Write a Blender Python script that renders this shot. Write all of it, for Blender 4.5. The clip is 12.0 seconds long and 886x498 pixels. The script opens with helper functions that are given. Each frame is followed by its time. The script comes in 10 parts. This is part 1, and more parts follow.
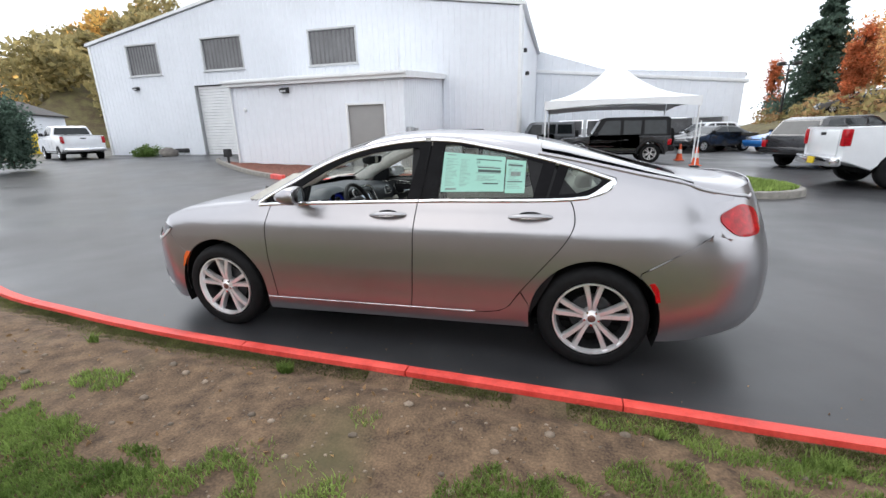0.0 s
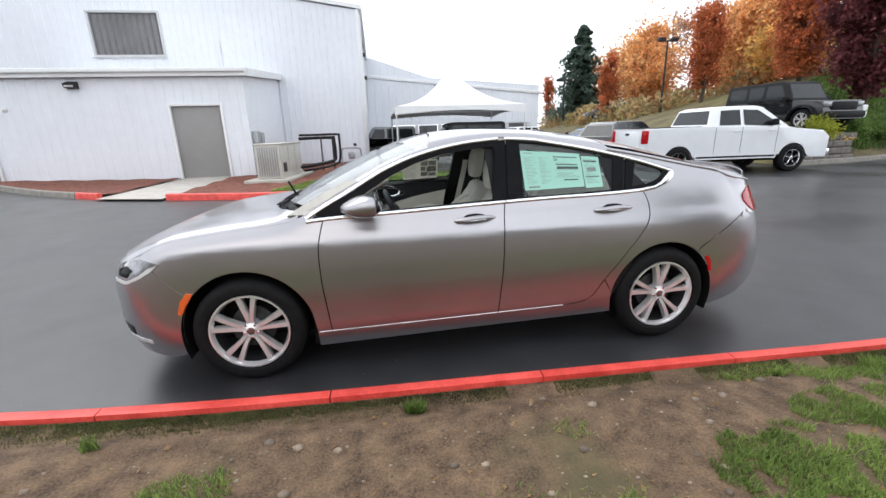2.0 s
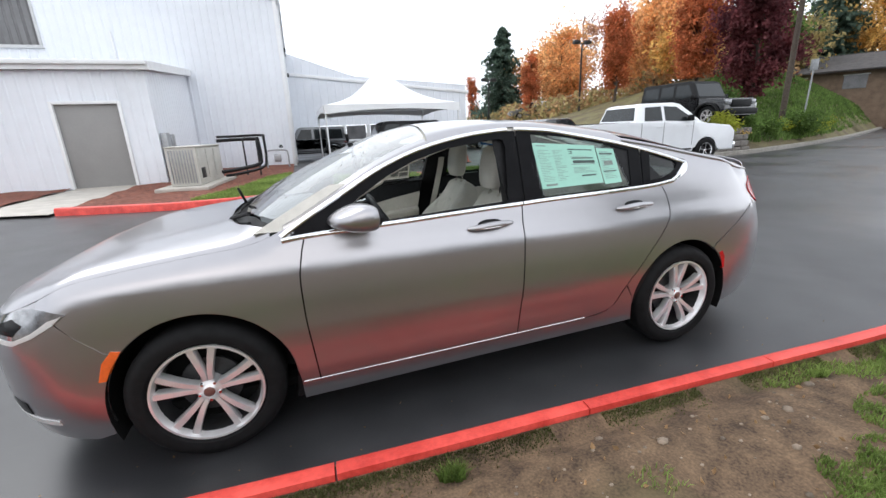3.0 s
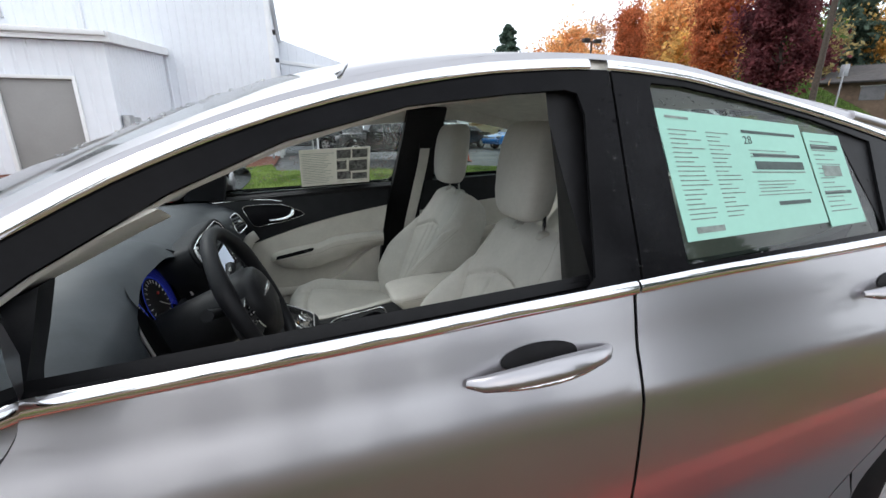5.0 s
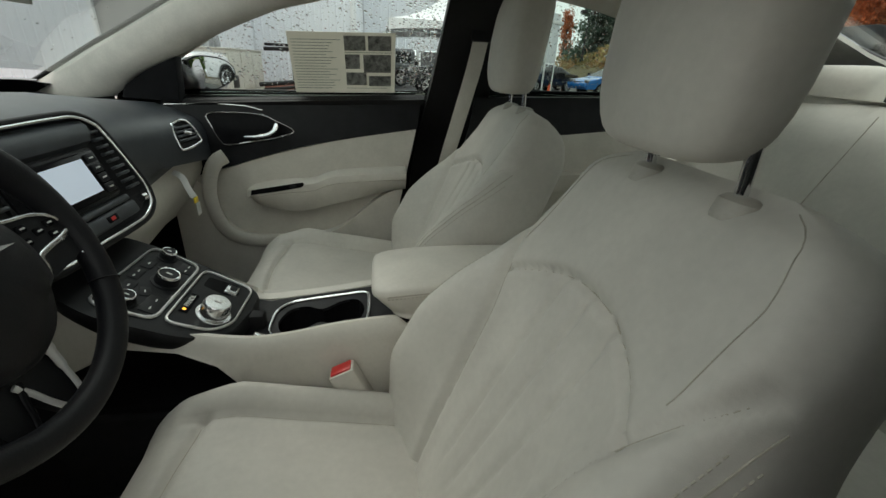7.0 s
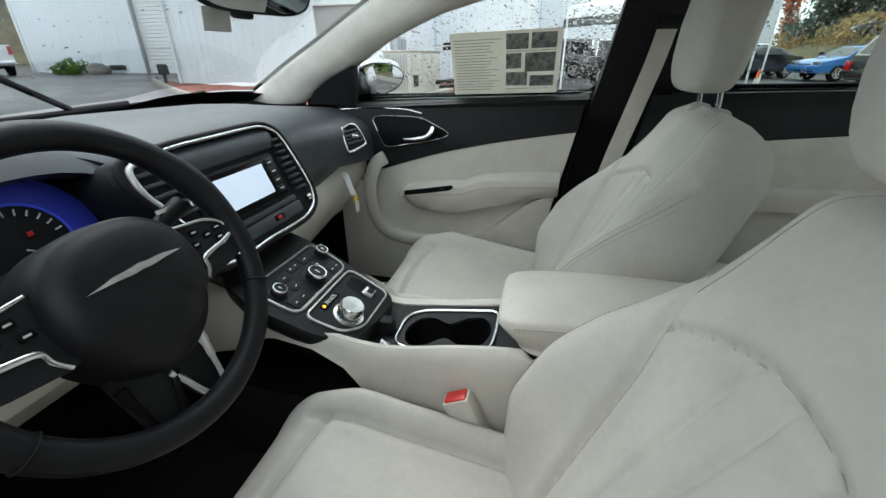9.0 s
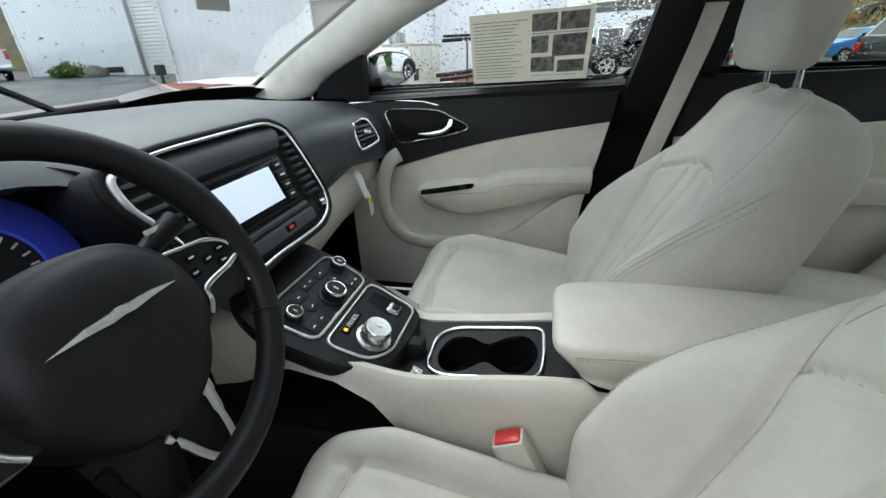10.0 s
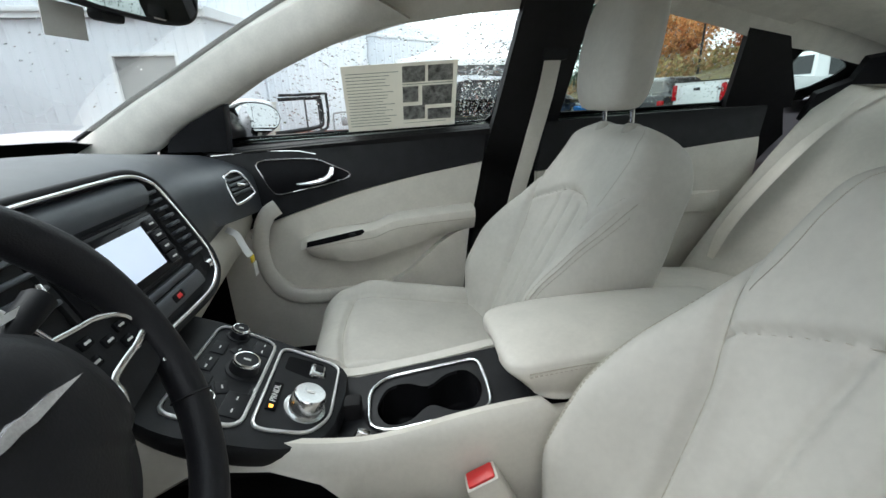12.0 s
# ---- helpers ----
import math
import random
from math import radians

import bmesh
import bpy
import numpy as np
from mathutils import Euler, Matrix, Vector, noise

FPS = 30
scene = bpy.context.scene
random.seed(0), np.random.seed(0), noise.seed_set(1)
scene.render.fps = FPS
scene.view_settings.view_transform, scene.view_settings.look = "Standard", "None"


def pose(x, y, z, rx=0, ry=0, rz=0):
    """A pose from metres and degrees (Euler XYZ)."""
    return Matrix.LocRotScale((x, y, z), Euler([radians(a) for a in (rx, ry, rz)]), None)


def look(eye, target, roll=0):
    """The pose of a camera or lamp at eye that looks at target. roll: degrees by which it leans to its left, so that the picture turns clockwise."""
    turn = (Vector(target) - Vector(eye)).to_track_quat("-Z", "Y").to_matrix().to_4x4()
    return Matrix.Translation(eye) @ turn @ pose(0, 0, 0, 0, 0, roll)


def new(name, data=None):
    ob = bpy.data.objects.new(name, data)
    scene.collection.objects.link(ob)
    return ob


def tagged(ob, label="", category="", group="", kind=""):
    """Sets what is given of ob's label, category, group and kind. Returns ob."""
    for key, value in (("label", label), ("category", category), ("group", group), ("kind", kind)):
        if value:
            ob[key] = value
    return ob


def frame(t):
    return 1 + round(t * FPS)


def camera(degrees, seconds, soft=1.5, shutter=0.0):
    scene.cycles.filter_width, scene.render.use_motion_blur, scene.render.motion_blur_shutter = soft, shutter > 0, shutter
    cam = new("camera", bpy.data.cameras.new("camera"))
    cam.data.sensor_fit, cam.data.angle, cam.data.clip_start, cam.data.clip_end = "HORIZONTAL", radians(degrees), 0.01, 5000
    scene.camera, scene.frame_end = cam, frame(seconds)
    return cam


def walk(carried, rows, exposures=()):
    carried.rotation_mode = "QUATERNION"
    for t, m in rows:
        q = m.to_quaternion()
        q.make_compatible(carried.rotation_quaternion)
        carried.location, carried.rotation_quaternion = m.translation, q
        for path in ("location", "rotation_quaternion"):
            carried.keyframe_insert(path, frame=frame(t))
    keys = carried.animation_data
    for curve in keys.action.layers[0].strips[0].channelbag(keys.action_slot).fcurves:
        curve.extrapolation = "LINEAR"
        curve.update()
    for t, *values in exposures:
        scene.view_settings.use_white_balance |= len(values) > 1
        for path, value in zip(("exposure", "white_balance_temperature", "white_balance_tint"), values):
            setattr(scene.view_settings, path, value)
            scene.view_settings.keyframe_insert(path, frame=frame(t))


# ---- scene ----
cam = camera(93.8, 12.0)
PATH = [
    (0, (1.126, -3.407, 1.476), (0.608, -1.554, 0.93), -1.3),
    (0.5, (0.688, -3.538, 1.48), (0.335, -1.641, 0.956), -1.4),
    (1, (0.254, -3.549, 1.474), (0.081, -1.626, 0.957), -0.9),
    (1.5, (-0.165, -3.52, 1.488), (-0.057, -1.585, 0.994), -2.2),
    (2, (-0.531, -3.361, 1.477), (-0.249, -1.458, 0.933), -1.7),
    (2.5, (-0.77, -3.098, 1.475), (-0.368, -1.229, 0.887), -1.7),
    (3, (-0.852, -2.795, 1.437), (-0.251, -0.97, 0.883), -2.4),
    (3.2, (-0.83, -2.651, 1.414), (-0.199, -0.829, 0.881), -1.9),
    (4.8, (-0.341, -1.483, 1.302), (0.271, 0.349, 0.783), -1.3),
    (5, (-0.288, -1.379, 1.307), (0.326, 0.439, 0.746), -0.2),
    (5.2, (-0.244, -1.293, 1.294), (0.398, 0.512, 0.722), 1.0),
    (5.5, (-0.191, -1.149, 1.278), (0.498, 0.633, 0.689), 0.9),
    (6, (-0.11, -0.916, 1.187), (0.565, 0.857, 0.553), 1.2),
    (6.5, (-0.079, -0.812, 1.158), (0.452, 0.971, 0.426), 1.9),
    (7, (-0.009, -0.76, 1.132), (0.291, 1.045, 0.325), 3.1),
    (7.5, (0.043, -0.736, 1.13), (0.057, 1.099, 0.334), 2.4),
    (9.3, (0.008, -0.64, 1.149), (-0.424, 1.113, 0.289), -0.5),
    (9.5, (-0.016, -0.62, 1.145), (-0.437, 1.132, 0.277), -0.4),
    (10, (-0.063, -0.568, 1.128), (-0.495, 1.18, 0.257), -1.9),
    (10.5, (-0.096, -0.532, 1.115), (-0.446, 1.248, 0.275), -3.0),
    (11, (-0.128, -0.523, 1.107), (-0.293, 1.311, 0.326), -3.6),
    (11.5, (-0.152, -0.534, 1.1), (-0.11, 1.318, 0.348), -3.2),
    (12, (-0.178, -0.563, 1.103), (0.058, 1.308, 0.437), -1.9),
]
walk(cam, [(t, look(eye, target, roll)) for t, eye, target, roll in PATH],
     exposures=[(0.0, 0.0, 6500, 10), (4.8, 0.03, 6420, 10), (5.5, 0.05, 6350, 10), (6.0, -0.12, 7000, 4), (7.0, -0.12, 7000, 3), (7.5, 0.05, 6850, 4), (9.3, 0.62, 6380, 6), (12.0, 0.73, 6400, 8)])

# world: bright overcast sky
world = bpy.data.worlds.new("world")
scene.world = world
world.use_nodes = True
wn = world.node_tree.nodes
wl = world.node_tree.links
wn.clear()
sky = wn.new("ShaderNodeTexSky")
sky.sky_type = "NISHITA"
sky.sun_disc = False
sky.sun_elevation, sky.sun_rotation = radians(38), radians(200)
sky.dust_density, sky.air_density = 4.0, 1.0
sky_low = wn.new("ShaderNodeMix")
sky_low.data_type = "RGBA"
sky_low.blend_type = "MULTIPLY"
sky_low.inputs[0].default_value = 1.0
wl.new(sky.outputs[0], sky_low.inputs[6])
sky_low.inputs[7].default_value = (0.10, 0.10, 0.10, 1)
cloud = wn.new("ShaderNodeTexNoise")
cloud.inputs["Scale"].default_value = 1.6
cloud.inputs["Detail"].default_value = 5
ramp = wn.new("ShaderNodeValToRGB")
ramp.color_ramp.elements[0].position, ramp.color_ramp.elements[0].color = 0.3, (1.00, 1.06, 1.15, 1)
ramp.color_ramp.elements[1].position, ramp.color_ramp.elements[1].color = 0.75, (1.46, 1.52, 1.60, 1)
wl.new(cloud.outputs[0], ramp.inputs[0])
sky_mix = wn.new("ShaderNodeMix")
sky_mix.data_type = "RGBA"
sky_mix.inputs[0].default_value = 0.88
wl.new(sky_low.outputs[2], sky_mix.inputs[6])
wl.new(ramp.outputs[0], sky_mix.inputs[7])
bg = wn.new("ShaderNodeBackground")
bg.inputs[1].default_value = 1.40
wl.new(sky_mix.outputs[2], bg.inputs[0])
wo = wn.new("ShaderNodeOutputWorld")
wl.new(bg.outputs[0], wo.inputs[0])
sun_data = bpy.data.lights.new("sun", "SUN")
sun_data.energy, sun_data.angle, sun_data.color = 1.3, radians(35), (1.0, 0.985, 0.965)
sun = new("sun", sun_data)
sun.matrix_world = look((-8, 9, 15), (0, 0, 0))


# ---------- materials ----------
def mat(name, color, rough=0.5, metal=0.0, vary=0.0, scale=8.0, bump=0.0, bscale=60.0, coat=0.0, spec=0.5, tint=None, detail=4.0, isl=0.0, rvary=0.0):
    """Principled material with two scales of colour variation, roughness variation and bump."""
    m = bpy.data.materials.new(name)
    m.use_nodes = True
    n, l = m.node_tree.nodes, m.node_tree.links
    p = n["Principled BSDF"]
    p.inputs["Roughness"].default_value = rough
    p.inputs["Metallic"].default_value = metal
    p.inputs["Coat Weight"].default_value = coat
    p.inputs["Coat Roughness"].default_value = 0.03
    p.inputs["Specular IOR Level"].default_value = spec
    p.inputs["Base Color"].default_value = (*color, 1)
    tc = n.new("ShaderNodeTexCoord")
    if vary or tint:
        a = n.new("ShaderNodeTexNoise")
        a.inputs["Scale"].default_value, a.inputs["Detail"].default_value = scale, detail
        b = n.new("ShaderNodeTexNoise")
        b.inputs["Scale"].default_value, b.inputs["Detail"].default_value = scale * 9, 3
        l.new(tc.outputs["Object"], a.inputs[0]), l.new(tc.outputs["Object"], b.inputs[0])
        ad = n.new("ShaderNodeMath")
        ad.operation = "MULTIPLY_ADD"
        ad.inputs[1].default_value = 0.45
        l.new(b.outputs[0], ad.inputs[0]), l.new(a.outputs[0], ad.inputs[2])
        r = n.new("ShaderNodeValToRGB")
        lo = [max(0, c * (1 - vary)) for c in color]
        hi = [min(1, c * (1 + vary)) for c in (tint or color)]
        r.color_ramp.elements[0].position, r.color_ramp.elements[0].color = 0.5, (*lo, 1)
        r.color_ramp.elements[1].position, r.color_ramp.elements[1].color = 0.95, (*hi, 1)
        l.new(ad.outputs[0], r.inputs[0])
        out = r.outputs[0]
        if isl:
            g = n.new("ShaderNodeNewGeometry")
            hs = n.new("ShaderNodeHueSaturation")
            mr = n.new("ShaderNodeMapRange")
            mr.inputs["To Min"].default_value, mr.inputs["To Max"].default_value = 1 - isl, 1 + isl
            l.new(g.outputs["Random Per Island"], mr.inputs[0]), l.new(mr.outputs[0], hs.inputs["Value"]), l.new(out, hs.inputs["Color"])
            out = hs.outputs[0]
        l.new(out, p.inputs["Base Color"])
        if rvary:
            rr = n.new("ShaderNodeMapRange")
            rr.inputs["From Min"].default_value, rr.inputs["From Max"].default_value = 0.45, 0.95
            rr.inputs["To Min"].default_value, rr.inputs["To Max"].default_value = max(0.02, rough - rvary), min(1, rough + rvary)
            l.new(ad.outputs[0], rr.inputs[0]), l.new(rr.outputs[0], p.inputs["Roughness"])
    if bump:
        c = n.new("ShaderNodeTexNoise")
        c.inputs["Scale"].default_value, c.inputs["Detail"].default_value = bscale, 5
        l.new(tc.outputs["Object"], c.inputs[0])
        bp = n.new("ShaderNodeBump")
        bp.inputs["Strength"].default_value, bp.inputs["Distance"].default_value = bump, 0.6 / bscale
        l.new(c.outputs[0], bp.inputs["Height"]), l.new(bp.outputs[0], p.inputs["Normal"])
    return m


def glass_mat(name, color, rough=0.0, gloss=0.06, power=5.0):
    """Thin glass: mostly see-through, with a real gloss on top."""
    m = bpy.data.materials.new(name)
    m.use_nodes = True
    n, l = m.node_tree.nodes, m.node_tree.links
    n.remove(n["Principled BSDF"])
    t, g, x, f = n.new("ShaderNodeBsdfTransparent"), n.new("ShaderNodeBsdfGlossy"), n.new("ShaderNodeMixShader"), n.new("ShaderNodeLayerWeight")
    t.inputs[0].default_value = (*color, 1)
    g.inputs["Roughness"].default_value = rough
    f.inputs[0].default_value = 0.5
    w, k = n.new("ShaderNodeMath"), n.new("ShaderNodeMath")
    w.operation, w.inputs[1].default_value = "POWER", power
    k.operation, k.inputs[1].default_value, k.inputs[2].default_value = "MULTIPLY_ADD", 0.86, gloss
    l.new(f.outputs["Facing"], w.inputs[0]), l.new(w.outputs[0], k.inputs[0])
    l.new(k.outputs[0], x.inputs[0]), l.new(t.outputs[0], x.inputs[1]), l.new(g.outputs[0], x.inputs[2])
    l.new(x.outputs[0], n["Material Output"].inputs[0])
    return m


def glow_mat(name, color, strength):
    m = mat(name, color, 0.2)
    p = m.node_tree.nodes["Principled BSDF"]
    p.inputs["Emission Color"].default_value = (*color, 1)
    p.inputs["Emission Strength"].default_value = strength
    return m


M = dict(
    paint=mat("silver_paint", (0.40, 0.39, 0.405), 0.28, 0.95, 0.03, 1.2, 0, 900, coat=0.6),
    chrome=mat("chrome", (0.82, 0.82, 0.83), 0.09, 1.0, 0.05, 30, rvary=0.05),
    satin=mat("satin_chrome", (0.66, 0.66, 0.66), 0.22, 1.0, 0.05, 40, rvary=0.06),
    satin_pale=mat("pale_satin_metal", (0.72, 0.72, 0.71), 0.34, 0.55, 0.05, 40),
    badge=mat("bright_badge_metal", (0.80, 0.80, 0.81), 0.24, 0.7, 0.25, 60),
    ink_b=mat("blue_grey_screen_ink", (0.30, 0.36, 0.50), 0.3, 0, 0.1, 30),
    alloy=mat("alloy_rim", (0.80, 0.79, 0.79), 0.28, 0.62, 0.06, 20, coat=0.3),
    rubber=mat("tyre_rubber", (0.007, 0.007, 0.0075), 0.7, 0, 0.35, 25, 0.2, 250, spec=0.18),
    gloss_black=mat("gloss_black_trim", (0.008, 0.008, 0.009), 0.14, 0, 0.2, 12, spec=0.05),
    seal=mat("black_seal", (0.007, 0.007, 0.008), 0.55, 0, 0.3, 40, 0.1, 300, spec=0.25),
    well=mat("dark_underbody", (0.008, 0.008, 0.008), 0.9, 0, 0.3, 15, 0.2, 80, spec=0.1),
    black_trim=mat("black_grained_plastic", (0.010, 0.0105, 0.012), 0.50, 0, 0.25, 30, 0.25, 700, spec=0.22),
    dash_top=mat("grey_black_soft_dash", (0.034, 0.039, 0.045), 0.45, 0, 0.18, 24, 0.22, 600),
    wheel_leather=mat("black_leather", (0.009, 0.009, 0.0105), 0.46, 0, 0.2, 30, 0.25, 500, spec=0.22),
    cream=mat("cream_vinyl", (0.565, 0.538, 0.482), 0.5, 0, 0.07, 14, 0.15, 500, rvary=0.06),
    cream_cloth=mat("cream_seat_fabric", (0.50, 0.480, 0.435), 0.62, 0, 0.08, 10, 0.22, 900, rvary=0.06),
    headliner=mat("cream_headliner", (0.70, 0.675, 0.62), 0.95, 0, 0.08, 20, 0.2, 700),
    # thread colour, darkened so seam tubes also carry the shade of the creases
    stitch_crease=mat("stitch_and_crease_shade", (0.40, 0.375, 0.315), 0.8, 0, 0.15, 60),
    carpet=mat("black_carpet", (0.009, 0.009, 0.010), 0.95, 0, 0.4, 60, 0.5, 500),
    red_lamp=mat("red_lamp_lens", (0.40, 0.003, 0.008), 0.14, 0, 0.45, 26, spec=0.5),
    orange_lamp=mat("orange_reflector", (0.80, 0.13, 0.02), 0.15, 0, 0.1, 60, coat=1.0),
    lamp_clear=mat("headlamp_lens", (0.26, 0.265, 0.28), 0.10, 0.55, 0.5, 22, coat=1.0),
    glass_side=glass_mat("tinted_side_glass", (0.50, 0.58, 0.54)),
    glass_clear=glass_mat("clear_glass", (0.86, 0.92, 0.89)),
    glass_wet=glass_mat("rain_filmed_windshield", (0.84, 0.91, 0.90), 0.05, 0.16, 2.4),
    mirror=mat("mirror_glass", (0.86, 0.88, 0.88), 0.015, 1.0),
    drops=glass_mat("rain_drop", (0.80, 0.86, 0.86), 0.02),
    sticker=mat("green_paper", (0.31, 0.58, 0.48), 0.55, 0, 0.04, 6),
    sticker_w=mat("cream_paper", (0.72, 0.70, 0.64), 0.6, 0, 0.04, 6),
    ink=mat("dark_ink", (0.05, 0.075, 0.07), 0.6, 0, 0.2, 50),
    ink_g=mat("grey_ink", (0.19, 0.23, 0.21), 0.6, 0, 0.3, 50),
    asphalt=None,
    kerb_red=mat("red_kerb_paint", (0.68, 0.045, 0.034), 0.46, 0, 0.20, 5, 0.35, 120, tint=(0.74, 0.085, 0.065), rvary=0.1),
    kerb_grey=mat("grey_concrete_kerb", (0.24, 0.225, 0.20), 0.8, 0, 0.25, 7, 0.5, 90),
    concrete=mat("pale_concrete", (0.46, 0.43, 0.385), 0.75, 0, 0.15, 3, 0.3, 80),
    siding=mat("white_metal_siding", (0.76, 0.79, 0.84), 0.42, 0, 0.045, 0.35, 0.02, 30, rvary=0.06),
    trim_white=mat("white_trim", (0.78, 0.79, 0.80), 0.4, 0, 0.05, 2),
    door_grey=mat("grey_door_paint", (0.27, 0.265, 0.26), 0.5, 0, 0.05, 2, 0.05, 60),
    window_dark=mat("dark_building_glass", (0.11, 0.11, 0.115), 0.12, 0, 0.35, 1.2, spec=0.6),
    window_frame=mat("white_window_frame", (0.55, 0.56, 0.57), 0.5, 0, 0.08, 6),
    mulch=mat("red_bark_mulch", (0.115, 0.037, 0.022), 0.95, 0, 0.5, 9, 0.9, 45, tint=(0.19, 0.065, 0.04)),
    tent=mat("white_tent_fabric", (0.82, 0.83, 0.84), 0.6, 0, 0.04, 1),
    metal_dark=mat("dark_metal", (0.04, 0.04, 0.042), 0.5, 0.5, 0.3, 10, 0.1, 80),
    metal_grey=mat("galvanised_metal", (0.36, 0.37, 0.38), 0.45, 0.6, 0.15, 10),
    ac_beige=mat("beige_steel", (0.52, 0.51, 0.47), 0.5, 0, 0.08, 4),
    white_car=mat("white_car_paint", (0.78, 0.80, 0.83), 0.25, 0, 0.03, 3, coat=0.8),
    black_car=mat("black_car_paint", (0.018, 0.018, 0.020), 0.22, 0, 0.2, 3, coat=0.8),
    grey_car=mat("grey_car_paint", (0.16, 0.17, 0.18), 0.28, 0.4, 0.1, 3, coat=0.8),
    silver_car=mat("silver_car_paint", (0.45, 0.46, 0.47), 0.28, 0.5, 0.1, 3, coat=0.8),
    blue_car=mat("blue_car_paint", (0.03, 0.20, 0.58), 0.25, 0.2, 0.1, 3, coat=0.8),
    red_car=mat("red_car_paint", (0.45, 0.02, 0.02), 0.25, 0.1, 0.1, 3, coat=0.8),
    car_glass=mat("dark_car_glass", (0.018, 0.022, 0.024), 0.05, 0, 0.2, 5, spec=0.4),
    yellow=mat("yellow_plate", (0.75, 0.55, 0.03), 0.4, 0, 0.1, 20),
    cone=mat("orange_cone_plastic", (0.72, 0.10, 0.025), 0.5, 0, 0.15, 12),
    pebble=mat("pebble_stone", (0.20, 0.155, 0.115), 0.85, 0, 0.35, 30, 0.3, 120, isl=0.45),
    bark=mat("tree_bark", (0.075, 0.058, 0.045), 0.9, 0, 0.4, 14, 0.7, 40),
    stone=mat("retaining_stone", (0.17, 0.155, 0.14), 0.85, 0, 0.3, 5, 0.6, 30),
    roof_shingle=mat("dark_shingle_roof", (0.07, 0.065, 0.065), 0.85, 0, 0.25, 3, 0.3, 40),
    brown_wall=mat("brown_house_wall", (0.16, 0.11, 0.075), 0.8, 0, 0.25, 3, 0.2, 20),
    blue_glow=glow_mat("blue_gauge_light", (0.03, 0.055, 0.40), 0.16),
    amber_glow=glow_mat("amber_indicator", (1.0, 0.45, 0.05), 1.5),
    screen=glow_mat("lit_screen", (0.60, 0.68, 0.82), 0.36),
    white_mark=mat("white_marking", (0.62, 0.62, 0.60), 0.5, 0, 0.05, 30),
    red_plastic=mat("red_button_plastic", (0.62, 0.03, 0.03), 0.35, 0, 0.05, 30),
    rain_dark=mat("black_matte_plastic", (0.006, 0.006, 0.007), 0.6, 0, 0.2, 40, 0.1, 200, spec=0.25),
)


def let_through(m, share):
    """Lets part of the light pass through a thin sheet of this material."""
    n, l = m.node_tree.nodes, m.node_tree.links
    p = n["Principled BSDF"]
    t, x = n.new("ShaderNodeBsdfTranslucent"), n.new("ShaderNodeMixShader")
    src = p.inputs["Base Color"].links
    if src:
        l.new(src[0].from_socket, t.inputs[0])
    x.inputs[0].default_value = share
    l.new(p.outputs[0], x.inputs[1]), l.new(t.outputs[0], x.inputs[2])
    l.new(x.outputs[0], n["Material Output"].inputs[0])


let_through(M["sticker_w"], 0.5)


def leaf_mat(name, c, c2):
    """Leaf colour with some light passing through the blade."""
    m = mat(name, c, 0.6, 0, 0.35, 0.9, tint=c2, isl=0.35, spec=0.25)
    n, l = m.node_tree.nodes, m.node_tree.links
    p = n["Principled BSDF"]
    t, x = n.new("ShaderNodeBsdfTranslucent"), n.new("ShaderNodeMixShader")
    src = p.inputs["Base Color"].links[0].from_socket
    l.new(src, t.inputs[0])
    x.inputs[0].default_value = 0.55
    l.new(p.outputs[0], x.inputs[1]), l.new(t.outputs[0], x.inputs[2]), l.new(x.outputs[0], n["Material Output"].inputs[0])
    return m


LEAF = dict(
    orange=leaf_mat("orange_leaves", (0.84, 0.36, 0.14), (0.90, 0.50, 0.24)),
    gold=leaf_mat("gold_leaves", (0.80, 0.42, 0.12), (0.88, 0.55, 0.20)),
    rust=leaf_mat("rust_leaves", (0.44, 0.14, 0.065), (0.58, 0.21, 0.09)),
    maroon=leaf_mat("maroon_leaves", (0.12, 0.035, 0.045), (0.18, 0.055, 0.06)),
    fir=leaf_mat("fir_needles", (0.075, 0.120, 0.095), (0.115, 0.170, 0.130)),
    green=leaf_mat("green_leaves", (0.09, 0.155, 0.04), (0.14, 0.22, 0.055)),
    lime=leaf_mat("lime_leaves", (0.24, 0.28, 0.035), (0.34, 0.36, 0.05)),
    olive=leaf_mat("olive_hill_leaves", (0.30, 0.28, 0.13), (0.42, 0.34, 0.16)),
    grass=leaf_mat("grass_blades", (0.145, 0.235, 0.050), (0.25, 0.33, 0.095)),
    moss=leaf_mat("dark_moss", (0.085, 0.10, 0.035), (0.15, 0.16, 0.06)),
    litter=leaf_mat("leaf_litter", (0.30, 0.17, 0.08), (0.45, 0.30, 0.16)),
    pinkish=leaf_mat("thin_pink_leaves", (0.40, 0.20, 0.13), (0.50, 0.28, 0.18)),
)


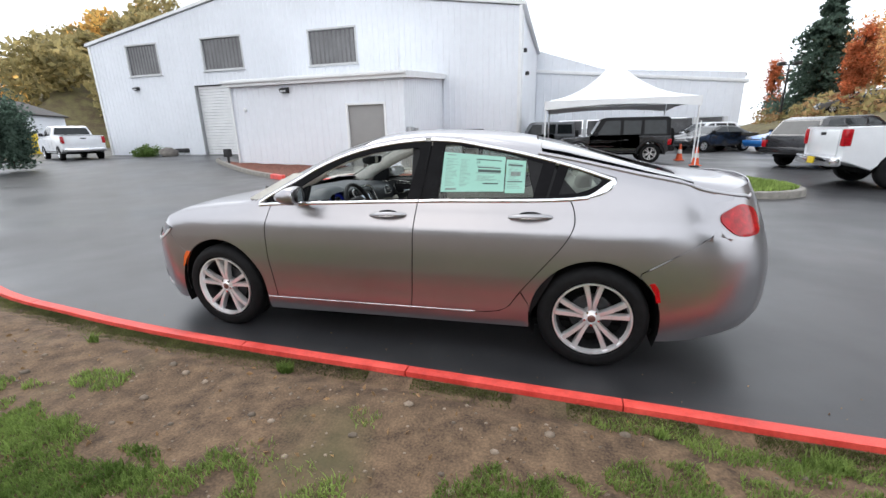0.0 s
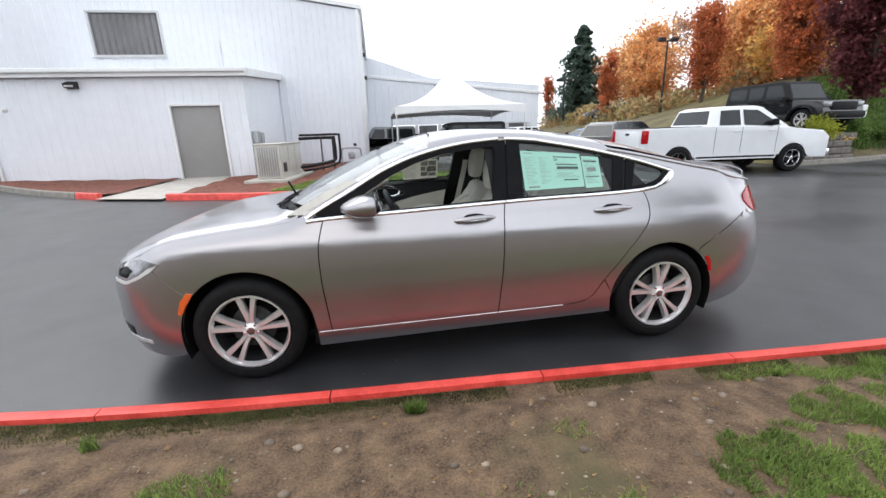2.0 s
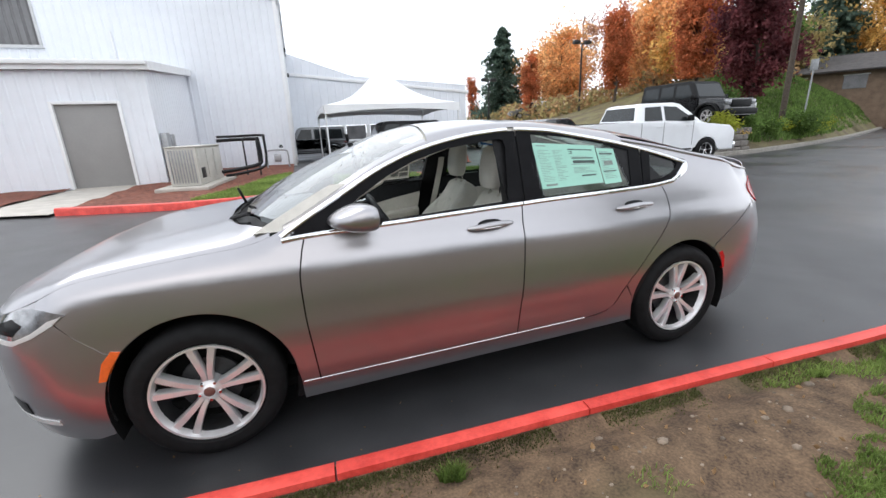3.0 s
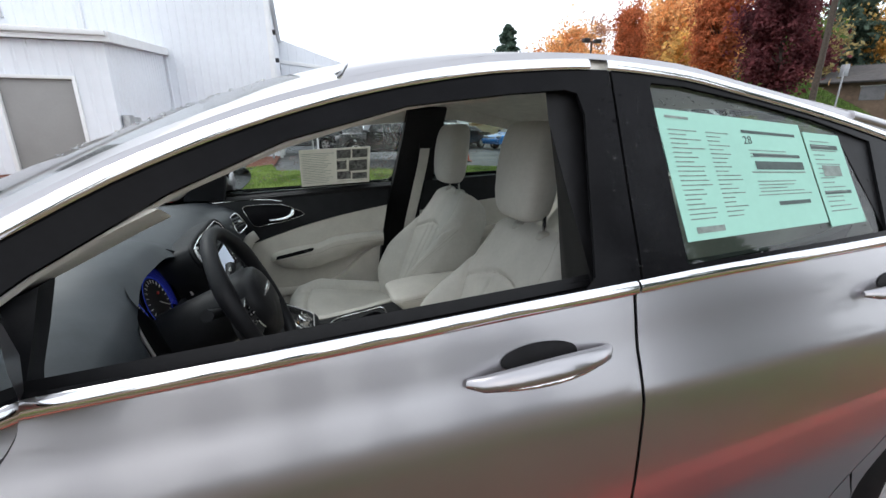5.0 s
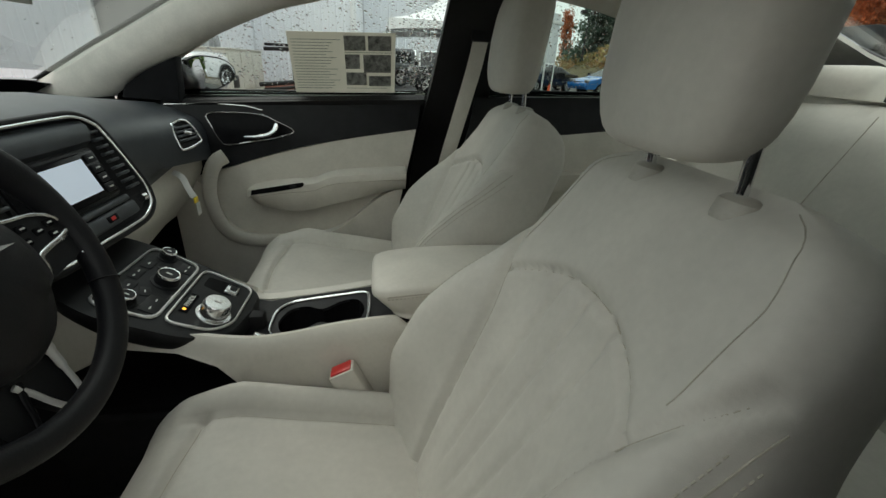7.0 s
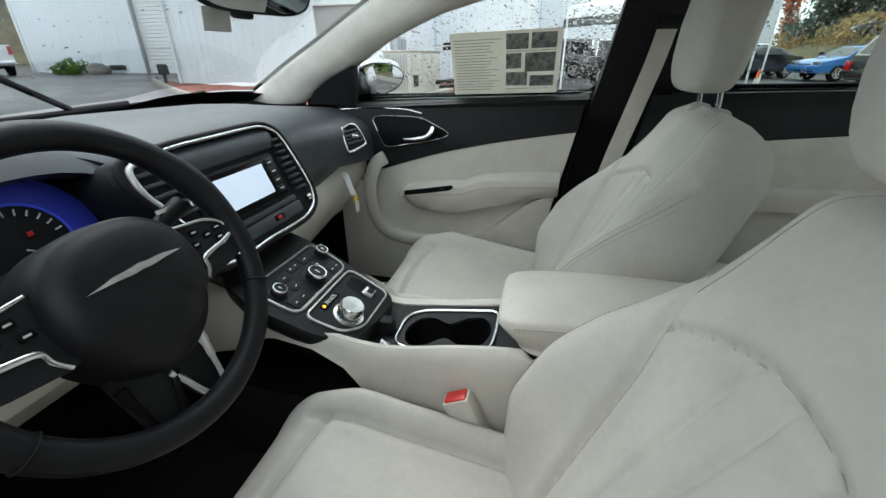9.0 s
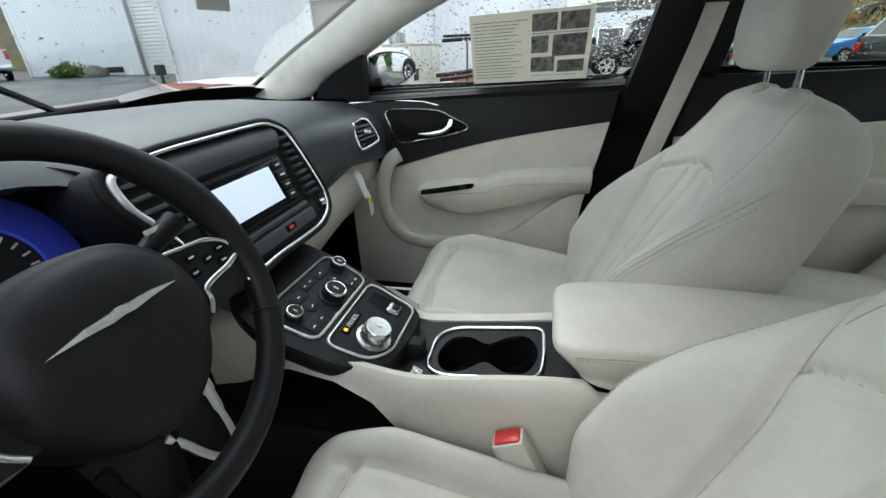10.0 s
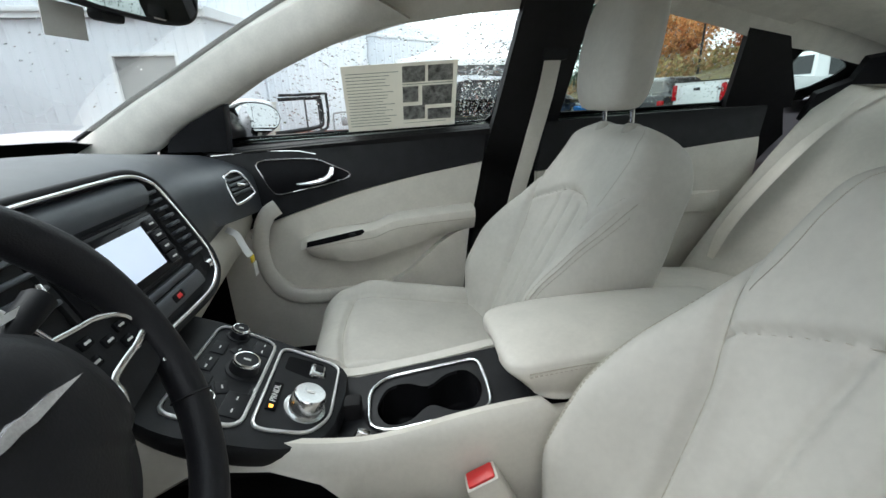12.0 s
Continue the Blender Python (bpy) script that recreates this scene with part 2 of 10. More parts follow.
def asphalt_mat():
    """Wet asphalt: dark aggregate with damp, glossier patches."""
    m = bpy.data.materials.new("wet_asphalt")
    m.use_nodes = True
    n, l = m.node_tree.nodes, m.node_tree.links
    p = n["Principled BSDF"]
    tc = n.new("ShaderNodeTexCoord")
    big, fine, mid = n.new("ShaderNodeTexNoise"), n.new("ShaderNodeTexNoise"), n.new("ShaderNodeTexNoise")
    for node, s, d in ((big, 0.35, 6), (fine, 140, 3), (mid, 3.0, 5)):
        node.inputs["Scale"].default_value, node.inputs["Detail"].default_value = s, d
        l.new(tc.outputs["Object"], node.inputs[0])
    r = n.new("ShaderNodeValToRGB")
    r.color_ramp.elements[0].position, r.color_ramp.elements[0].color = 0.3, (0.012, 0.012, 0.0135, 1)
    r.color_ramp.elements[1].position, r.color_ramp.elements[1].color = 0.75, (0.040, 0.040, 0.043, 1)
    mix = n.new("ShaderNodeMath")
    mix.operation = "MULTIPLY_ADD"
    mix.inputs[1].default_value = 0.5
    half = n.new("ShaderNodeMath")
    half.operation = "MULTIPLY"
    half.inputs[1].default_value = 0.5
    l.new(fine.outputs[0], mix.inputs[0]), l.new(mid.outputs[0], half.inputs[0]), l.new(half.outputs[0], mix.inputs[2])
    p.inputs["Specular IOR Level"].default_value = 0.80
    l.new(mix.outputs[0], r.inputs[0]), l.new(r.outputs[0], p.inputs["Base Color"])
    rr = n.new("ShaderNodeMapRange")
    rr.inputs["From Min"].default_value, rr.inputs["From Max"].default_value = 0.35, 0.65
    rr.inputs["To Min"].default_value, rr.inputs["To Max"].default_value = 0.30, 0.52
    l.new(big.outputs[0], rr.inputs[0]), l.new(rr.outputs[0], p.inputs["Roughness"])
    bp = n.new("ShaderNodeBump")
    bp.inputs["Strength"].default_value, bp.inputs["Distance"].default_value = 0.2, 0.0025
    l.new(fine.outputs[0], bp.inputs["Height"]), l.new(bp.outputs[0], p.inputs["Normal"])
    return m


def dirt_mat():
    """Trodden brown earth with greener patches and small pale grit."""
    m = bpy.data.materials.new("brown_dirt")
    m.use_nodes = True
    n, l = m.node_tree.nodes, m.node_tree.links
    p = n["Principled BSDF"]
    p.inputs["Roughness"].default_value = 0.92
    tc = n.new("ShaderNodeTexCoord")
    big, fine, mid = n.new("ShaderNodeTexNoise"), n.new("ShaderNodeTexNoise"), n.new("ShaderNodeTexNoise")
    for node, s, d in ((big, 0.9, 5), (fine, 90, 4), (mid, 9.0, 6)):
        node.inputs["Scale"].default_value, node.inputs["Detail"].default_value = s, d
        l.new(tc.outputs["Object"], node.inputs[0])
    r = n.new("ShaderNodeValToRGB")
    e = r.color_ramp.elements
    e[0].position, e[0].color = 0.36, (0.044, 0.026, 0.015, 1)
    e[1].position, e[1].color = 0.66, (0.195, 0.125, 0.072, 1)
    mix = n.new("ShaderNodeMath")
    mix.operation = "MULTIPLY_ADD"
    mix.inputs[1].default_value = 0.45
    half = n.new("ShaderNodeMath")
    half.operation = "MULTIPLY"
    half.inputs[1].default_value = 0.55
    l.new(fine.outputs[0], mix.inputs[0]), l.new(mid.outputs[0], half.inputs[0]), l.new(half.outputs[0], mix.inputs[2])
    l.new(mix.outputs[0], r.inputs[0])
    gr = n.new("ShaderNodeValToRGB")
    gr.color_ramp.elements[0].position, gr.color_ramp.elements[1].position = 0.52, 0.70
    l.new(big.outputs[0], gr.inputs[0])
    mx = n.new("ShaderNodeMix")
    mx.data_type = "RGBA"
    l.new(gr.outputs[0], mx.inputs[0]), l.new(r.outputs[0], mx.inputs[6])
    mx.inputs[7].default_value = (0.080, 0.070, 0.030, 1)
    l.new(mx.outputs[2], p.inputs["Base Color"])
    bp = n.new("ShaderNodeBump")
    bp.inputs["Strength"].default_value, bp.inputs["Distance"].default_value = 0.7, 0.02
    l.new(mid.outputs[0], bp.inputs["Height"]), l.new(bp.outputs[0], p.inputs["Normal"])
    return m


def display_mat():
    """A dim blue display, brightest beside its gauge and fading outwards."""
    m = bpy.data.materials.new("blue_display_light")
    m.use_nodes = True
    n, l = m.node_tree.nodes, m.node_tree.links
    p = n["Principled BSDF"]
    p.inputs["Base Color"].default_value, p.inputs["Roughness"].default_value = (0.01, 0.012, 0.03, 1), 0.25
    tc, vd, mr = n.new("ShaderNodeTexCoord"), n.new("ShaderNodeVectorMath"), n.new("ShaderNodeMapRange")
    vd.operation = "DISTANCE"
    vd.inputs[1].default_value = (-0.640, -0.300, 0.895)
    mr.inputs["From Min"].default_value, mr.inputs["From Max"].default_value = 0.055, 0.115
    mr.inputs["To Min"].default_value, mr.inputs["To Max"].default_value = 0.17, 0.006
    l.new(tc.outputs["Object"], vd.inputs[0]), l.new(vd.outputs["Value"], mr.inputs[0])
    p.inputs["Emission Color"].default_value = (0.03, 0.05, 0.62, 1)
    l.new(mr.outputs[0], p.inputs["Emission Strength"])
    return m


M["blue_display"] = display_mat()
M["asphalt"] = asphalt_mat()
M["dirt"] = dirt_mat()


# ---------- mesh helpers ----------
def link_mesh(name, verts, faces, material, parent=None, label="", smooth=True, auto=35):
    me = bpy.data.meshes.new(name)
    me.from_pydata([tuple(v) for v in verts], [], [tuple(f) for f in faces])
    me.validate()
    ob = new(name, me)
    if material:
        me.materials.append(material)
    if smooth:
        me.polygons.foreach_set("use_smooth", [True] * len(me.polygons))
        if auto:
            me.set_sharp_from_angle(angle=radians(auto))
    if parent:
        ob.parent = parent
    if label:
        ob["label"] = label
    return ob


def part(name, bm, material, parent=None, label="", smooth=True, auto=35):
    """Links a bmesh as one mesh object under a thing or a part."""
    bmesh.ops.recalc_face_normals(bm, faces=bm.faces)
    me = bpy.data.meshes.new(name)
    bm.to_mesh(me)
    bm.free()
    ob = new(name, me)
    me.materials.append(material)
    if smooth:
        me.polygons.foreach_set("use_smooth", [True] * len(me.polygons))
        if auto:
            me.set_sharp_from_angle(angle=radians(auto))
    if parent:
        ob.parent = parent
    if label:
        ob["label"] = label
    return ob


def thing(name, m, label, category, group="", kind=""):
    ob = new(name)
    ob.empty_display_size = 0.2
    ob.matrix_basis = m
    return tagged(ob, label, category, group, kind)


def add_box(bm, c, s, bevel=0.0, rot=None, seg=2):
    """A box of full size s round c, edges rounded by bevel."""
    g = bmesh.ops.create_cube(bm, size=1.0)
    vs = g["verts"]
    m = Matrix.Translation(c) @ (rot.to_4x4() if rot is not None else Matrix.Identity(4)) @ Matrix.Diagonal((*s, 1))
    bmesh.ops.transform(bm, matrix=m, verts=vs)
    if bevel:
        es = list({e for v in vs for e in v.link_edges})
        bmesh.ops.bevel(bm, geom=es, offset=bevel, segments=seg, profile=0.5, affect="EDGES")
    return bm


def box(c, s, bevel=0.0, rot=None, seg=2):
    return add_box(bmesh.new(), c, s, bevel, rot, seg)


def add_rod(bm, p0, p1, r0, r1=None, n=12, cap=True):
    p0, p1 = Vector(p0), Vector(p1)
    d = p1 - p0
    m = Matrix.Translation((p0 + p1) / 2) @ d.to_track_quat("Z", "Y").to_matrix().to_4x4()
    bmesh.ops.create_cone(bm, cap_ends=cap, segments=n, radius1=r0, radius2=r0 if r1 is None else r1, depth=d.length, matrix=m)
    return bm


def rod(p0, p1, r0, r1=None, n=12):
    return add_rod(bmesh.new(), p0, p1, r0, r1, n)


def tube_data(path, r, n=8, closed=False, flat=1.0, up=None):
    """Verts and faces of a tube along a path. r: number or list; flat squeezes one axis."""
    pts = [Vector(p) for p in path]
    k = len(pts)
    rs = r if isinstance(r, (list, tuple)) else [r] * k
    V, F = [], []
    side = None
    for i, p in enumerate(pts):
        a, b = (pts[(i - 1) % k], pts[(i + 1) % k]) if closed else (pts[max(i - 1, 0)], pts[min(i + 1, k - 1)])
        d = (b - a).normalized()
        if up is not None:
            side = d.cross(Vector(up)).normalized()
        elif side is None:
            side = d.orthogonal().normalized()
        else:
            side = (side - d * side.dot(d)).normalized()
        nor = side.cross(d)
        for j in range(n):
            an = 2 * math.pi * j / n
            V.append(p + side * (math.cos(an) * rs[i]) + nor * (math.sin(an) * rs[i] * flat))
    for i in range(k if closed else k - 1):
        for j in range(n):
            a, b = i * n + j, i * n + (j + 1) % n
            c, d = ((i + 1) % k) * n + (j + 1) % n, ((i + 1) % k) * n + j
            F.append((a, b, c, d))
    if not closed:
        F.append(tuple(range(n))[::-1])
        F.append(tuple((k - 1) * n + j for j in range(n)))
    return V, F


def tube(name, path, r, material, parent=None, label="", n=8, closed=False, flat=1.0, up=None):
    V, F = tube_data(path, r, n, closed, flat, up)
    bm = bmesh.new()
    vs = [bm.verts.new(v) for v in V]
    for f in F:
        bm.faces.new([vs[i] for i in f])
    return part(name, bm, material, parent, label, auto=60)


def add_lathe(bm, prof, n=32, m=Matrix.Identity(4), closed=False):
    """Turns a profile of (radius, height) round z, then places it by m."""
    k = len(prof)
    rows = []
    for r, z in prof:
        rows.append([bm.verts.new(m @ Vector((r * math.cos(2 * math.pi * j / n), r * math.sin(2 * math.pi * j / n), z))) for j in range(n)])
    for i in range(k if closed else k - 1):
        a, b = rows[i], rows[(i + 1) % k]
        for j in range(n):
            bm.faces.new((a[j], a[(j + 1) % n], b[(j + 1) % n], b[j]))
    return bm


def add_prism(bm, outline, thick, m=Matrix.Identity(4)):
    """A flat outline (x, y) given a thickness along +z and placed by m."""
    lo = [bm.verts.new(m @ Vector((x, y, 0))) for x, y in outline]
    hi = [bm.verts.new(m @ Vector((x, y, thick))) for x, y in outline]
    k = len(outline)
    bm.faces.new(lo[::-1])
    bm.faces.new(hi)
    for i in range(k):
        bm.faces.new((lo[i], lo[(i + 1) % k], hi[(i + 1) % k], hi[i]))
    return bm


def curve_fn(pairs):
    """A smooth, overshoot-free curve through (x, y) pairs; works on numbers and arrays."""
    xs, ys = np.array([p[0] for p in pairs], float), np.array([p[1] for p in pairs], float)
    h, dl = np.diff(xs), np.diff(ys) / np.diff(xs)
    m = np.zeros(len(xs))
    m[0], m[-1] = dl[0], dl[-1]
    for i in range(1, len(xs) - 1):
        if dl[i - 1] * dl[i] > 0:
            w1, w2 = 2 * h[i] + h[i - 1], h[i] + 2 * h[i - 1]
            m[i] = (w1 + w2) / (w1 / dl[i - 1] + w2 / dl[i])

    def f(x):
        x = np.clip(np.asarray(x, float), xs[0], xs[-1])
        i = np.clip(np.searchsorted(xs, x) - 1, 0, len(xs) - 2)
        t = (x - xs[i]) / h[i]
        return ((1 + 2 * t) * (1 - t) ** 2) * ys[i] + (t * (1 - t) ** 2) * h[i] * m[i] + (t * t * (3 - 2 * t)) * ys[i + 1] + (t * t * (t - 1)) * h[i] * m[i + 1]
    return f


def spline(pts, per=8, closed=False):
    """Catmull-Rom through points of any dimension."""
    P = [Vector(p) for p in pts]
    k = len(P)
    out = []
    for i in range(k if closed else k - 1):
        if closed:
            a, b, c, d = P[(i - 1) % k], P[i], P[(i + 1) % k], P[(i + 2) % k]
        else:
            a, b, c, d = P[max(i - 1, 0)], P[i], P[i + 1], P[min(i + 2, k - 1)]
        for s in range(per):
            t = s / per
            out.append(0.5 * ((2 * b) + (c - a) * t + (2 * a - 5 * b + 4 * c - d) * t * t + (3 * b - a - 3 * c + d) * t ** 3))
    if not closed:
        out.append(P[-1])
    return out


def in_poly(poly, q):
    """Which of the points q (n x 2) lie inside the polygon."""
    x, y = q[:, 0], q[:, 1]
    ins = np.zeros(len(q), bool)
    a = np.asarray(poly)
    b = np.roll(a, -1, 0)
    for (x0, y0), (x1, y1) in zip(a, b):
        hit = ((y0 > y) != (y1 > y))
        if y0 != y1:
            ins ^= hit & (x < (x1 - x0) * (y - y0) / (y1 - y0) + x0)
    return ins


def edge_dist(poly, q):
    a = np.asarray(poly)
    b = np.roll(a, -1, 0)
    best = np.full(len(q), 1e9)
    for p0, p1 in zip(a, b):
        d = p1 - p0
        t = np.clip(((q - p0) @ d) / max(d @ d, 1e-12), 0, 1)
        best = np.minimum(best, np.linalg.norm(q - (p0 + t[:, None] * d), axis=1))
    return best


def densify(poly, step):
    out = []
    k = len(poly)
    for i in range(k):
        a, b = np.array(poly[i], float), np.array(poly[(i + 1) % k], float)
        m = max(1, int(math.ceil(np.linalg.norm(b - a) / step)))
        out += [a + (b - a) * j / m for j in range(m)]
    return np.array(out)


def flat_mesh(outline, step=0.04, holes=()):
    """Triangles of a flat outline with holes: an even net with the true edges."""
    loops = [densify(o, step) for o in (outline, *holes)]
    lo, hi = loops[0].min(0), loops[0].max(0)
    gx, gy = np.meshgrid(np.arange(lo[0], hi[0], step), np.arange(lo[1], hi[1], step * 0.866))
    gx[1::2] += step / 2
    q = np.stack([gx.ravel(), gy.ravel()], 1)
    ok = in_poly(loops[0], q)
    for h in loops[1:]:
        ok &= ~in_poly(h, q)
    for h in loops:
        ok &= edge_dist(h, q) > step * 0.45
    pts, edges = [], []
    for h in loops:
        b = len(pts)
        pts += [tuple(p) for p in h]
        edges += [(b + i, b + (i + 1) % len(h)) for i in range(len(h))]
    pts += [tuple(p) for p in q[ok]]
    vs, _, fs, *_ = mathutils_cdt([Vector(p) for p in pts], edges, [], 0, 1e-6)
    V = np.array([tuple(v) for v in vs])
    cen = np.array([V[list(f)].mean(0) for f in fs])
    keep = in_poly(loops[0], cen)
    for h in loops[1:]:
        keep &= ~in_poly(h, cen)
    F = [tuple(f) for f, k in zip(fs, keep) if k]
    used = sorted({i for f in F for i in f})
    new_i = {o: i for i, o in enumerate(used)}
    return V[used], [tuple(new_i[i] for i in f) for f in F]


from mathutils.geometry import delaunay_2d_cdt as mathutils_cdt


def lifted(name, outline, lift, material, parent, label="", step=0.04, holes=(), flip=False, thick=0.0, mirror=False, soften=None):
    """A panel: a flat outline (a, b) carried onto a curved surface by lift(a, b) -> x, y, z arrays, with the surface's own
    normals, a back face and a rim. mirror: to the other side of the car."""
    V, F = flat_mesh(outline, step, holes)
    a, b = V[:, 0], V[:, 1]
    P = np.stack(np.broadcast_arrays(*lift(a, b)), 1).astype(float)
    e = 0.004
    da = np.stack(np.broadcast_arrays(*lift(a + e, b)), 1) - np.stack(np.broadcast_arrays(*lift(a - e, b)), 1)
    db = np.stack(np.broadcast_arrays(*lift(a, b + e)), 1) - np.stack(np.broadcast_arrays(*lift(a, b - e)), 1)
    N = np.cross(da, db)
    N /= np.maximum(np.linalg.norm(N, axis=1), 1e-9)[:, None]
    if flip:
        N, F = -N, [f[::-1] for f in F]
    if soften:
        w, T = soften(P)
        N = N * (1 - w)[:, None] + T * w[:, None]
        N /= np.linalg.norm(N, axis=1)[:, None]
    fa = np.array(F)
    face_n = np.cross(P[fa[:, 1]] - P[fa[:, 0]], P[fa[:, 2]] - P[fa[:, 0]])
    if (face_n * N[fa[:, 0]]).sum() < 0:
        F = [f[::-1] for f in F]
    if mirror:
        P, N, F = P * (1, -1, 1), N * (1, -1, 1), [f[::-1] for f in F]
    VV, NN, FF = P, N, list(F)
    if thick:
        n = len(P)
        B = P - N * thick
        VV, NN = np.concatenate([P, B]), np.concatenate([N, -N])
        FF += [tuple(n + i for i in f[::-1]) for f in F]
        seen = set()
        for f in F:
            for i in range(3):
                seen.add((f[i], f[(i + 1) % 3]))
        rv, rn = [], []
        for i, j in seen:
            if (j, i) not in seen:
                k = 2 * n + len(rv)
                o = np.cross(P[j] - P[i], N[i])
                o = o / max(np.linalg.norm(o), 1e-9)
                rv += [P[i], P[j], B[j], B[i]]
                rn += [o] * 4
                FF.append((k, k + 3, k + 2, k + 1))
        VV, NN = np.concatenate([VV, np.array(rv)]), np.concatenate([NN, np.array(rn)])
    me = bpy.data.meshes.new(name)
    me.from_pydata([tuple(v) for v in VV], [], FF)
    me.polygons.foreach_set("use_smooth", [True] * len(me.polygons))
    me.normals_split_custom_set_from_vertices([tuple(v) for v in NN])
    me.materials.append(material)
    ob = new(name, me)
    ob.parent = parent
    if label:
        ob["label"] = label
    return ob


# ---------- ground, kerbs, verge ----------
def terrain(name, poly, zf, material, label, step, kind="structure", category="ground"):
    V, F = flat_mesh(poly, step)
    P = np.stack([V[:, 0], V[:, 1], zf(V[:, 0], V[:, 1])], 1)
    ob = link_mesh(name, P, F, material, None, label, auto=0)
    return tagged(ob, label, category, kind=kind)


def rise(x, y):
    """The lot climbs a little towards the far left."""
    x, y = np.asarray(x, float), np.asarray(y, float)
    a, b = np.clip((-x - 7) / 13, 0, 1), np.clip((y - 6) / 9, 0, 1)
    return 0.34 * (a * a * (3 - 2 * a)) * (b * b * (3 - 2 * b))


gx = [-1500, -400, -120, -60] + [-40 + 1.5 * i for i in range(34)] + [20, 60, 200, 600, 1500]
gy = [-1500, -400, -100, -30, 0, 4] + [5 + i for i in range(14)] + [25, 40, 100, 400, 1500]
V = [(x, y, float(rise(x, y))) for y in gy for x in gx]
F = [(j * len(gx) + i, j * len(gx) + i + 1, (j + 1) * len(gx) + i + 1, (j + 1) * len(gx) + i) for j in range(len(gy) - 1) for i in range(len(gx) - 1)]
tagged(link_mesh("ground", V, F, M["asphalt"], None, auto=0), "wet dark grey asphalt lot", "ground", kind="structure")

kerb_line = [tuple(p) for p in spline([(-12, 2.6), (-9, 1.05), (-6, -0.27), (-4.0, -0.985), (-2.67, -1.205), (-1.73, -1.310), (-0.86, -1.360), (0.18, -1.394), (0.85, -1.416), (1.64, -1.446), (2.5, -1.478), (4.5, -1.50), (7, -1.45), (11, -0.95)], 6)]
KERB_H = 0.125


def kerb_run(name, line, w, h, material, label, stone=1.2, land=1):
    """A kerb of cast lengths with open joints along a line."""
    root = thing(name, pose(0, 0, 0), label, "kerb", kind="structure")
    L = [Vector(p) for p in line]
    cum = [0.0]
    for a, b in zip(L, L[1:]):
        cum.append(cum[-1] + (b - a).length)

    def at(s):
        i = max(0, min(len(L) - 2, int(np.searchsorted(cum, s) - 1)))
        t = (s - cum[i]) / (cum[i + 1] - cum[i])
        p = L[i].lerp(L[i + 1], t)
        d = (L[min(i + 2, len(L) - 1)] - L[max(i - 1, 0)]).normalized()
        return p, Vector((d.y, -d.x)) * land
    n = max(1, round(cum[-1] / stone))
    for i in range(n):
        s0, s1 = cum[-1] * i / n + 0.004, cum[-1] * (i + 1) / n - 0.004
        k = 4
        rng = random.Random(i)
        dz = rng.uniform(-0.004, 0.004)
        rows = []
        bm = bmesh.new()
        for j in range(k + 1):
            p, d = at(s0 + (s1 - s0) * j / k)
            prof = [(0.0, -0.05), (0.010, h - 0.035), (0.020, h - 0.010), (0.042, h), (w, h - 0.004), (w + 0.008, -0.05)]
            rows.append([bm.verts.new((p.x + d.x * u, p.y + d.y * u, v + dz + float(rise(p.x, p.y)))) for u, v in prof])
        for a, b in zip(rows, rows[1:]):
            for c in range(5):
                bm.faces.new((a[c], b[c], b[c + 1], a[c + 1]))
        bm.faces.new(rows[0])
        bm.faces.new(rows[-1][::-1])
        part("kerb_stone", bm, material, root, auto=30)
    return root


# the road edge lies 0.096 m on the car's side of the line
road_edge = []
for i, p in enumerate(kerb_line):
    a, b = Vector(kerb_line[max(i - 1, 0)]), Vector(kerb_line[min(i + 1, len(kerb_line) - 1)])
    d = (b - a).normalized()
    road_edge.append((p[0] - d.y * 0.096, p[1] + d.x * 0.096))
kerb_run("red_kerb", road_edge, 0.096, KERB_H, M["kerb_red"], "red-painted concrete kerb with chipped joints", 1.18)


def verge_z(x, y):
    x, y = np.asarray(x, float), np.asarray(y, float)
    yk = np.interp(x, [p[0] for p in kerb_line], [p[1] for p in kerb_line])
    d = np.clip(yk - y, 0, 20)
    n = np.array([noise.noise((a * 1.7, b * 1.7, 0.3)) * 0.030 + noise.noise((a * 6, b * 6, 3.3)) * 0.010 + noise.noise((a * 19, b * 19, 7.3)) * 0.004 for a, b in zip(x.ravel(), y.ravel())]).reshape(x.shape)
    return 0.105 - 0.045 * np.exp(-(d - 0.10) ** 2 / 0.008) + np.minimum(d * 0.035, 0.12) + n * np.clip(d * 5, 0, 1)


near = [(p[0], p[1] - 0.004) for p in kerb_line if -7.5 < p[0] < 6.5]
tagged(terrain("verge", near + [(6.6, -4.2), (-7.4, -4.2)], verge_z, M["dirt"], "trodden brown dirt verge with thin grass", 0.07), kind="structure")
tagged(terrain("verge_back", [(-7.4, -4.2), (6.6, -4.2), (15, -3), (15, -30), (-15, -30), (-15, -2)][::-1], lambda x, y: verge_z(x, y) - 0.004, M["dirt"], "brown dirt and grass behind the kerb", 0.8), kind="structure")


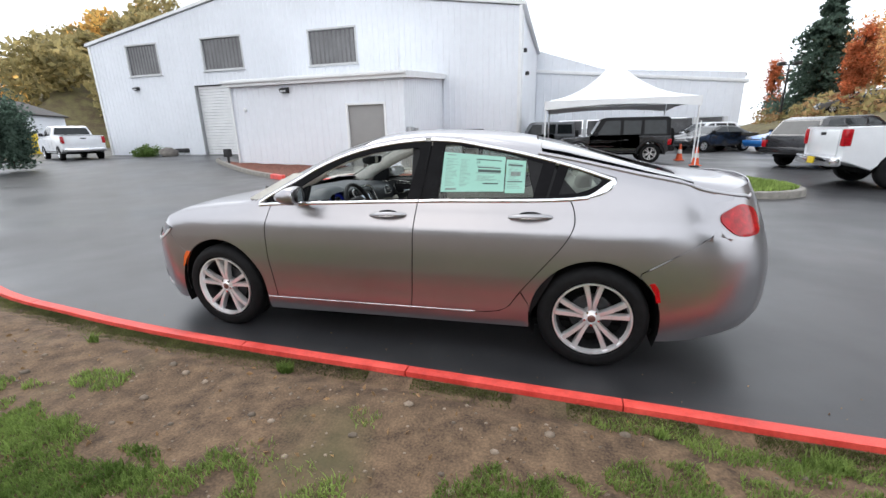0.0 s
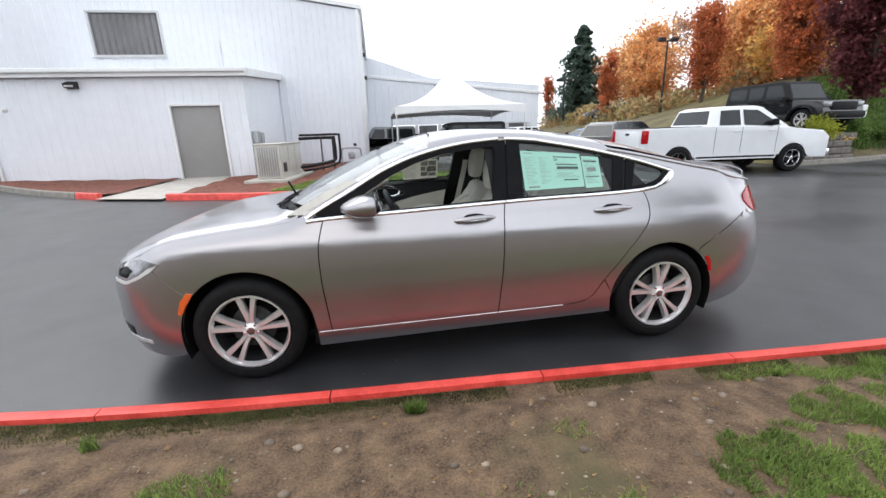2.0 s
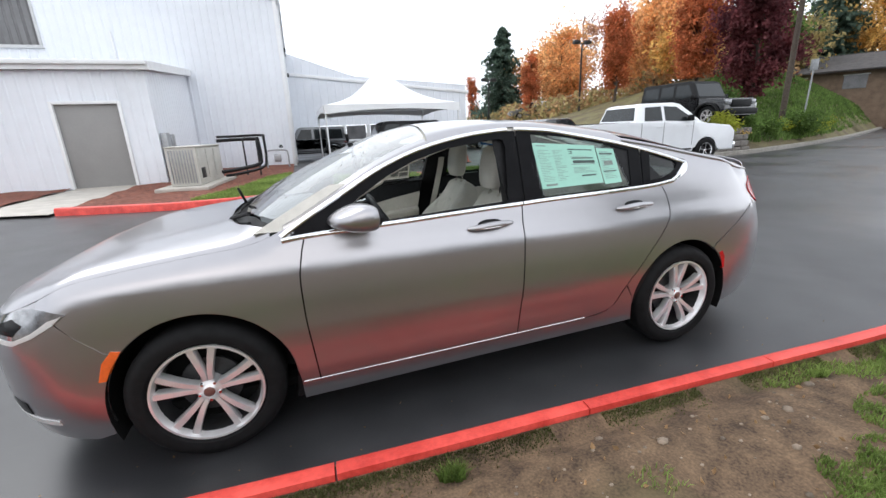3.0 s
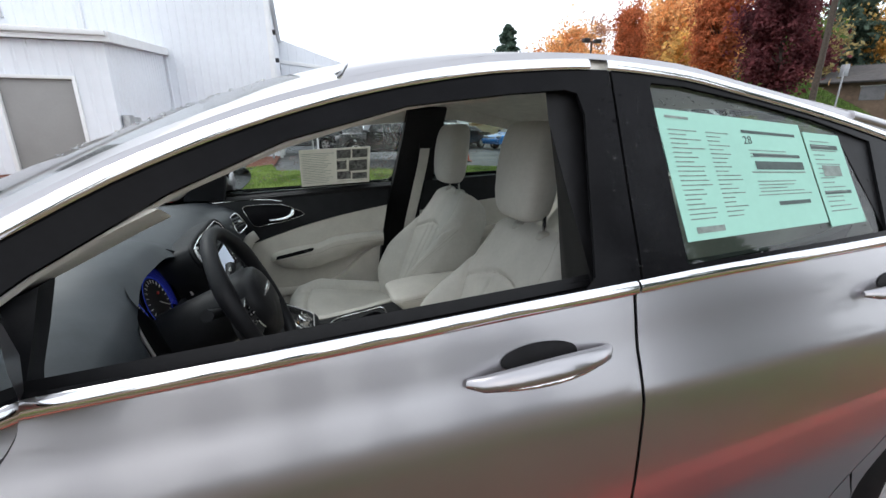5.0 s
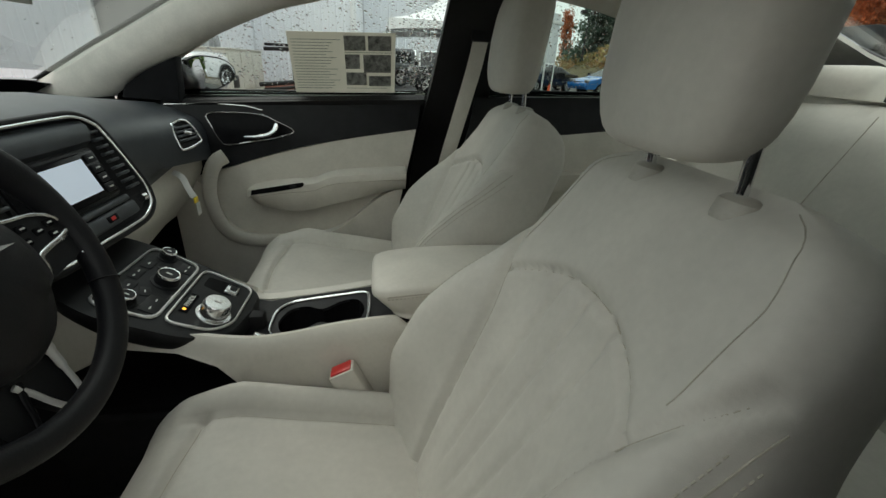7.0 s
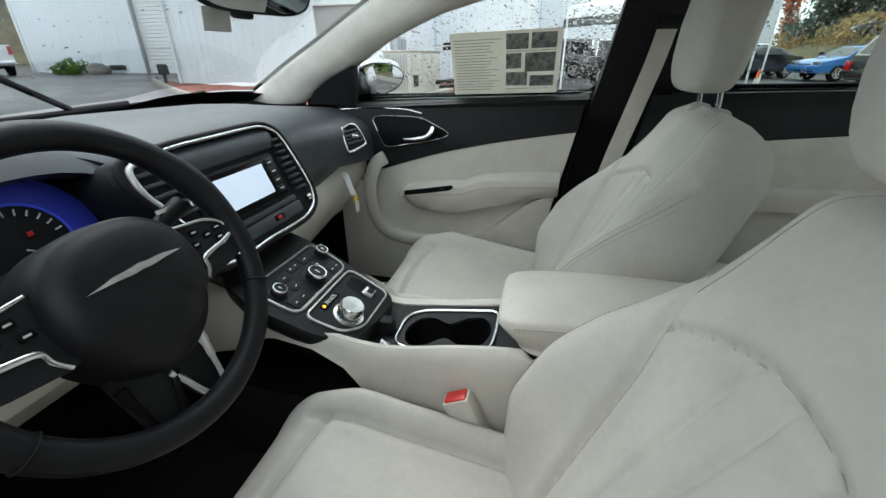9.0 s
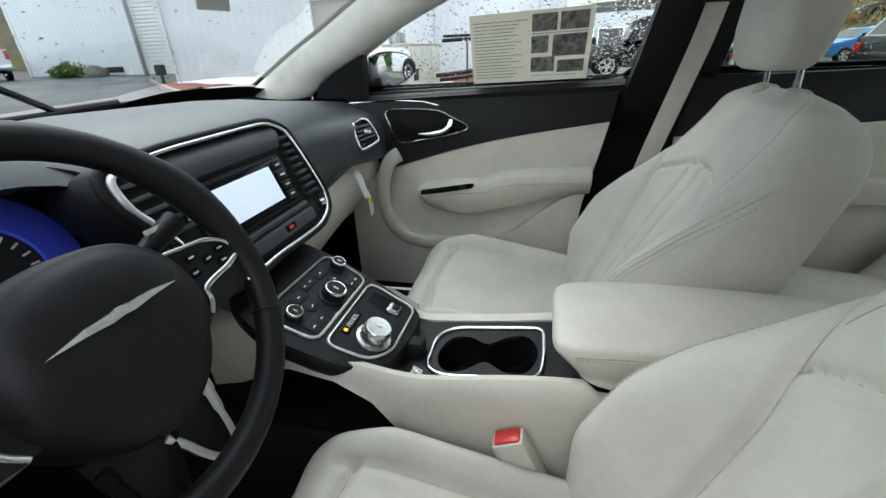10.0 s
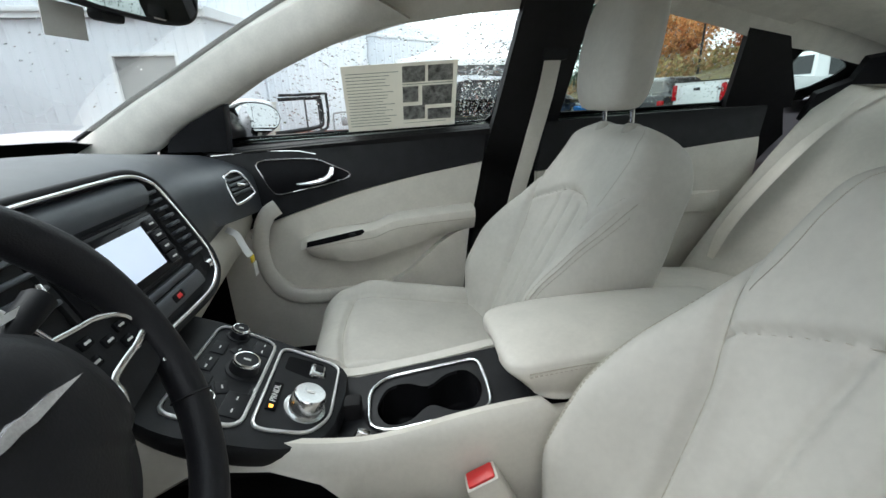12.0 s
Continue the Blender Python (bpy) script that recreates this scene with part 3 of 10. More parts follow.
# ---------- warehouse, annex, beds ----------
def wall_cells(bm, u0, u1, top, openings, rib=0.305, depth=0.022, place=None, base=-0.3):
    """A ribbed metal wall from u0 to u1 with real openings (ua, ub, za, zb)."""
    cuts = {u0, u1}
    n = int((u1 - u0) / rib)
    flat = set()
    for i in range(n + 1):
        c = u0 + i * rib
        for d in (0.0, 0.022, 0.062, 0.084):
            if c + d < u1:
                cuts.add(round(c + d, 4))
    for o in openings:
        cuts.add(o[0]), cuts.add(o[1])
    us = sorted(cuts)

    def dep(u):
        f = (u - u0) % rib
        return depth if 0.018 < f < 0.066 else 0.0
    for a, b in zip(us, us[1:]):
        if b - a < 1e-4:
            continue
        mid = (a + b) / 2
        hit = sorted((o[2], o[3]) for o in openings if o[0] < mid < o[1])
        z = base
        segs = []
        for za, zb in hit:
            segs.append((z, z, za, za))
            z = zb
        segs.append((z, z, top(a), top(b)))
        for za, zb, zc, zd in segs:
            if zc - za < 1e-3:
                continue
            bm.faces.new([bm.verts.new(place(u, w, dep(u))) for u, w in ((a, za), (b, zb), (b, zd), (a, zc))])
    return bm


warehouse = thing("warehouse", pose(0, 0, 0), "large white ribbed-metal warehouse with a low gable roof", "building")
WY, WL, WR = 19.63, -29.5, -1.05
gable = lambda u: float(np.interp(u, [WL, -16.9, WR], [7.40, 9.55, 7.32]))
wins = [(-26.5, -23.85, 5.36, 7.28), (-20.5, -17.5, 5.38, 7.28), (-13.05, -10.0, 5.24, 7.18)]
ROLL = (-21.45, -17.6, 0.0, 4.6)
bm = wall_cells(bmesh.new(), WL, WR, gable, wins + [(ROLL[0], ROLL[1], ROLL[2], ROLL[3])], place=lambda u, z, d: (u, WY - d, z))
bmesh.ops.remove_doubles(bm, verts=bm.verts, dist=1e-4)
part("wall", bm, M["siding"], warehouse, "white ribbed metal front wall", smooth=False)
bm = wall_cells(bmesh.new(), WY, 42.0, lambda u: 7.32, [], place=lambda u, z, d: (WR + d, u, z))
bmesh.ops.remove_doubles(bm, verts=bm.verts, dist=1e-4)
part("wall", bm, M["siding"], warehouse, "white ribbed metal side wall", smooth=False)
bm = wall_cells(bmesh.new(), WY, 42.0, lambda u: 7.40, [], rib=0.9, place=lambda u, z, d: (WL - d, u, z))
part("wall", bm, M["siding"], warehouse, smooth=False)
bm = wall_cells(bmesh.new(), WL, WR, gable, [], rib=2.0, place=lambda u, z, d: (u, 42.0 + d, z))
part("wall", bm, M["siding"], warehouse, smooth=False)
bm = bmesh.new()
for a, b in ((WL - 0.25, -16.9), (-16.9, WR + 0.25)):
    za, zb = (gable(WL) - 0.04, 9.55) if a < -20 else (9.55, gable(WR) - 0.04)
    for o, d in ((0.06, 0.0), (0.16, 0.0)):
        pass
    vs = [bm.verts.new(p) for p in ((a, WY - 0.12, za + 0.05), (b, WY - 0.12, zb + 0.05), (b, 42.3, zb + 0.05), (a, 42.3, za + 0.05), (a, WY - 0.12, za + 0.22), (b, WY - 0.12, zb + 0.22), (b, 42.3, zb + 0.22), (a, 42.3, za + 0.22))]
    for f in ((0, 1, 2, 3), (4, 5, 6, 7), (0, 1, 5, 4), (1, 2, 6, 5), (2, 3, 7, 6), (3, 0, 4, 7)):
        bm.faces.new([vs[i] for i in f])
part("roof", bm, M["trim_white"], warehouse, "low-pitched white metal roof", smooth=False)
part("corner_trim", box((WR + 0.0, WY - 0.03, 3.6), (0.16, 0.10, 7.5), 0.01), M["trim_white"], warehouse)
part("corner_trim", box((WL, WY - 0.03, 3.6), (0.16, 0.10, 7.6), 0.01), M["trim_white"], warehouse)
part("downspout", rod((WR + 0.10, WY + 0.25, 0.1), (WR + 0.10, WY + 0.25, 7.2), 0.05), M["trim_white"], warehouse)


def building_window(parent, x0, x1, z0, z1, y):
    """A deep white frame with dark glazing and faint hanging blinds behind it."""
    w = new("window")
    w.parent = parent
    bm = bmesh.new()
    t = 0.09
    for c, s in ((((x0 + x1) / 2, y + 0.04, z0 + t / 2), (x1 - x0, 0.16, t)), (((x0 + x1) / 2, y + 0.04, z1 - t / 2), (x1 - x0, 0.16, t)),
                 ((x0 + t / 2, y + 0.04, (z0 + z1) / 2), (t, 0.16, z1 - z0 - 2 * t - 0.004)), ((x1 - t / 2, y + 0.04, (z0 + z1) / 2), (t, 0.16, z1 - z0 - 2 * t - 0.004))):
        add_box(bm, c, s, 0.008)
    part("window_frame", bm, M["window_frame"], w, "white window frame")
    bm = bmesh.new()
    add_box(bm, ((x0 + x1) / 2, y + 0.10, (z0 + z1) / 2), (x1 - x0 - 0.12, 0.02, z1 - z0 - 0.12))
    part("pane", bm, M["window_dark"], w, "dark window glass")
    n = 10
    for i in range(n):
        u = x0 + 0.16 + (x1 - x0 - 0.32) * (i + 0.5) / n
        bm = bmesh.new()
        add_box(bm, (u, y + 0.082, (z0 + z1) / 2), ((x1 - x0) / n * 0.55, 0.006, z1 - z0 - 0.22))
        part("blind_slat", bm, M["blind"], w)
    part("window_sill", box(((x0 + x1) / 2, y - 0.04, z0 - 0.02), (x1 - x0 + 0.1, 0.12, 0.05), 0.01), M["window_frame"], w)


M["blind"] = mat("grey_blind", (0.15, 0.15, 0.155), 0.35, 0, 0.3, 0.9, rvary=0.1)
for a, b, c, d in wins:
    building_window(warehouse, a, b, c, d, WY)
# roll-up door
ru = new("roll_up_door")
ru.parent = warehouse
ru["label"] = "white slatted roll-up door"
k = 24
for i in range(k):
    z0 = 0.3 + (4.55 - 0.3) * i / k
    part("slat", box(((ROLL[0] + ROLL[1]) / 2, WY + 0.20, z0 + 0.089), (ROLL[1] - ROLL[0] - 0.1, 0.05, 0.165), 0.018), M["trim_white"], ru)
for u in (ROLL[0] + 0.03, ROLL[1] - 0.03):
    part("door_jamb", box((u, WY + 0.09, 2.3), (0.06, 0.26, 4.6)), M["metal_grey"], ru)


def wall_light(x, y, z):
    r = thing("wall_light", pose(x, y, z), "bronze wall-pack light fixed to white siding", "light")
    bm = bmesh.new()
    add_box(bm, (0, -0.02, 0), (0.36, 0.06, 0.24), 0.015)
    part("backplate", bm, M["metal_dark"], r)
    bm = bmesh.new()
    v = [bm.verts.new(p) for p in ((-0.17, -0.05, 0.11), (0.17, -0.05, 0.11), (0.17, -0.26, 0.04), (-0.17, -0.26, 0.04), (-0.17, -0.05, -0.1), (0.17, -0.05, -0.1), (0.17, -0.20, -0.08), (-0.17, -0.20, -0.08))]
    for f in ((0, 1, 2, 3), (4, 5, 6, 7), (0, 3, 7, 4), (1, 2, 6, 5), (2, 3, 7, 6), (0, 1, 5, 4)):
        bm.faces.new([v[i] for i in f])
    part("lamp_housing", bm, M["metal_dark"], r)
    part("lens", box((0, -0.225, -0.03), (0.28, 0.02, 0.08), 0.006), M["window_frame"], r, "pale lamp lens")
    return r


wall_light(-26.1, WY - 0.02, 4.62)
part("vent_louvre", box((-23.3, WY - 0.05, 0.62), (1.1, 0.12, 0.26), 0.02), M["metal_dark"], warehouse)
part("wall_conduit", rod((-7.6, WY - 0.05, 4.3), (-7.6, WY - 0.05, 5.9), 0.04), M["trim_white"], warehouse)
for z in (5.5, 4.6):
    part("security_lamp", box((WR + 0.14, WY + (1.2 if z > 5 else 3.2), z), (0.22, 0.16, 0.2), 0.03), M["metal_dark"], warehouse)

# annex
annex = thing("annex", pose(0, 0, 0), "low white lean-to annex with a grey door and metal roof", "building")
AY, AL, AR = 13.585, -13.65, -5.15
DOOR = (-7.80, -5.95, -0.3, 2.71)
bm = wall_cells(bmesh.new(), AL, AR, lambda u: 3.60, [DOOR], place=lambda u, z, d: (u, AY - d * 0.8, z))
bmesh.ops.remove_doubles(bm, verts=bm.verts, dist=1e-4)
part("wall", bm, M["siding"], annex, "white ribbed front wall", smooth=False)
for X, sg in ((AR, 1), (AL, -1)):
    bm = wall_cells(bmesh.new(), AY, WY - 0.03, lambda u: 3.6 + 0.55 * (u - AY) / 6, [], place=lambda u, z, d: (X + sg * d * 0.8, u, z))
    part("wall", bm, M["siding"], annex, "white ribbed end wall", smooth=False)
bm = bmesh.new()
vs = [bm.verts.new(p) for p in ((AL - 0.15, AY - 0.22, 3.60), (AR + 0.22, AY - 0.22, 3.60), (AR + 0.22, WY - 0.04, 4.16), (AL - 0.15, WY - 0.04, 4.16), (AL - 0.15, AY - 0.22, 3.86), (AR + 0.22, AY - 0.22, 3.86), (AR + 0.22, WY - 0.04, 4.42), (AL - 0.15, WY - 0.04, 4.42))]
for f in ((0, 1, 2, 3), (4, 5, 6, 7), (0, 1, 5, 4), (1, 2, 6, 5), (2, 3, 7, 6), (3, 0, 4, 7)):
    bm.faces.new([vs[i] for i in f])
part("roof", bm, M["trim_white"], annex, "white sloping metal roof", smooth=False)
part("gutter", box(((AL + AR) / 2, AY - 0.27, 3.80), (AR - AL + 0.35, 0.10, 0.13), 0.02), M["trim_white"], annex)
for i in range(28):
    u = AL + 0.1 + i * 0.305
    bm = bmesh.new()
    v = [bm.verts.new(p) for p in ((u, AY - 0.24, 3.862), (u + 0.06, AY - 0.24, 3.862), (u + 0.06, WY - 0.06, 4.422), (u, WY - 0.06, 4.422), (u + 0.015, AY - 0.24, 3.90), (u + 0.045, AY - 0.24, 3.90), (u + 0.045, WY - 0.06, 4.46), (u + 0.015, WY - 0.06, 4.46))]
    for f in ((4, 5, 6, 7), (0, 1, 5, 4), (1, 2, 6, 5), (3, 0, 4, 7)):
        bm.faces.new([v[j] for j in f])
    part("roof_rib", bm, M["trim_white"], annex, smooth=False)
ad = new("door")
ad.parent = annex
ad["label"] = "flat grey steel door in a white frame"
part("leaf", box(((DOOR[0] + DOOR[1]) / 2, AY + 0.06, 1.36), (DOOR[1] - DOOR[0] - 0.16, 0.05, 2.58), 0.008), M["door_grey"], ad)
for u in (DOOR[0] + 0.045, DOOR[1] - 0.045):
    part("door_jamb", box((u, AY + 0.01, 1.33), (0.09, 0.16, 2.76), 0.008), M["trim_white"], ad)
part("door_head", box(((DOOR[0] + DOOR[1]) / 2, AY + 0.01, 2.67), (DOOR[1] - DOOR[0] - 0.184, 0.16, 0.09), 0.008), M["trim_white"], ad)
part("threshold", box(((DOOR[0] + DOOR[1]) / 2, AY - 0.02, 0.055), (DOOR[1] - DOOR[0] - 0.19, 0.2, 0.05), 0.01), M["concrete"], ad)
wall_light(-10.65, AY - 0.02, 3.36)
part("downspout", rod((AL + 0.1, AY - 0.08, 0.2), (AL + 0.1, AY - 0.08, 3.7), 0.05), M["trim_white"], annex)
cm = thing("security_camera", pose(-12.9, AY - 0.02, 2.62), "small white dome camera on the annex wall", "camera")
bm = bmesh.new()
bmesh.ops.create_uvsphere(bm, u_segments=14, v_segments=8, radius=0.09)
part("dome", bm, M["trim_white"], cm)
part("mount", rod((0, 0.04, 0.02), (0, -0.08, 0.02), 0.05), M["trim_white"], cm)
st = thing("standpipe", pose(-13.95, AY - 0.35, 0.1), "black standpipe with a valve box at the annex corner", "pipe")
part("pipe", rod((0, 0, 0), (0, 0, 0.75), 0.06), M["metal_dark"], st)
part("valve_box", box((0, 0, 0.62), (0.30, 0.22, 0.36), 0.02), M["metal_dark"], st)

# lower back wing seen between warehouse and tent
wing = thing("rear_wing", pose(0, 0, 0), "white wing of the warehouse behind the tent", "building")
bm = wall_cells(bmesh.new(), -1.0, 14.0, lambda u: float(np.interp(u, [-1, 4.2, 14], [7.6, 5.9, 5.2])), [(1.0, 13.2, 0.9, 2.1)], rib=0.6, place=lambda u, z, d: (u, 34.0 - d, z))
part("wall", bm, M["siding"], wing, smooth=False)
bm = wall_cells(bmesh.new(), 34.0, 48.0, lambda u: 5.2, [], rib=0.6, place=lambda u, z, d: (14.0 + d, u, z))
part("wall", bm, M["siding"], wing, smooth=False)
part("roof", box((6.6, 41.2, 5.30), (15.4, 14.6, 0.25), 0.03, Euler((0, radians(5.5), 0)).to_matrix()), M["trim_white"], wing)
for i in range(6):
    u = 1.15 + i * 2.02
    wd = new("window")
    wd.parent = wing
    part("pane", box((u + 0.85, 34.05, 1.5), (1.6, 0.05, 1.1)), M["window_dark"], wd)
    part("window_frame", box((u + 1.87, 34.0, 1.5), (0.3, 0.12, 1.2), 0.01), M["window_frame"], wd)

# planting beds, path and kerbs
bedA = [(-15.2, 13.95), (-12.5, 11.95), (-10, 10.25), (-7.95, 9.0), (-7.80, 9.6), (-7.82, 13.55), (-13.7, 13.55)]
terrain("mulch_bed", bedA[::-1], lambda x, y: rise(x, y) + 0.09 + 0.02 * np.sin(x * 5) * np.sin(y * 4), M["mulch"], "red-brown bark mulch bed by the annex", 0.25)
bedB = [(-5.90, 8.2), (-4.8, 7.82), (-3.65, 7.55), (-2.55, 7.60), (-1.6, 8.3), (-1.15, 10.0), (-1.10, 19.58), (-5.12, 19.58), (-5.12, 13.55), (-5.92, 13.55)]
terrain("mulch_bed", bedB, lambda x, y: 0.085 + 0.02 * np.sin(x * 5) * np.sin(y * 4), M["mulch"], "red-brown bark mulch bed with the cooling unit", 0.25)
terrain("path", [(-7.80, 8.55), (-7.2, 8.35), (-5.95, 7.95), (-5.92, 13.5), (-7.80, 13.5)], lambda x, y: 0.055 + 0 * x, M["concrete"], "pale concrete path to the grey door", 0.5, category="path")
kl = [tuple(p) for p in spline([(-15.9, 14.6), (-15.35, 13.95), (-12.6, 11.85), (-10.1, 10.1), (-8.75, 9.3)], 6)]
kerb_run("grey_kerb", kl, 0.14, 0.16, M["kerb_grey"], "weathered grey concrete kerb round the mulch bed", 1.6, land=-1)
kerb_run("red_kerb_end", [(-8.72, 9.28), (-7.92, 8.82)], 0.14, 0.16, M["kerb_red"], "red-painted kerb end beside the path", 2.0, land=-1)
kl = [tuple(p) for p in spline([(-5.9, 8.05), (-4.8, 7.70), (-3.65, 7.43), (-2.6, 7.40), (-1.2, 7.42), (0.6, 7.45), (2.1, 7.52), (2.75, 7.95), (2.9, 8.8), (2.8, 10.2)], 6)]
kerb_run("red_kerb_bed", kl, 0.16, 0.16, M["kerb_red"], "red-painted concrete kerb along the mulch bed", 1.8, land=-1)


def blades(name, pts, material, label, h=(0.04, 0.10), w=0.006, seed=1, lean=0.5):
    """Loose grass blades rooted at the given points (x, y, z)."""
    rng = np.random.default_rng(seed)
    n = len(pts)
    P = np.asarray(pts)
    ang = rng.uniform(0, 2 * np.pi, n)
    hh = rng.uniform(*h, n)
    ln = rng.uniform(0.1, lean, n) * hh
    la = rng.uniform(0, 2 * np.pi, n)
    dx, dy = np.cos(ang) * w, np.sin(ang) * w
    V = np.empty((n, 5, 3))
    V[:, 0] = P + np.stack([-dx, -dy, 0 * dx - 0.005], 1)
    V[:, 1] = P + np.stack([dx, dy, 0 * dx - 0.005], 1)
    mid = P + np.stack([np.cos(la) * ln * 0.35, np.sin(la) * ln * 0.35, hh * 0.6], 1)
    V[:, 2] = mid + np.stack([dx * 0.7, dy * 0.7, 0 * dx], 1)
    V[:, 3] = mid - np.stack([dx * 0.7, dy * 0.7, 0 * dx], 1)
    V[:, 4] = P + np.stack([np.cos(la) * ln, np.sin(la) * ln, hh], 1)
    F = []
    for i in range(n):
        b = 5 * i
        F += [(b, b + 1, b + 2, b + 3), (b + 3, b + 2, b + 4)]
    ob = link_mesh(name, V.reshape(-1, 3), F, material, None, "", smooth=False)
    return tagged(ob, label, "grass", kind="stuff")


def scatter(poly, n, zf, seed):
    rng = np.random.default_rng(seed)
    p = np.array(poly)
    lo, hi = p.min(0), p.max(0)
    q = rng.uniform(lo, hi, (n * 4, 2))
    q = q[in_poly(p, q)][:n]
    return np.stack([q[:, 0], q[:, 1], zf(q[:, 0], q[:, 1])], 1)


lawnB = [(-3.3, 7.8), (-2.5, 7.70), (-1.2, 7.62), (0.6, 7.65), (2.1, 7.72), (2.6, 8.1), (2.72, 8.8), (2.6, 10.2), (1.9, 11.0), (-0.9, 11.3), (-1.2, 13.5), (-1.9, 12.5), (-2.4, 10.2)]
terrain("lawn_soil", [(-1.6, 7.6), (0.6, 7.63), (2.1, 7.70), (2.62, 8.1), (2.74, 8.8), (2.62, 10.2), (1.9, 11.1), (-1.12, 11.4), (-1.12, 10.0), (-1.5, 8.4)], lambda x, y: 0.088 + 0 * x, M["dirt"], "dark soil under the lawn", 0.4)
blades("lawn", scatter(lawnB, 26000, lambda x, y: 0.09 + 0 * x, 5), LEAF["grass"], "green lawn edge beside the mulch bed", (0.06, 0.13), 0.012, 6)

# grass island with a grey kerb
isl = [tuple(p) for p in spline([(3.3, 7.3), (4.2, 6.55), (5.2, 6.40), (6.05, 6.80), (6.3, 7.6), (6.0, 9.0), (5.2, 10.4), (4.1, 10.9), (3.3, 9.6)], 5, True)]
kerb_run("island_kerb", isl + [isl[0]], 0.16, 0.15, M["kerb_grey"], "grey concrete kerb of the grass island", 1.3, land=-1)
cx_, cy_ = 4.8, 8.5
isl_in = [(cx_ + (x - cx_) * 0.92, cy_ + (y - cy_) * 0.93) for x, y in isl]
terrain("grass_island", isl_in, lambda x, y: 0.13 + 0 * x, M["dirt"], "small grass island", 0.4)
blades("island_grass", scatter(isl_in, 14000, lambda x, y: 0.13 + 0 * x, 7), LEAF["grass"], "short green grass on the island", (0.05, 0.10), 0.014, 8)

# cooling unit and its pipes
ac = thing("cooling_unit", pose(-3.85, 12.0, 0.09, 0, 0, -6), "beige air-conditioning condenser on a concrete pad", "air conditioner")
part("pad", box((0, 0, 0.03), (1.35, 3.3, 0.10), 0.015), M["concrete"], ac, "concrete pad")
part("cabinet", box((0, 0, 0.62), (0.78, 2.4, 1.06), 0.02), M["ac_beige"], ac)
for i in range(9):
    part("louvre", box((-0.30 + i * 0.075, -1.215, 0.62), (0.030, 0.03, 0.92), 0.006), M["metal_grey"], ac)
for i in range(3):
    part("service_panel", box((0.40, -0.75 + i * 0.75, 0.66), (0.02, 0.68, 0.85), 0.008), M["ac_beige"], ac)
part("dark_grille", box((0.405, -0.85, 0.42), (0.03, 0.35, 0.3), 0.01), M["metal_dark"], ac)
part("top_cover", box((0, 0, 1.165), (0.84, 2.46, 0.04), 0.012), M["ac_beige"], ac)
pr = thing("pipe_frame", pose(-2.75, 13.2, 0.08), "black insulated pipes looping round the cooling unit", "pipe")
tube("pipe", spline([(-0.9, 1.6, 1.28), (-0.3, 1.6, 1.3), (0.45, 1.2, 1.3), (0.55, 1.0, 1.25), (0.58, 0.9, 0.6), (0.5, 0.6, 0.42), (0.0, -0.9, 0.38), (-0.42, -1.3, 0.35)], 5), 0.06, M["seal"], pr, n=8)
tube("pipe", spline([(-0.9, 1.75, 1.42), (-0.3, 1.75, 1.42), (0.65, 1.3, 1.42), (0.75, 1.1, 1.3), (0.75, 0.9, 0.5), (0.6, 0.4, 0.30), (0.1, -0.9, 0.25), (-0.35, -1.2, 0.22)], 5), 0.045, M["seal"], pr, n=8)
for u in (0.0, 0.5):
    part("post", rod((u, 1.4 - u, 0), (u, 1.4 - u, 1.35), 0.03), M["metal_dark"], pr)
bx = thing("electrical_box", pose(AR + 0.12, 13.95, 0.9), "grey electrical cabinets on the annex end wall", "electrical box")
part("box", box((0, 0, 0.05), (0.2, 0.4, 1.5), 0.02), M["metal_grey"], bx)
part("box", box((0, 0.62, 0.1), (0.2, 0.34, 1.3), 0.02), M["metal_grey"], bx)
gm = thing("gas_meter", pose(-1.75, 17.6, 0.09), "grey gas meter with bent pipes at the warehouse corner", "meter")
part("meter_body", box((0, 0, 0.42), (0.3, 0.26, 0.34), 0.06), M["metal_grey"], gm)
tube("pipe", spline([(-0.45, 0, 0), (-0.45, 0, 0.62), (-0.3, 0, 0.75), (0.3, 0, 0.75), (0.45, 0, 0.62), (0.45, 0, 0)], 4), 0.035, M["metal_grey"], gm)
part("regulator", rod((0.2, 0, 0.85), (0.2, 0, 0.98), 0.10, 0.05), M["metal_dark"], gm)

# tent
tent = thing("canopy_tent", pose(3.45, 19.25, 0), "white peaked event tent with a scalloped valance", "tent")
TW = 3.05
bm = bmesh.new()
N, R_ = 24, 14
grid = []
for i in range(R_ + 1):
    t = i / R_
    row = []
    for j in range(4 * N):
        s, e = divmod(j, N)
        f = e / N * 2 - 1
        p = {0: (f, -1), 1: (1, f), 2: (-f, 1), 3: (-1, -f)}[s]
        rad = 1 - t
        zz = 2.62 + 2.0 * (0.30 * t + 0.70 * t ** 2.6) + 0.05 * (1 - abs(f)) * 0
        sag = -0.10 * (1 - f * f) * (1 - t) * t * 4
        row.append(bm.verts.new((p[0] * TW * rad, p[1] * TW * rad, zz + sag)))
    grid.append(row)
for a, b in zip(grid, grid[1:]):
    for j in range(4 * N):
        bm.faces.new((a[j], a[(j + 1) % (4 * N)], b[(j + 1) % (4 * N)], b[j]))
bmesh.ops.remove_doubles(bm, verts=bm.verts, dist=1e-3)
part("canopy", bm, M["tent"], tent, "white peaked fabric roof")
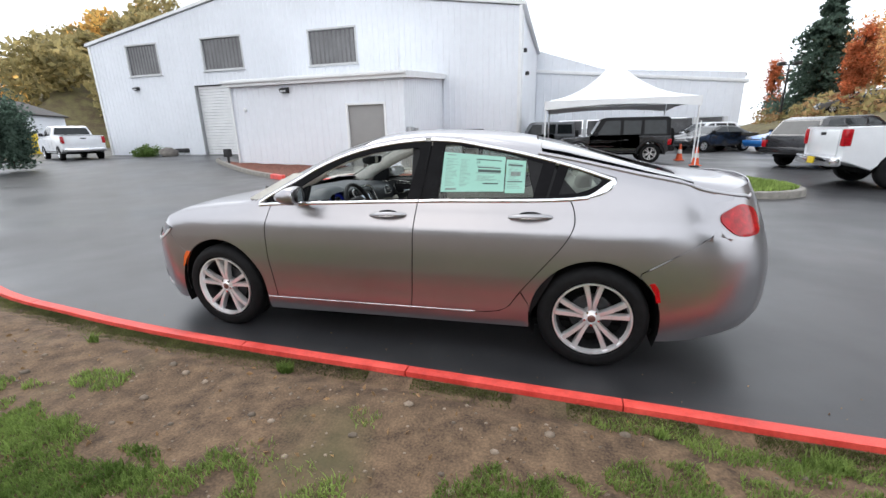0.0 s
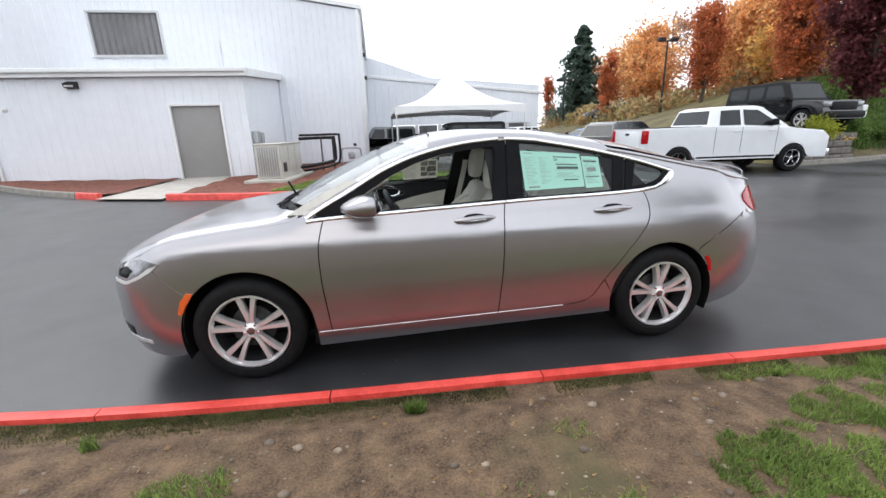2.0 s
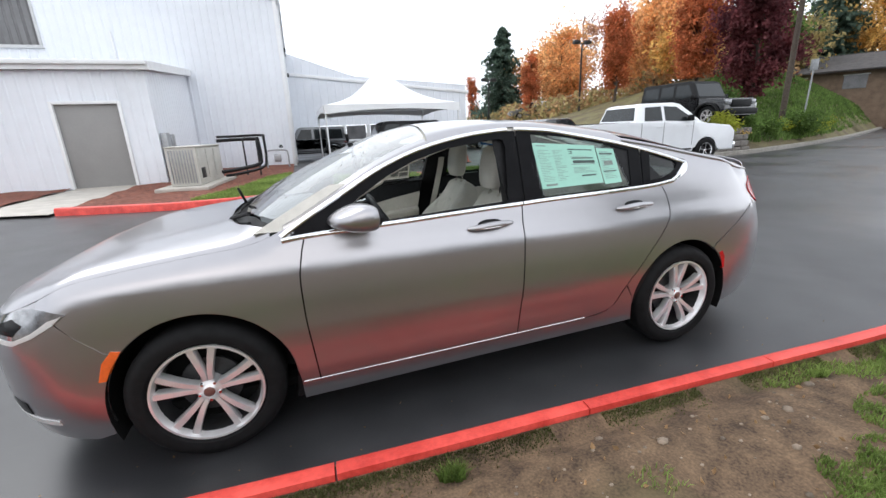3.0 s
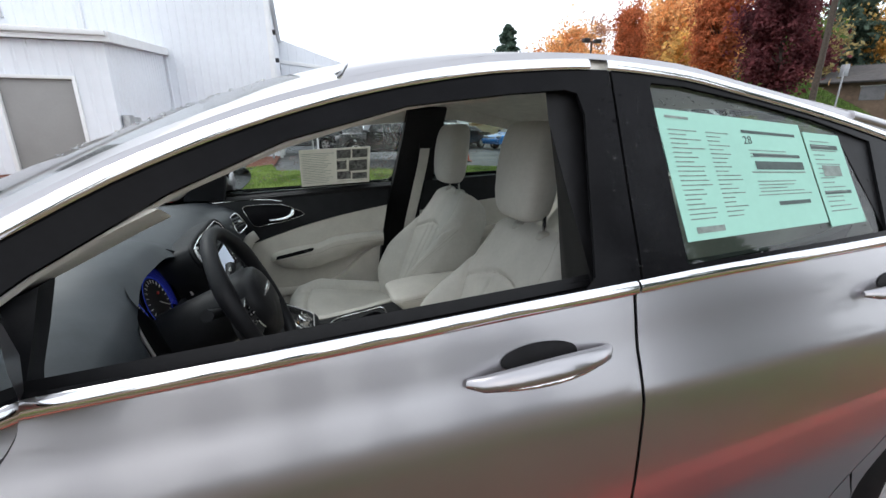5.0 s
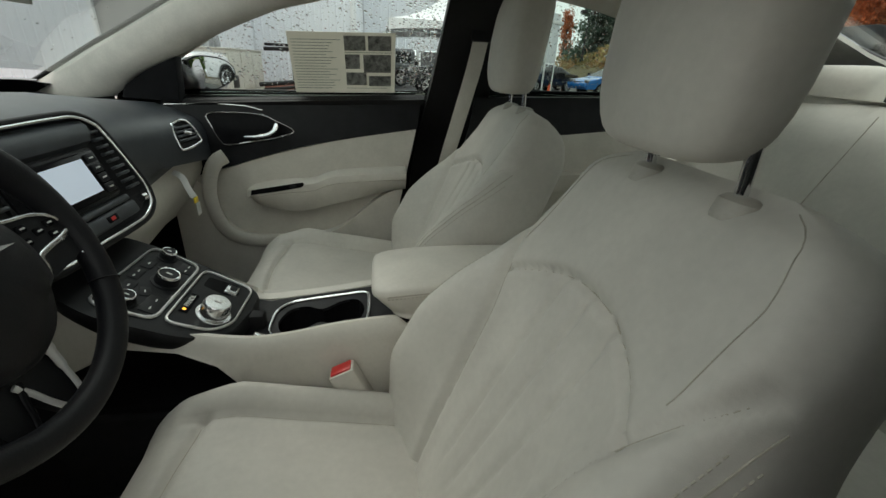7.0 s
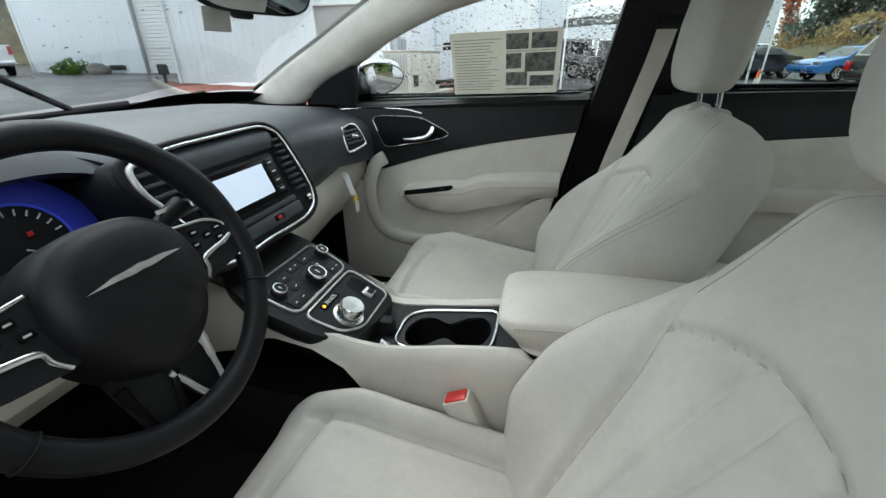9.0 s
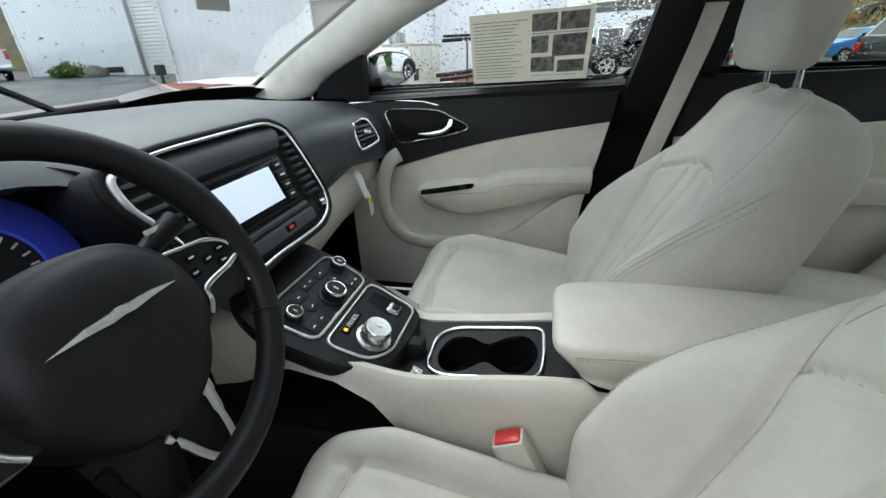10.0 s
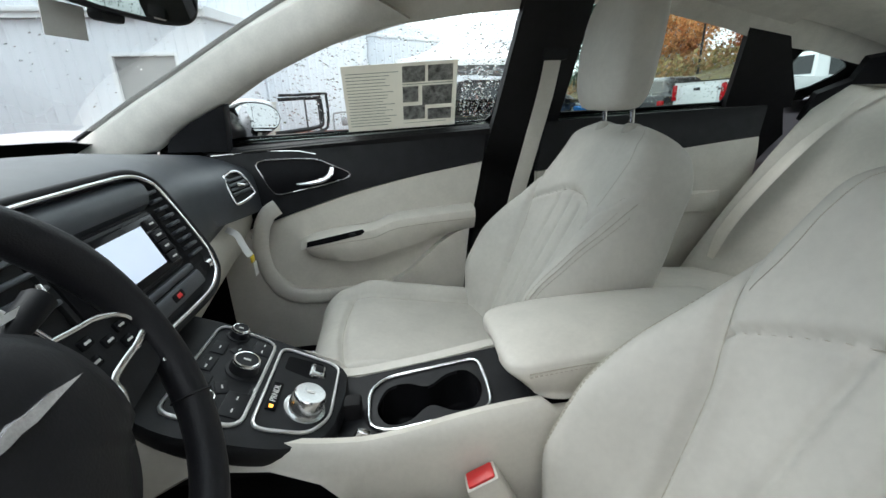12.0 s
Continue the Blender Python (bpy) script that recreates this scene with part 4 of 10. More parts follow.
for s in range(4):
    bm = bmesh.new()
    rows = []
    for e in range(N + 1):
        f = e / N * 2 - 1
        p = {0: (f, -1.004), 1: (1.004, f), 2: (-f, 1.004), 3: (-1.004, -f)}[s]
        d = 0.22 + 0.16 * f * f
        rows.append((bm.verts.new((p[0] * TW, p[1] * TW, 2.63)), bm.verts.new((p[0] * TW * 1.002, p[1] * TW * 1.002, 2.63 - d))))
    for a, b in zip(rows, rows[1:]):
        bm.faces.new((a[0], b[0], b[1], a[1]))
    part("valance", bm, M["tent"], tent, "white fabric valance")
for sx_ in (-1, 1):
    for sy_ in (-1, 1):
        part("leg", rod((sx_ * 3.0, sy_ * 3.0, 0), (sx_ * 3.0, sy_ * 3.0, 2.6), 0.035), M["trim_white"], tent)


def traffic_cone(x, y):
    r = thing("traffic_cone", pose(x, y, 0), "orange traffic cone on the wet asphalt", "cone", "cones by the tent")
    bm = bmesh.new()
    add_lathe(bm, [(0.0, 0.71), (0.03, 0.71), (0.035, 0.70), (0.14, 0.03), (0.16, 0.03)], 20)
    part("cone", bm, M["cone"], r)
    part("base", box((0, 0, 0.018), (0.36, 0.36, 0.036), 0.01), M["cone"], r)
    bm = bmesh.new()
    add_lathe(bm, [(0.073, 0.48), (0.099, 0.30)], 20)
    part("band", bm, M["white_mark"], r, "pale reflective band")


traffic_cone(6.15, 14.7)
traffic_cone(6.28, 17.6)
fl = thing("marker_pole", pose(6.0, 14.2, 0), "thin white marker pole on a weighted foot", "pole")
part("pole", rod((0, 0, 0.04), (0.02, 0, 1.65), 0.022), M["trim_white"], fl)
part("foot", rod((0, 0, 0), (0, 0, 0.05), 0.16), M["metal_dark"], fl)

# ---------- bank on the right ----------
bank_poly = [(13.4, 9.2), (17, 9.75), (21.5, 10.9), (30, 13.6), (45, 19.5), (70, 30), (150, 70), (150, 170), (60, 170), (26, 75), (17.5, 40), (13.4, 21), (13.0, 14)]


def bank_z(x, y):
    q = np.stack([np.asarray(x, float).ravel(), np.asarray(y, float).ravel()], 1)
    d = edge_dist(bank_poly, q) * np.where(in_poly(bank_poly, q), 1, 0)
    z = np.interp(d, [0, 0.25, 1.1, 2.2, 5, 10, 25, 60], [0.02, 0.25, 0.75, 1.15, 2.0, 2.9, 3.4, 6.0])
    rise = np.interp(q[:, 0], [22, 28, 35, 45], [0, 0.5, 1.2, 1.0]) * np.clip((32 - q[:, 1]) / 8, 0, 1)
    z = z * (1 + rise * np.interp(d, [0.3, 1.5], [0, 1]))
    return z.reshape(np.shape(x))


M["bank"] = mat("bank_soil", (0.13, 0.088, 0.055), 0.95, 0, 0.4, 0.8, 0.8, 14, tint=(0.12, 0.11, 0.045))
terrain("bank", bank_poly, bank_z, M["bank"], "planted earth bank rising beside the road", 1.6)
kl = [tuple(p) for p in spline([(13.2, 9.0), (17, 9.55), (21.5, 10.7), (30, 13.4), (45, 19.3), (70, 29.8)], 6)]
kerb_run("bank_kerb", kl, 0.2, 0.16, M["kerb_grey"], "grey kerb below the planted bank", 2.4, land=-1)
sw = thing("stone_wall", pose(0, 0, 0), "low retaining wall of dark stone blocks", "wall")
rng = random.Random(4)
for row in range(4):
    u = 0.0
    while u < 3.6:
        L = rng.uniform(0.35, 0.7)
        a = Vector((13.35, 9.45, 0)) + Vector((0.985, 0.17, 0)) * (u + L / 2)
        part("stone", box((a.x, a.y + 0.06 * row + rng.uniform(-0.02, 0.02), 0.14 + row * 0.25), (L - 0.03, 0.34, 0.235), 0.035, Euler((0, 0, radians(9.8) + rng.uniform(-0.03, 0.03))).to_matrix(), 1), M["stone"], sw)
        u += L


# ---------- plants ----------
def leaf_cloud(name, pts, size, material, parent, seed, drop=0.0):
    """Many small leaf cards (folded quads) at points."""
    rng = np.random.default_rng(seed)
    P = np.asarray(pts)
    n = len(P)
    a = rng.normal(size=(n, 3))
    a /= np.linalg.norm(a, axis=1)[:, None]
    b = rng.normal(size=(n, 3))
    b -= (b * a).sum(1)[:, None] * a
    b /= np.linalg.norm(b, axis=1)[:, None]
    s = size * rng.uniform(0.6, 1.3, n)[:, None]
    c = np.cross(a, b)
    V = np.empty((n, 4, 3))
    V[:, 0] = P - a * s
    V[:, 1] = P + b * s * 0.55 + c * s * 0.2
    V[:, 2] = P + a * s
    V[:, 3] = P - b * s * 0.55 + c * s * 0.2
    F = [(4 * i, 4 * i + 1, 4 * i + 2, 4 * i + 3) for i in range(n)]
    return link_mesh(name, V.reshape(-1, 3), F, material, parent, smooth=False)


def seated(x, y, z0, h):
    """Foot and height of a tree whose top is at z0 + h, standing on the bank where there is one."""
    zb = float(bank_z(np.array([x], float), np.array([y], float))[0])
    return (zb, h + z0 - zb) if zb > 0.05 else (z0, h)


def limb_tree(x, y, z0, h, w, leaf, label, n, seed, shape="round", size=0.16, trunk=0.16, gap=0.25, bare=0.22):
    """A broad-leaved tree: tapered trunk, forked limbs, and a crown of leaf clumps round the limbs' ends."""
    rng = np.random.default_rng(seed)
    z0, h = seated(x, y, z0, h)
    n, size = int(n * 2.4), size * 0.85
    t = thing("tree", pose(x, y, z0 - 0.1), label, "tree")
    path = [(0, 0, 0)]
    for i in range(1, 7):
        path.append((rng.uniform(-0.03, 0.03) * h * 0.4, rng.uniform(-0.03, 0.03) * h * 0.4, h * (0.16 * i)))
    tube("trunk", path, [trunk * (1 - 0.13 * i) for i in range(7)], M["bark"], t, "dark bark trunk", n=8)
    V, F = [], []
    ends = []
    for i in range(26 if shape != "column" else 30):
        f = rng.uniform(bare, 0.95)
        an = rng.uniform(0, 2 * np.pi)
        if shape == "column":
            r = w / 2 * (1 - ((f - 0.45) / 0.62) ** 2) ** 0.5 * rng.uniform(0.3, 0.95)
            dz = r * 2.2 * rng.uniform(0.6, 1.2)
        else:
            r = w / 2 * max(0.15, (1 - ((f - 0.58) / 0.46) ** 2)) ** 0.5 * rng.uniform(0.5, 1.0)
            dz = r * rng.uniform(0.2, 0.8)
        zb = max(h * bare * 0.8, f * h - dz)
        e = (r * math.cos(an), r * math.sin(an), min(f * h, h * 0.97))
        v, fc = tube_data([(0, 0, zb), (e[0] * 0.5, e[1] * 0.5, (zb + e[2]) / 2 + 0.1), e], [trunk * 0.35, trunk * 0.2, 0.015], 5)
        b = len(V)
        V += v
        F += [tuple(q + b for q in g) for g in fc]
        ends += [e, (e[0] * 0.65, e[1] * 0.65, zb * 0.35 + e[2] * 0.65)]
    link_mesh("branchwork", V, F, M["bark"], t, "dark limbs", smooth=False)
    ends = np.array(ends)
    pick = rng.integers(0, len(ends), n)
    sp = w * (0.13 if shape == "round" else 0.17) * rng.uniform(0.4, 1.15, n)[:, None]
    P = ends[pick] + rng.normal(size=(n, 3)) * sp * np.array([1, 1, 0.95 if shape == "round" else 2.0])
    keep = np.array([noise.noise((p[0] * 1.1, p[1] * 1.1, p[2] * 1.1 + seed)) > -gap for p in P])
    P = P[keep & (P[:, 2] > h * bare * 0.7)]
    leaf_cloud("crown", P, size, leaf, t, seed + 1)
    return t


def fir_tree(x, y, z0, h, w, label, n, seed, size=0.22):
    rng = np.random.default_rng(seed)
    z0, h = seated(x, y, z0, h)
    t = thing("fir_tree", pose(x, y, z0 - 0.1), label, "tree")
    tube("trunk", [(0, 0, 0), (0, 0, h * 0.5), (0, 0, h * 0.98)], [0.22, 0.13, 0.03], M["bark"], t, "dark bark trunk", n=8)
    V, F, P = [], [], []
    k = int(h * 5)
    for i in range(k):
        f = (i + rng.uniform(0, 0.8)) / k
        r = w / 2 * (1 - f) ** 0.8 * (0.80 + 0.22 * math.sin(f * 23 + seed)) + 0.15
        r0 = r
        for an in rng.uniform(0, 2 * np.pi, 5):
            z = h * (0.08 + 0.9 * f)
            r = r0 * rng.uniform(0.45, 1.25)
            e = np.array((r * math.cos(an), r * math.sin(an), z - r * rng.uniform(0.15, 0.4)))
            v, fc = tube_data([(0, 0, z), tuple(e)], [0.03, 0.008], 4)
            b = len(V)
            V += v
            F += [tuple(q + b for q in g) for g in fc]
            m = max(3, int(n / (k * 5)))
            s = rng.uniform(0.15, 1.05, m)[:, None]
            P.append(np.array((0, 0, z)) * (1 - s) + e * s + rng.normal(size=(m, 3)) * np.array([0.12, 0.12, 0.08]) * (0.5 + r * 0.5))
    link_mesh("branchwork", V, F, M["bark"], t, "dark limbs", smooth=False)
    leaf_cloud("crown", np.concatenate(P), size, LEAF["fir"], t, seed + 1)
    return t


def shrub(x, y, z0, h, w, leaf, label, n, seed, size=0.06):
    rng = np.random.default_rng(seed)
    t = thing("shrub", pose(x, y, z0 - 0.05), label, "shrub")
    V, F, ends = [], [], []
    for i in range(16):
        an, r = rng.uniform(0, 2 * np.pi), w / 2 * rng.uniform(0.2, 0.95)
        e = (r * math.cos(an), r * math.sin(an), h * rng.uniform(0.45, 0.95) * (1 - 0.35 * (2 * r / w) ** 2))
        v, fc = tube_data([(0, 0, 0), (e[0] * 0.4, e[1] * 0.4, e[2] * 0.6), e], [0.02, 0.014, 0.005], 4)
        b = len(V)
        V += v
        F += [tuple(q + b for q in g) for g in fc]
        ends += [e, (e[0] * 0.8, e[1] * 0.8, e[2] * 0.55)]
    link_mesh("stems", V, F, M["bark"], t, "thin stems", smooth=False)
    ends = np.array(ends)
    P = ends[rng.integers(0, len(ends), n)] + rng.normal(size=(n, 3)) * np.array([w * 0.11, w * 0.11, h * 0.13])
    P[:, 2] = np.abs(P[:, 2])
    leaf_cloud("leaves", P, size, leaf, t, seed + 1)
    return t


fir_tree(30.7, 59.9, 2.8, 13.5, 12.5, "tall dark green fir behind the parked cars", 18000, 11, 0.24)
limb_tree(34.1, 80.3, 3.2, 8.6, 2.3, LEAF["rust"], "slim rust-coloured columnar tree far off", 1800, 12, "column", 0.22)
limb_tree(21.9, 36.2, 2.6, 5.6, 1.5, LEAF["rust"], "narrow dark red columnar tree", 3200, 13, "column", 0.13, 0.09)
limb_tree(32.7, 47.1, 3.0, 9.8, 8.0, LEAF["orange"], "broad orange autumn tree", 6500, 14, "round", 0.24, 0.22)
limb_tree(39.5, 52.0, 3.2, 13.5, 7.0, LEAF["pinkish"], "half-bare tree with thin pinkish leaves", 2200, 15, "round", 0.2, 0.22, 0.05)
limb_tree(23.8, 26.3, 2.9, 7.4, 2.1, LEAF["rust"], "rust-orange columnar tree on the bank", 6500, 17, "column", 0.12, 0.12, 0.35)
limb_tree(30.8, 29.3, 3.2, 9.2, 7.2, LEAF["orange"], "large pale orange autumn tree", 7500, 18, "round", 0.2, 0.24, 0.3)
limb_tree(35.0, 36.0, 3.4, 9.0, 6.4, LEAF["orange"], "orange autumn tree behind the pale one", 4600, 19, "round", 0.22, 0.24)
limb_tree(24.0, 19.0, 3.0, 8.2, 2.5, LEAF["rust"], "tall rust-brown columnar tree", 9000, 20, "column", 0.12, 0.13, 0.35)
limb_tree(23.7, 15.1, 2.3, 7.4, 3.5, LEAF["maroon"], "dark maroon leafy tree on the bank", 9000, 21, "round", 0.14, 0.14, 0.4, 0.16)
limb_tree(54.0, 25.5, 4.0, 11.0, 7.0, LEAF["gold"], "orange-gold tree by the house", 7000, 22, "round", 0.18, 0.2)
limb_tree(33.0, 21.5, 3.2, 6.0, 4.5, LEAF["green"], "green tree behind the columnar trees", 5000, 25, "round", 0.18, 0.15)
limb_tree(42.0, 42.0, 3.4, 10.5, 8.0, LEAF["orange"], "broad orange autumn tree", 3800, 61, "round", 0.28, 0.22)
limb_tree(47.0, 36.0, 3.4, 9.0, 7.0, LEAF["gold"], "golden autumn tree beyond the bank", 3600, 62, "round", 0.28, 0.22)
limb_tree(37.0, 58.0, 3.2, 11.0, 9.0, LEAF["orange"], "broad orange autumn tree", 4200, 63, "round", 0.32, 0.22)
limb_tree(44.0, 28.0, 3.4, 7.6, 6.0, LEAF["olive"], "olive-green tree beyond the bank", 4200, 65, "round", 0.24, 0.2)
limb_tree(28.5, 24.0, 3.0, 5.8, 4.2, LEAF["gold"], "golden orange tree on the bank", 4200, 66, "round", 0.2, 0.16)
fir_tree(51.1, 27.4, 4.0, 14.0, 7.0, "dark fir behind the house", 7000, 23, 0.32)
fir_tree(56.0, 31.5, 4.0, 16.5, 8.0, "dark fir behind the house", 7000, 24, 0.32)
fir_tree(47.0, 33.0, 4.0, 15.0, 7.5, "dark fir behind the house", 7000, 26, 0.32)
shrub(15.2, 9.85, 0.85, 0.75, 1.1, LEAF["lime"], "bright lime-yellow shrub above the stone wall", 2600, 31, 0.05)
shrub(17.6, 11.0, 0.75, 1.0, 1.5, LEAF["green"], "dark green shrub on the bank", 3000, 32, 0.06)
shrub(19.9, 11.6, 0.75, 0.8, 1.6, LEAF["green"], "green shrub on the bank", 2600, 33, 0.06)
shrub(22.9, 11.65, 0.45, 1.3, 1.9, LEAF["green"], "dark green shrub at the foot of the sign", 3600, 39, 0.06)
shrub(25.6, 12.9, 0.55, 0.8, 2.0, LEAF["lime"], "low yellow-green shrub on the bank", 2600, 40, 0.06)
shrub(21.8, 12.3, 0.75, 0.55, 1.5, LEAF["lime"], "low yellow-green shrub on the bank", 2200, 34, 0.06)
shrub(18.6, 12.7, 1.2, 1.5, 1.8, LEAF["green"], "dense green shrub below the maroon tree", 4000, 35, 0.08)
shrub(16.7, 10.3, 0.7, 0.4, 0.7, LEAF["gold"], "small yellow shrub by the wall", 900, 36, 0.04)
blades("bank_grass", scatter([(16, 10), (21.5, 11.2), (30, 14), (45, 20), (44, 27), (28, 22), (18, 14)], 26000, bank_z, 41), LEAF["green"], "rough green grass on the bank", (0.10, 0.28), 0.03, 42)
shrub(-22.9, 10.0, 0.3, 3.3, 1.9, LEAF["fir"], "tall dense dark green conifer hedge", 9000, 37, 0.08)
shrub(-23.8, 17.5, 0.32, 0.8, 1.4, LEAF["green"], "low green shrub at the warehouse corner", 1800, 38, 0.07)
rk = thing("rock", pose(-22.6, 17.9, 0.28), "grey boulder at the warehouse wall", "rock")
bm = bmesh.new()
bmesh.ops.create_icosphere(bm, subdivisions=3, radius=0.5)
for v in bm.verts:
    v.co *= 1 + 0.25 * noise.noise(v.co * 3)
    v.co.z = v.co.z * 0.7 + 0.25
part("stone", bm, M["stone"], rk)

# undergrowth below the autumn trees
rng = np.random.default_rng(90)
for nm, lf, sd_ in (("undergrowth", LEAF["olive"], 91), ("undergrowth", LEAF["litter"], 92)):
    q = scatter([(20, 31), (22.5, 45), (28, 70), (40, 72), (52, 42), (47, 25), (40, 21.5), (33, 24), (27, 26)], 9000, bank_z, sd_)
    keep = np.array([noise.noise((u * 0.16, v * 0.16, sd_ * 1.7)) > -0.05 for u, v, _ in q])
    q = q[keep]
    q[:, 2] += rng.uniform(0, 1, len(q)) ** 1.3 * (1.6 + 1.0 * np.array([noise.noise((u * 0.3, v * 0.3, 2.2)) for u, v, _ in q]))
    tagged(leaf_cloud(nm, q, 0.26, lf, None, sd_ + 5), "rough autumn undergrowth below the trees", "bushes", kind="stuff")

# wooded hillside far left
hill = [(-150, 60), (-62, 30), (-52, 46), (-40, 90), (-150, 200)]
terrain("hillside", hill[::-1], lambda x, y: np.interp(edge_dist(hill, np.stack([x, y], 1)), [0, 12, 40], [0, 10, 24]), M["bank"], "wooded hillside in autumn", 6.0)
rng = np.random.default_rng(77)
q = scatter([(-110, 46), (-66, 33), (-56, 46), (-46, 82), (-90, 110)], 64, lambda x, y: 0 * x, 78)
hz = np.interp(edge_dist(hill, q[:, :2]), [0, 12, 40], [0, 10, 24])
cl = [[], [], []]
for i in range(len(q)):
    c = np.array([q[i, 0], q[i, 1], hz[i]])
    m = 420
    u = rng.normal(size=(m, 3))
    u /= np.linalg.norm(u, axis=1)[:, None]
    hh, ww = rng.uniform(5, 9), rng.uniform(2.5, 4.2)
    P = c + np.array([0, 0, hh * 0.5]) + u * np.array([ww, ww, hh * 0.55]) * rng.uniform(0.55, 1.05, (m, 1))
    cl[i % 3].append(P)
for j, (nm, lf) in enumerate((("olive", LEAF["olive"]), ("lime", LEAF["olive"]), ("gold", LEAF["gold"]))):
    ob = leaf_cloud("hill_woods", np.concatenate(cl[j][:: (1 if j < 2 else 3)]), 0.62, lf, None, 80 + j)
    tagged(ob, "dense autumn woods in olive and gold on the hillside", "woods", kind="stuff")
sd = thing("shed", pose(-50.5, 27.5, 0.3, 0, 0, 32), "small white gabled shed far across the lot", "building")
bm = bmesh.new()
add_prism(bm, [(-3.2, 0), (3.2, 0), (3.2, 3.4), (0, 4.7), (-3.2, 3.4)], 7.0, Euler((radians(90), 0, 0)).to_matrix().to_4x4())
part("walls", bm, M["siding"], sd, smooth=False)
for s in (-1, 1):
    part("roof", box((s * 1.72, -3.5, 4.12), (3.85, 7.4, 0.12), 0, Euler((0, radians(s * 22), 0)).to_matrix()), M["roof_shingle"], sd)
part("door", box((0.8, 0.03, 1.5), (2.4, 0.08, 2.8), 0.01), M["window_dark"], sd)
tk = thing("yellow_bin", pose(-41.5, 21.2, 0.34), "yellow steel skip beside the shed", "skip")
part("bin", box((0, 0, 0.9), (1.8, 1.8, 1.7), 0.05), M["yellow"], tk)
part("lid", box((0, 0, 1.8), (1.9, 1.9, 0.1), 0.02), M["metal_dark"], tk)

# house behind the bank
hs = thing("house", pose(47.5, 24.8, 2.6, 0, 0, -62), "low brown house with a dark shingled roof", "house")
part("wall", box((0, 0, -0.8), (17, 7, 6.4), 0.02), M["brown_wall"], hs)
for s in (-1, 1):
    part("roof", box((0, s * 2.1, 3.05), (18.4, 4.7, 0.16), 0.02, Euler((radians(-s * 20), 0, 0)).to_matrix()), M["roof_shingle"], hs)
for u in (-6, -2.5, 1.5, 5.5):
    w = new("window")
    w.parent = hs
    part("pane", box((u, -3.52, 1.35), (1.5, 0.06, 1.1)), M["window_dark"], w)
    part("window_frame", box((u, -3.50, 1.93), (1.7, 0.08, 0.1)), M["window_frame"], w)


# poles
def lamp_post(x, y, z0, h, label):
    r = thing("street_lamp", pose(x, y, z0), label, "street lamp")
    part("pole", rod((0, 0, -0.2), (0, 0, h), 0.09, 0.06), M["metal_dark"], r)
    part("crossarm", box((0, 0, h), (1.3, 0.09, 0.09), 0.01), M["metal_dark"], r)
    for s in (-1, 1):
        part("lamp_head", box((s * 0.55, 0, h + 0.1), (0.55, 0.42, 0.28), 0.04), M["metal_dark"], r)


lamp_post(22.9, 29.6, 2.7, 5.2, "brown twin-head lot lamp among the trees")
lamp_post(19.85, 53.2, 2.6, 4.1, "grey twin-head lot lamp far off")
lamp_post(22.0, 68.6, 2.8, 4.6, "grey twin-head lot lamp far off")
lamp_post(19.3, 40.5, 2.6, 3.6, "brown lot lamp by the fir")
up = thing("utility_pole", pose(22.7, 12.6, 0.8), "leaning brown wooden utility pole", "pole")
part("pole", rod((0, 0, -0.3), (-0.5, -0.35, 9.0), 0.14, 0.10), M["bark"], up)
sg_ = thing("sign_post", pose(23.0, 11.8, 0.5), "thin grey metal sign post on the bank", "sign")
part("post", rod((0, 0, -0.2), (0.10, 0, 3.4), 0.035), M["metal_grey"], sg_)
part("plate", box((0.10, 0, 3.2), (0.03, 0.34, 0.50), 0.004), M["metal_grey"], sg_)
s2 = thing("yard_sign", pose(19.8, 12.2, 1.2), "small white yard sign on two legs", "sign")
part("board", box((0, 0, 0.62), (0.75, 0.03, 0.5), 0.004), M["trim_white"], s2)
for u in (-0.28, 0.28):
    part("leg", rod((u, 0, -0.1), (u, 0, 0.5), 0.012), M["metal_grey"], s2)
for i, u in enumerate((-0.12, 0.0, 0.12)):
    part("text_bar", box((0, -0.018, 0.62 + u), (0.5 - 0.12 * i, 0.006, 0.05)), M["ink"], s2)

# conifers across the road behind the camera, mirrored in the car's glass
for i, (tx, ty, th) in enumerate(((-21, -33, 10), (-14, -31, 11), (-8, -34, 9), (-2, -31, 11), (4, -33, 10), (10, -31, 11), (16, -33, 11), (30, -31, 13), (38, -29, 14), (-29, -32, 11), (17, -16, 16), (24, -17, 17))):
    fir_tree(tx, ty, 0.2, th, 6.0, "dark fir across the verge", 3600, 200 + i, 0.45)


# ---------- grass, stones and leaves on the verge ----------
def patch(cx, cy, rx, ry, n, seed):
    """Points in a ragged round patch on the verge."""
    r = np.random.default_rng(seed)
    a, q = r.uniform(0, 2 * np.pi, n), np.sqrt(r.uniform(0, 1, n))
    x, y = cx + rx * q * np.cos(a), cy + ry * q * np.sin(a)
    keep = np.array([noise.noise((u * 5, v * 5, seed * 1.3)) > -0.25 + 0.32 * w for u, v, w in zip(x, y, q)])
    x, y = x[keep], y[keep]
    return np.stack([x, y, verge_z(x, y)], 1)


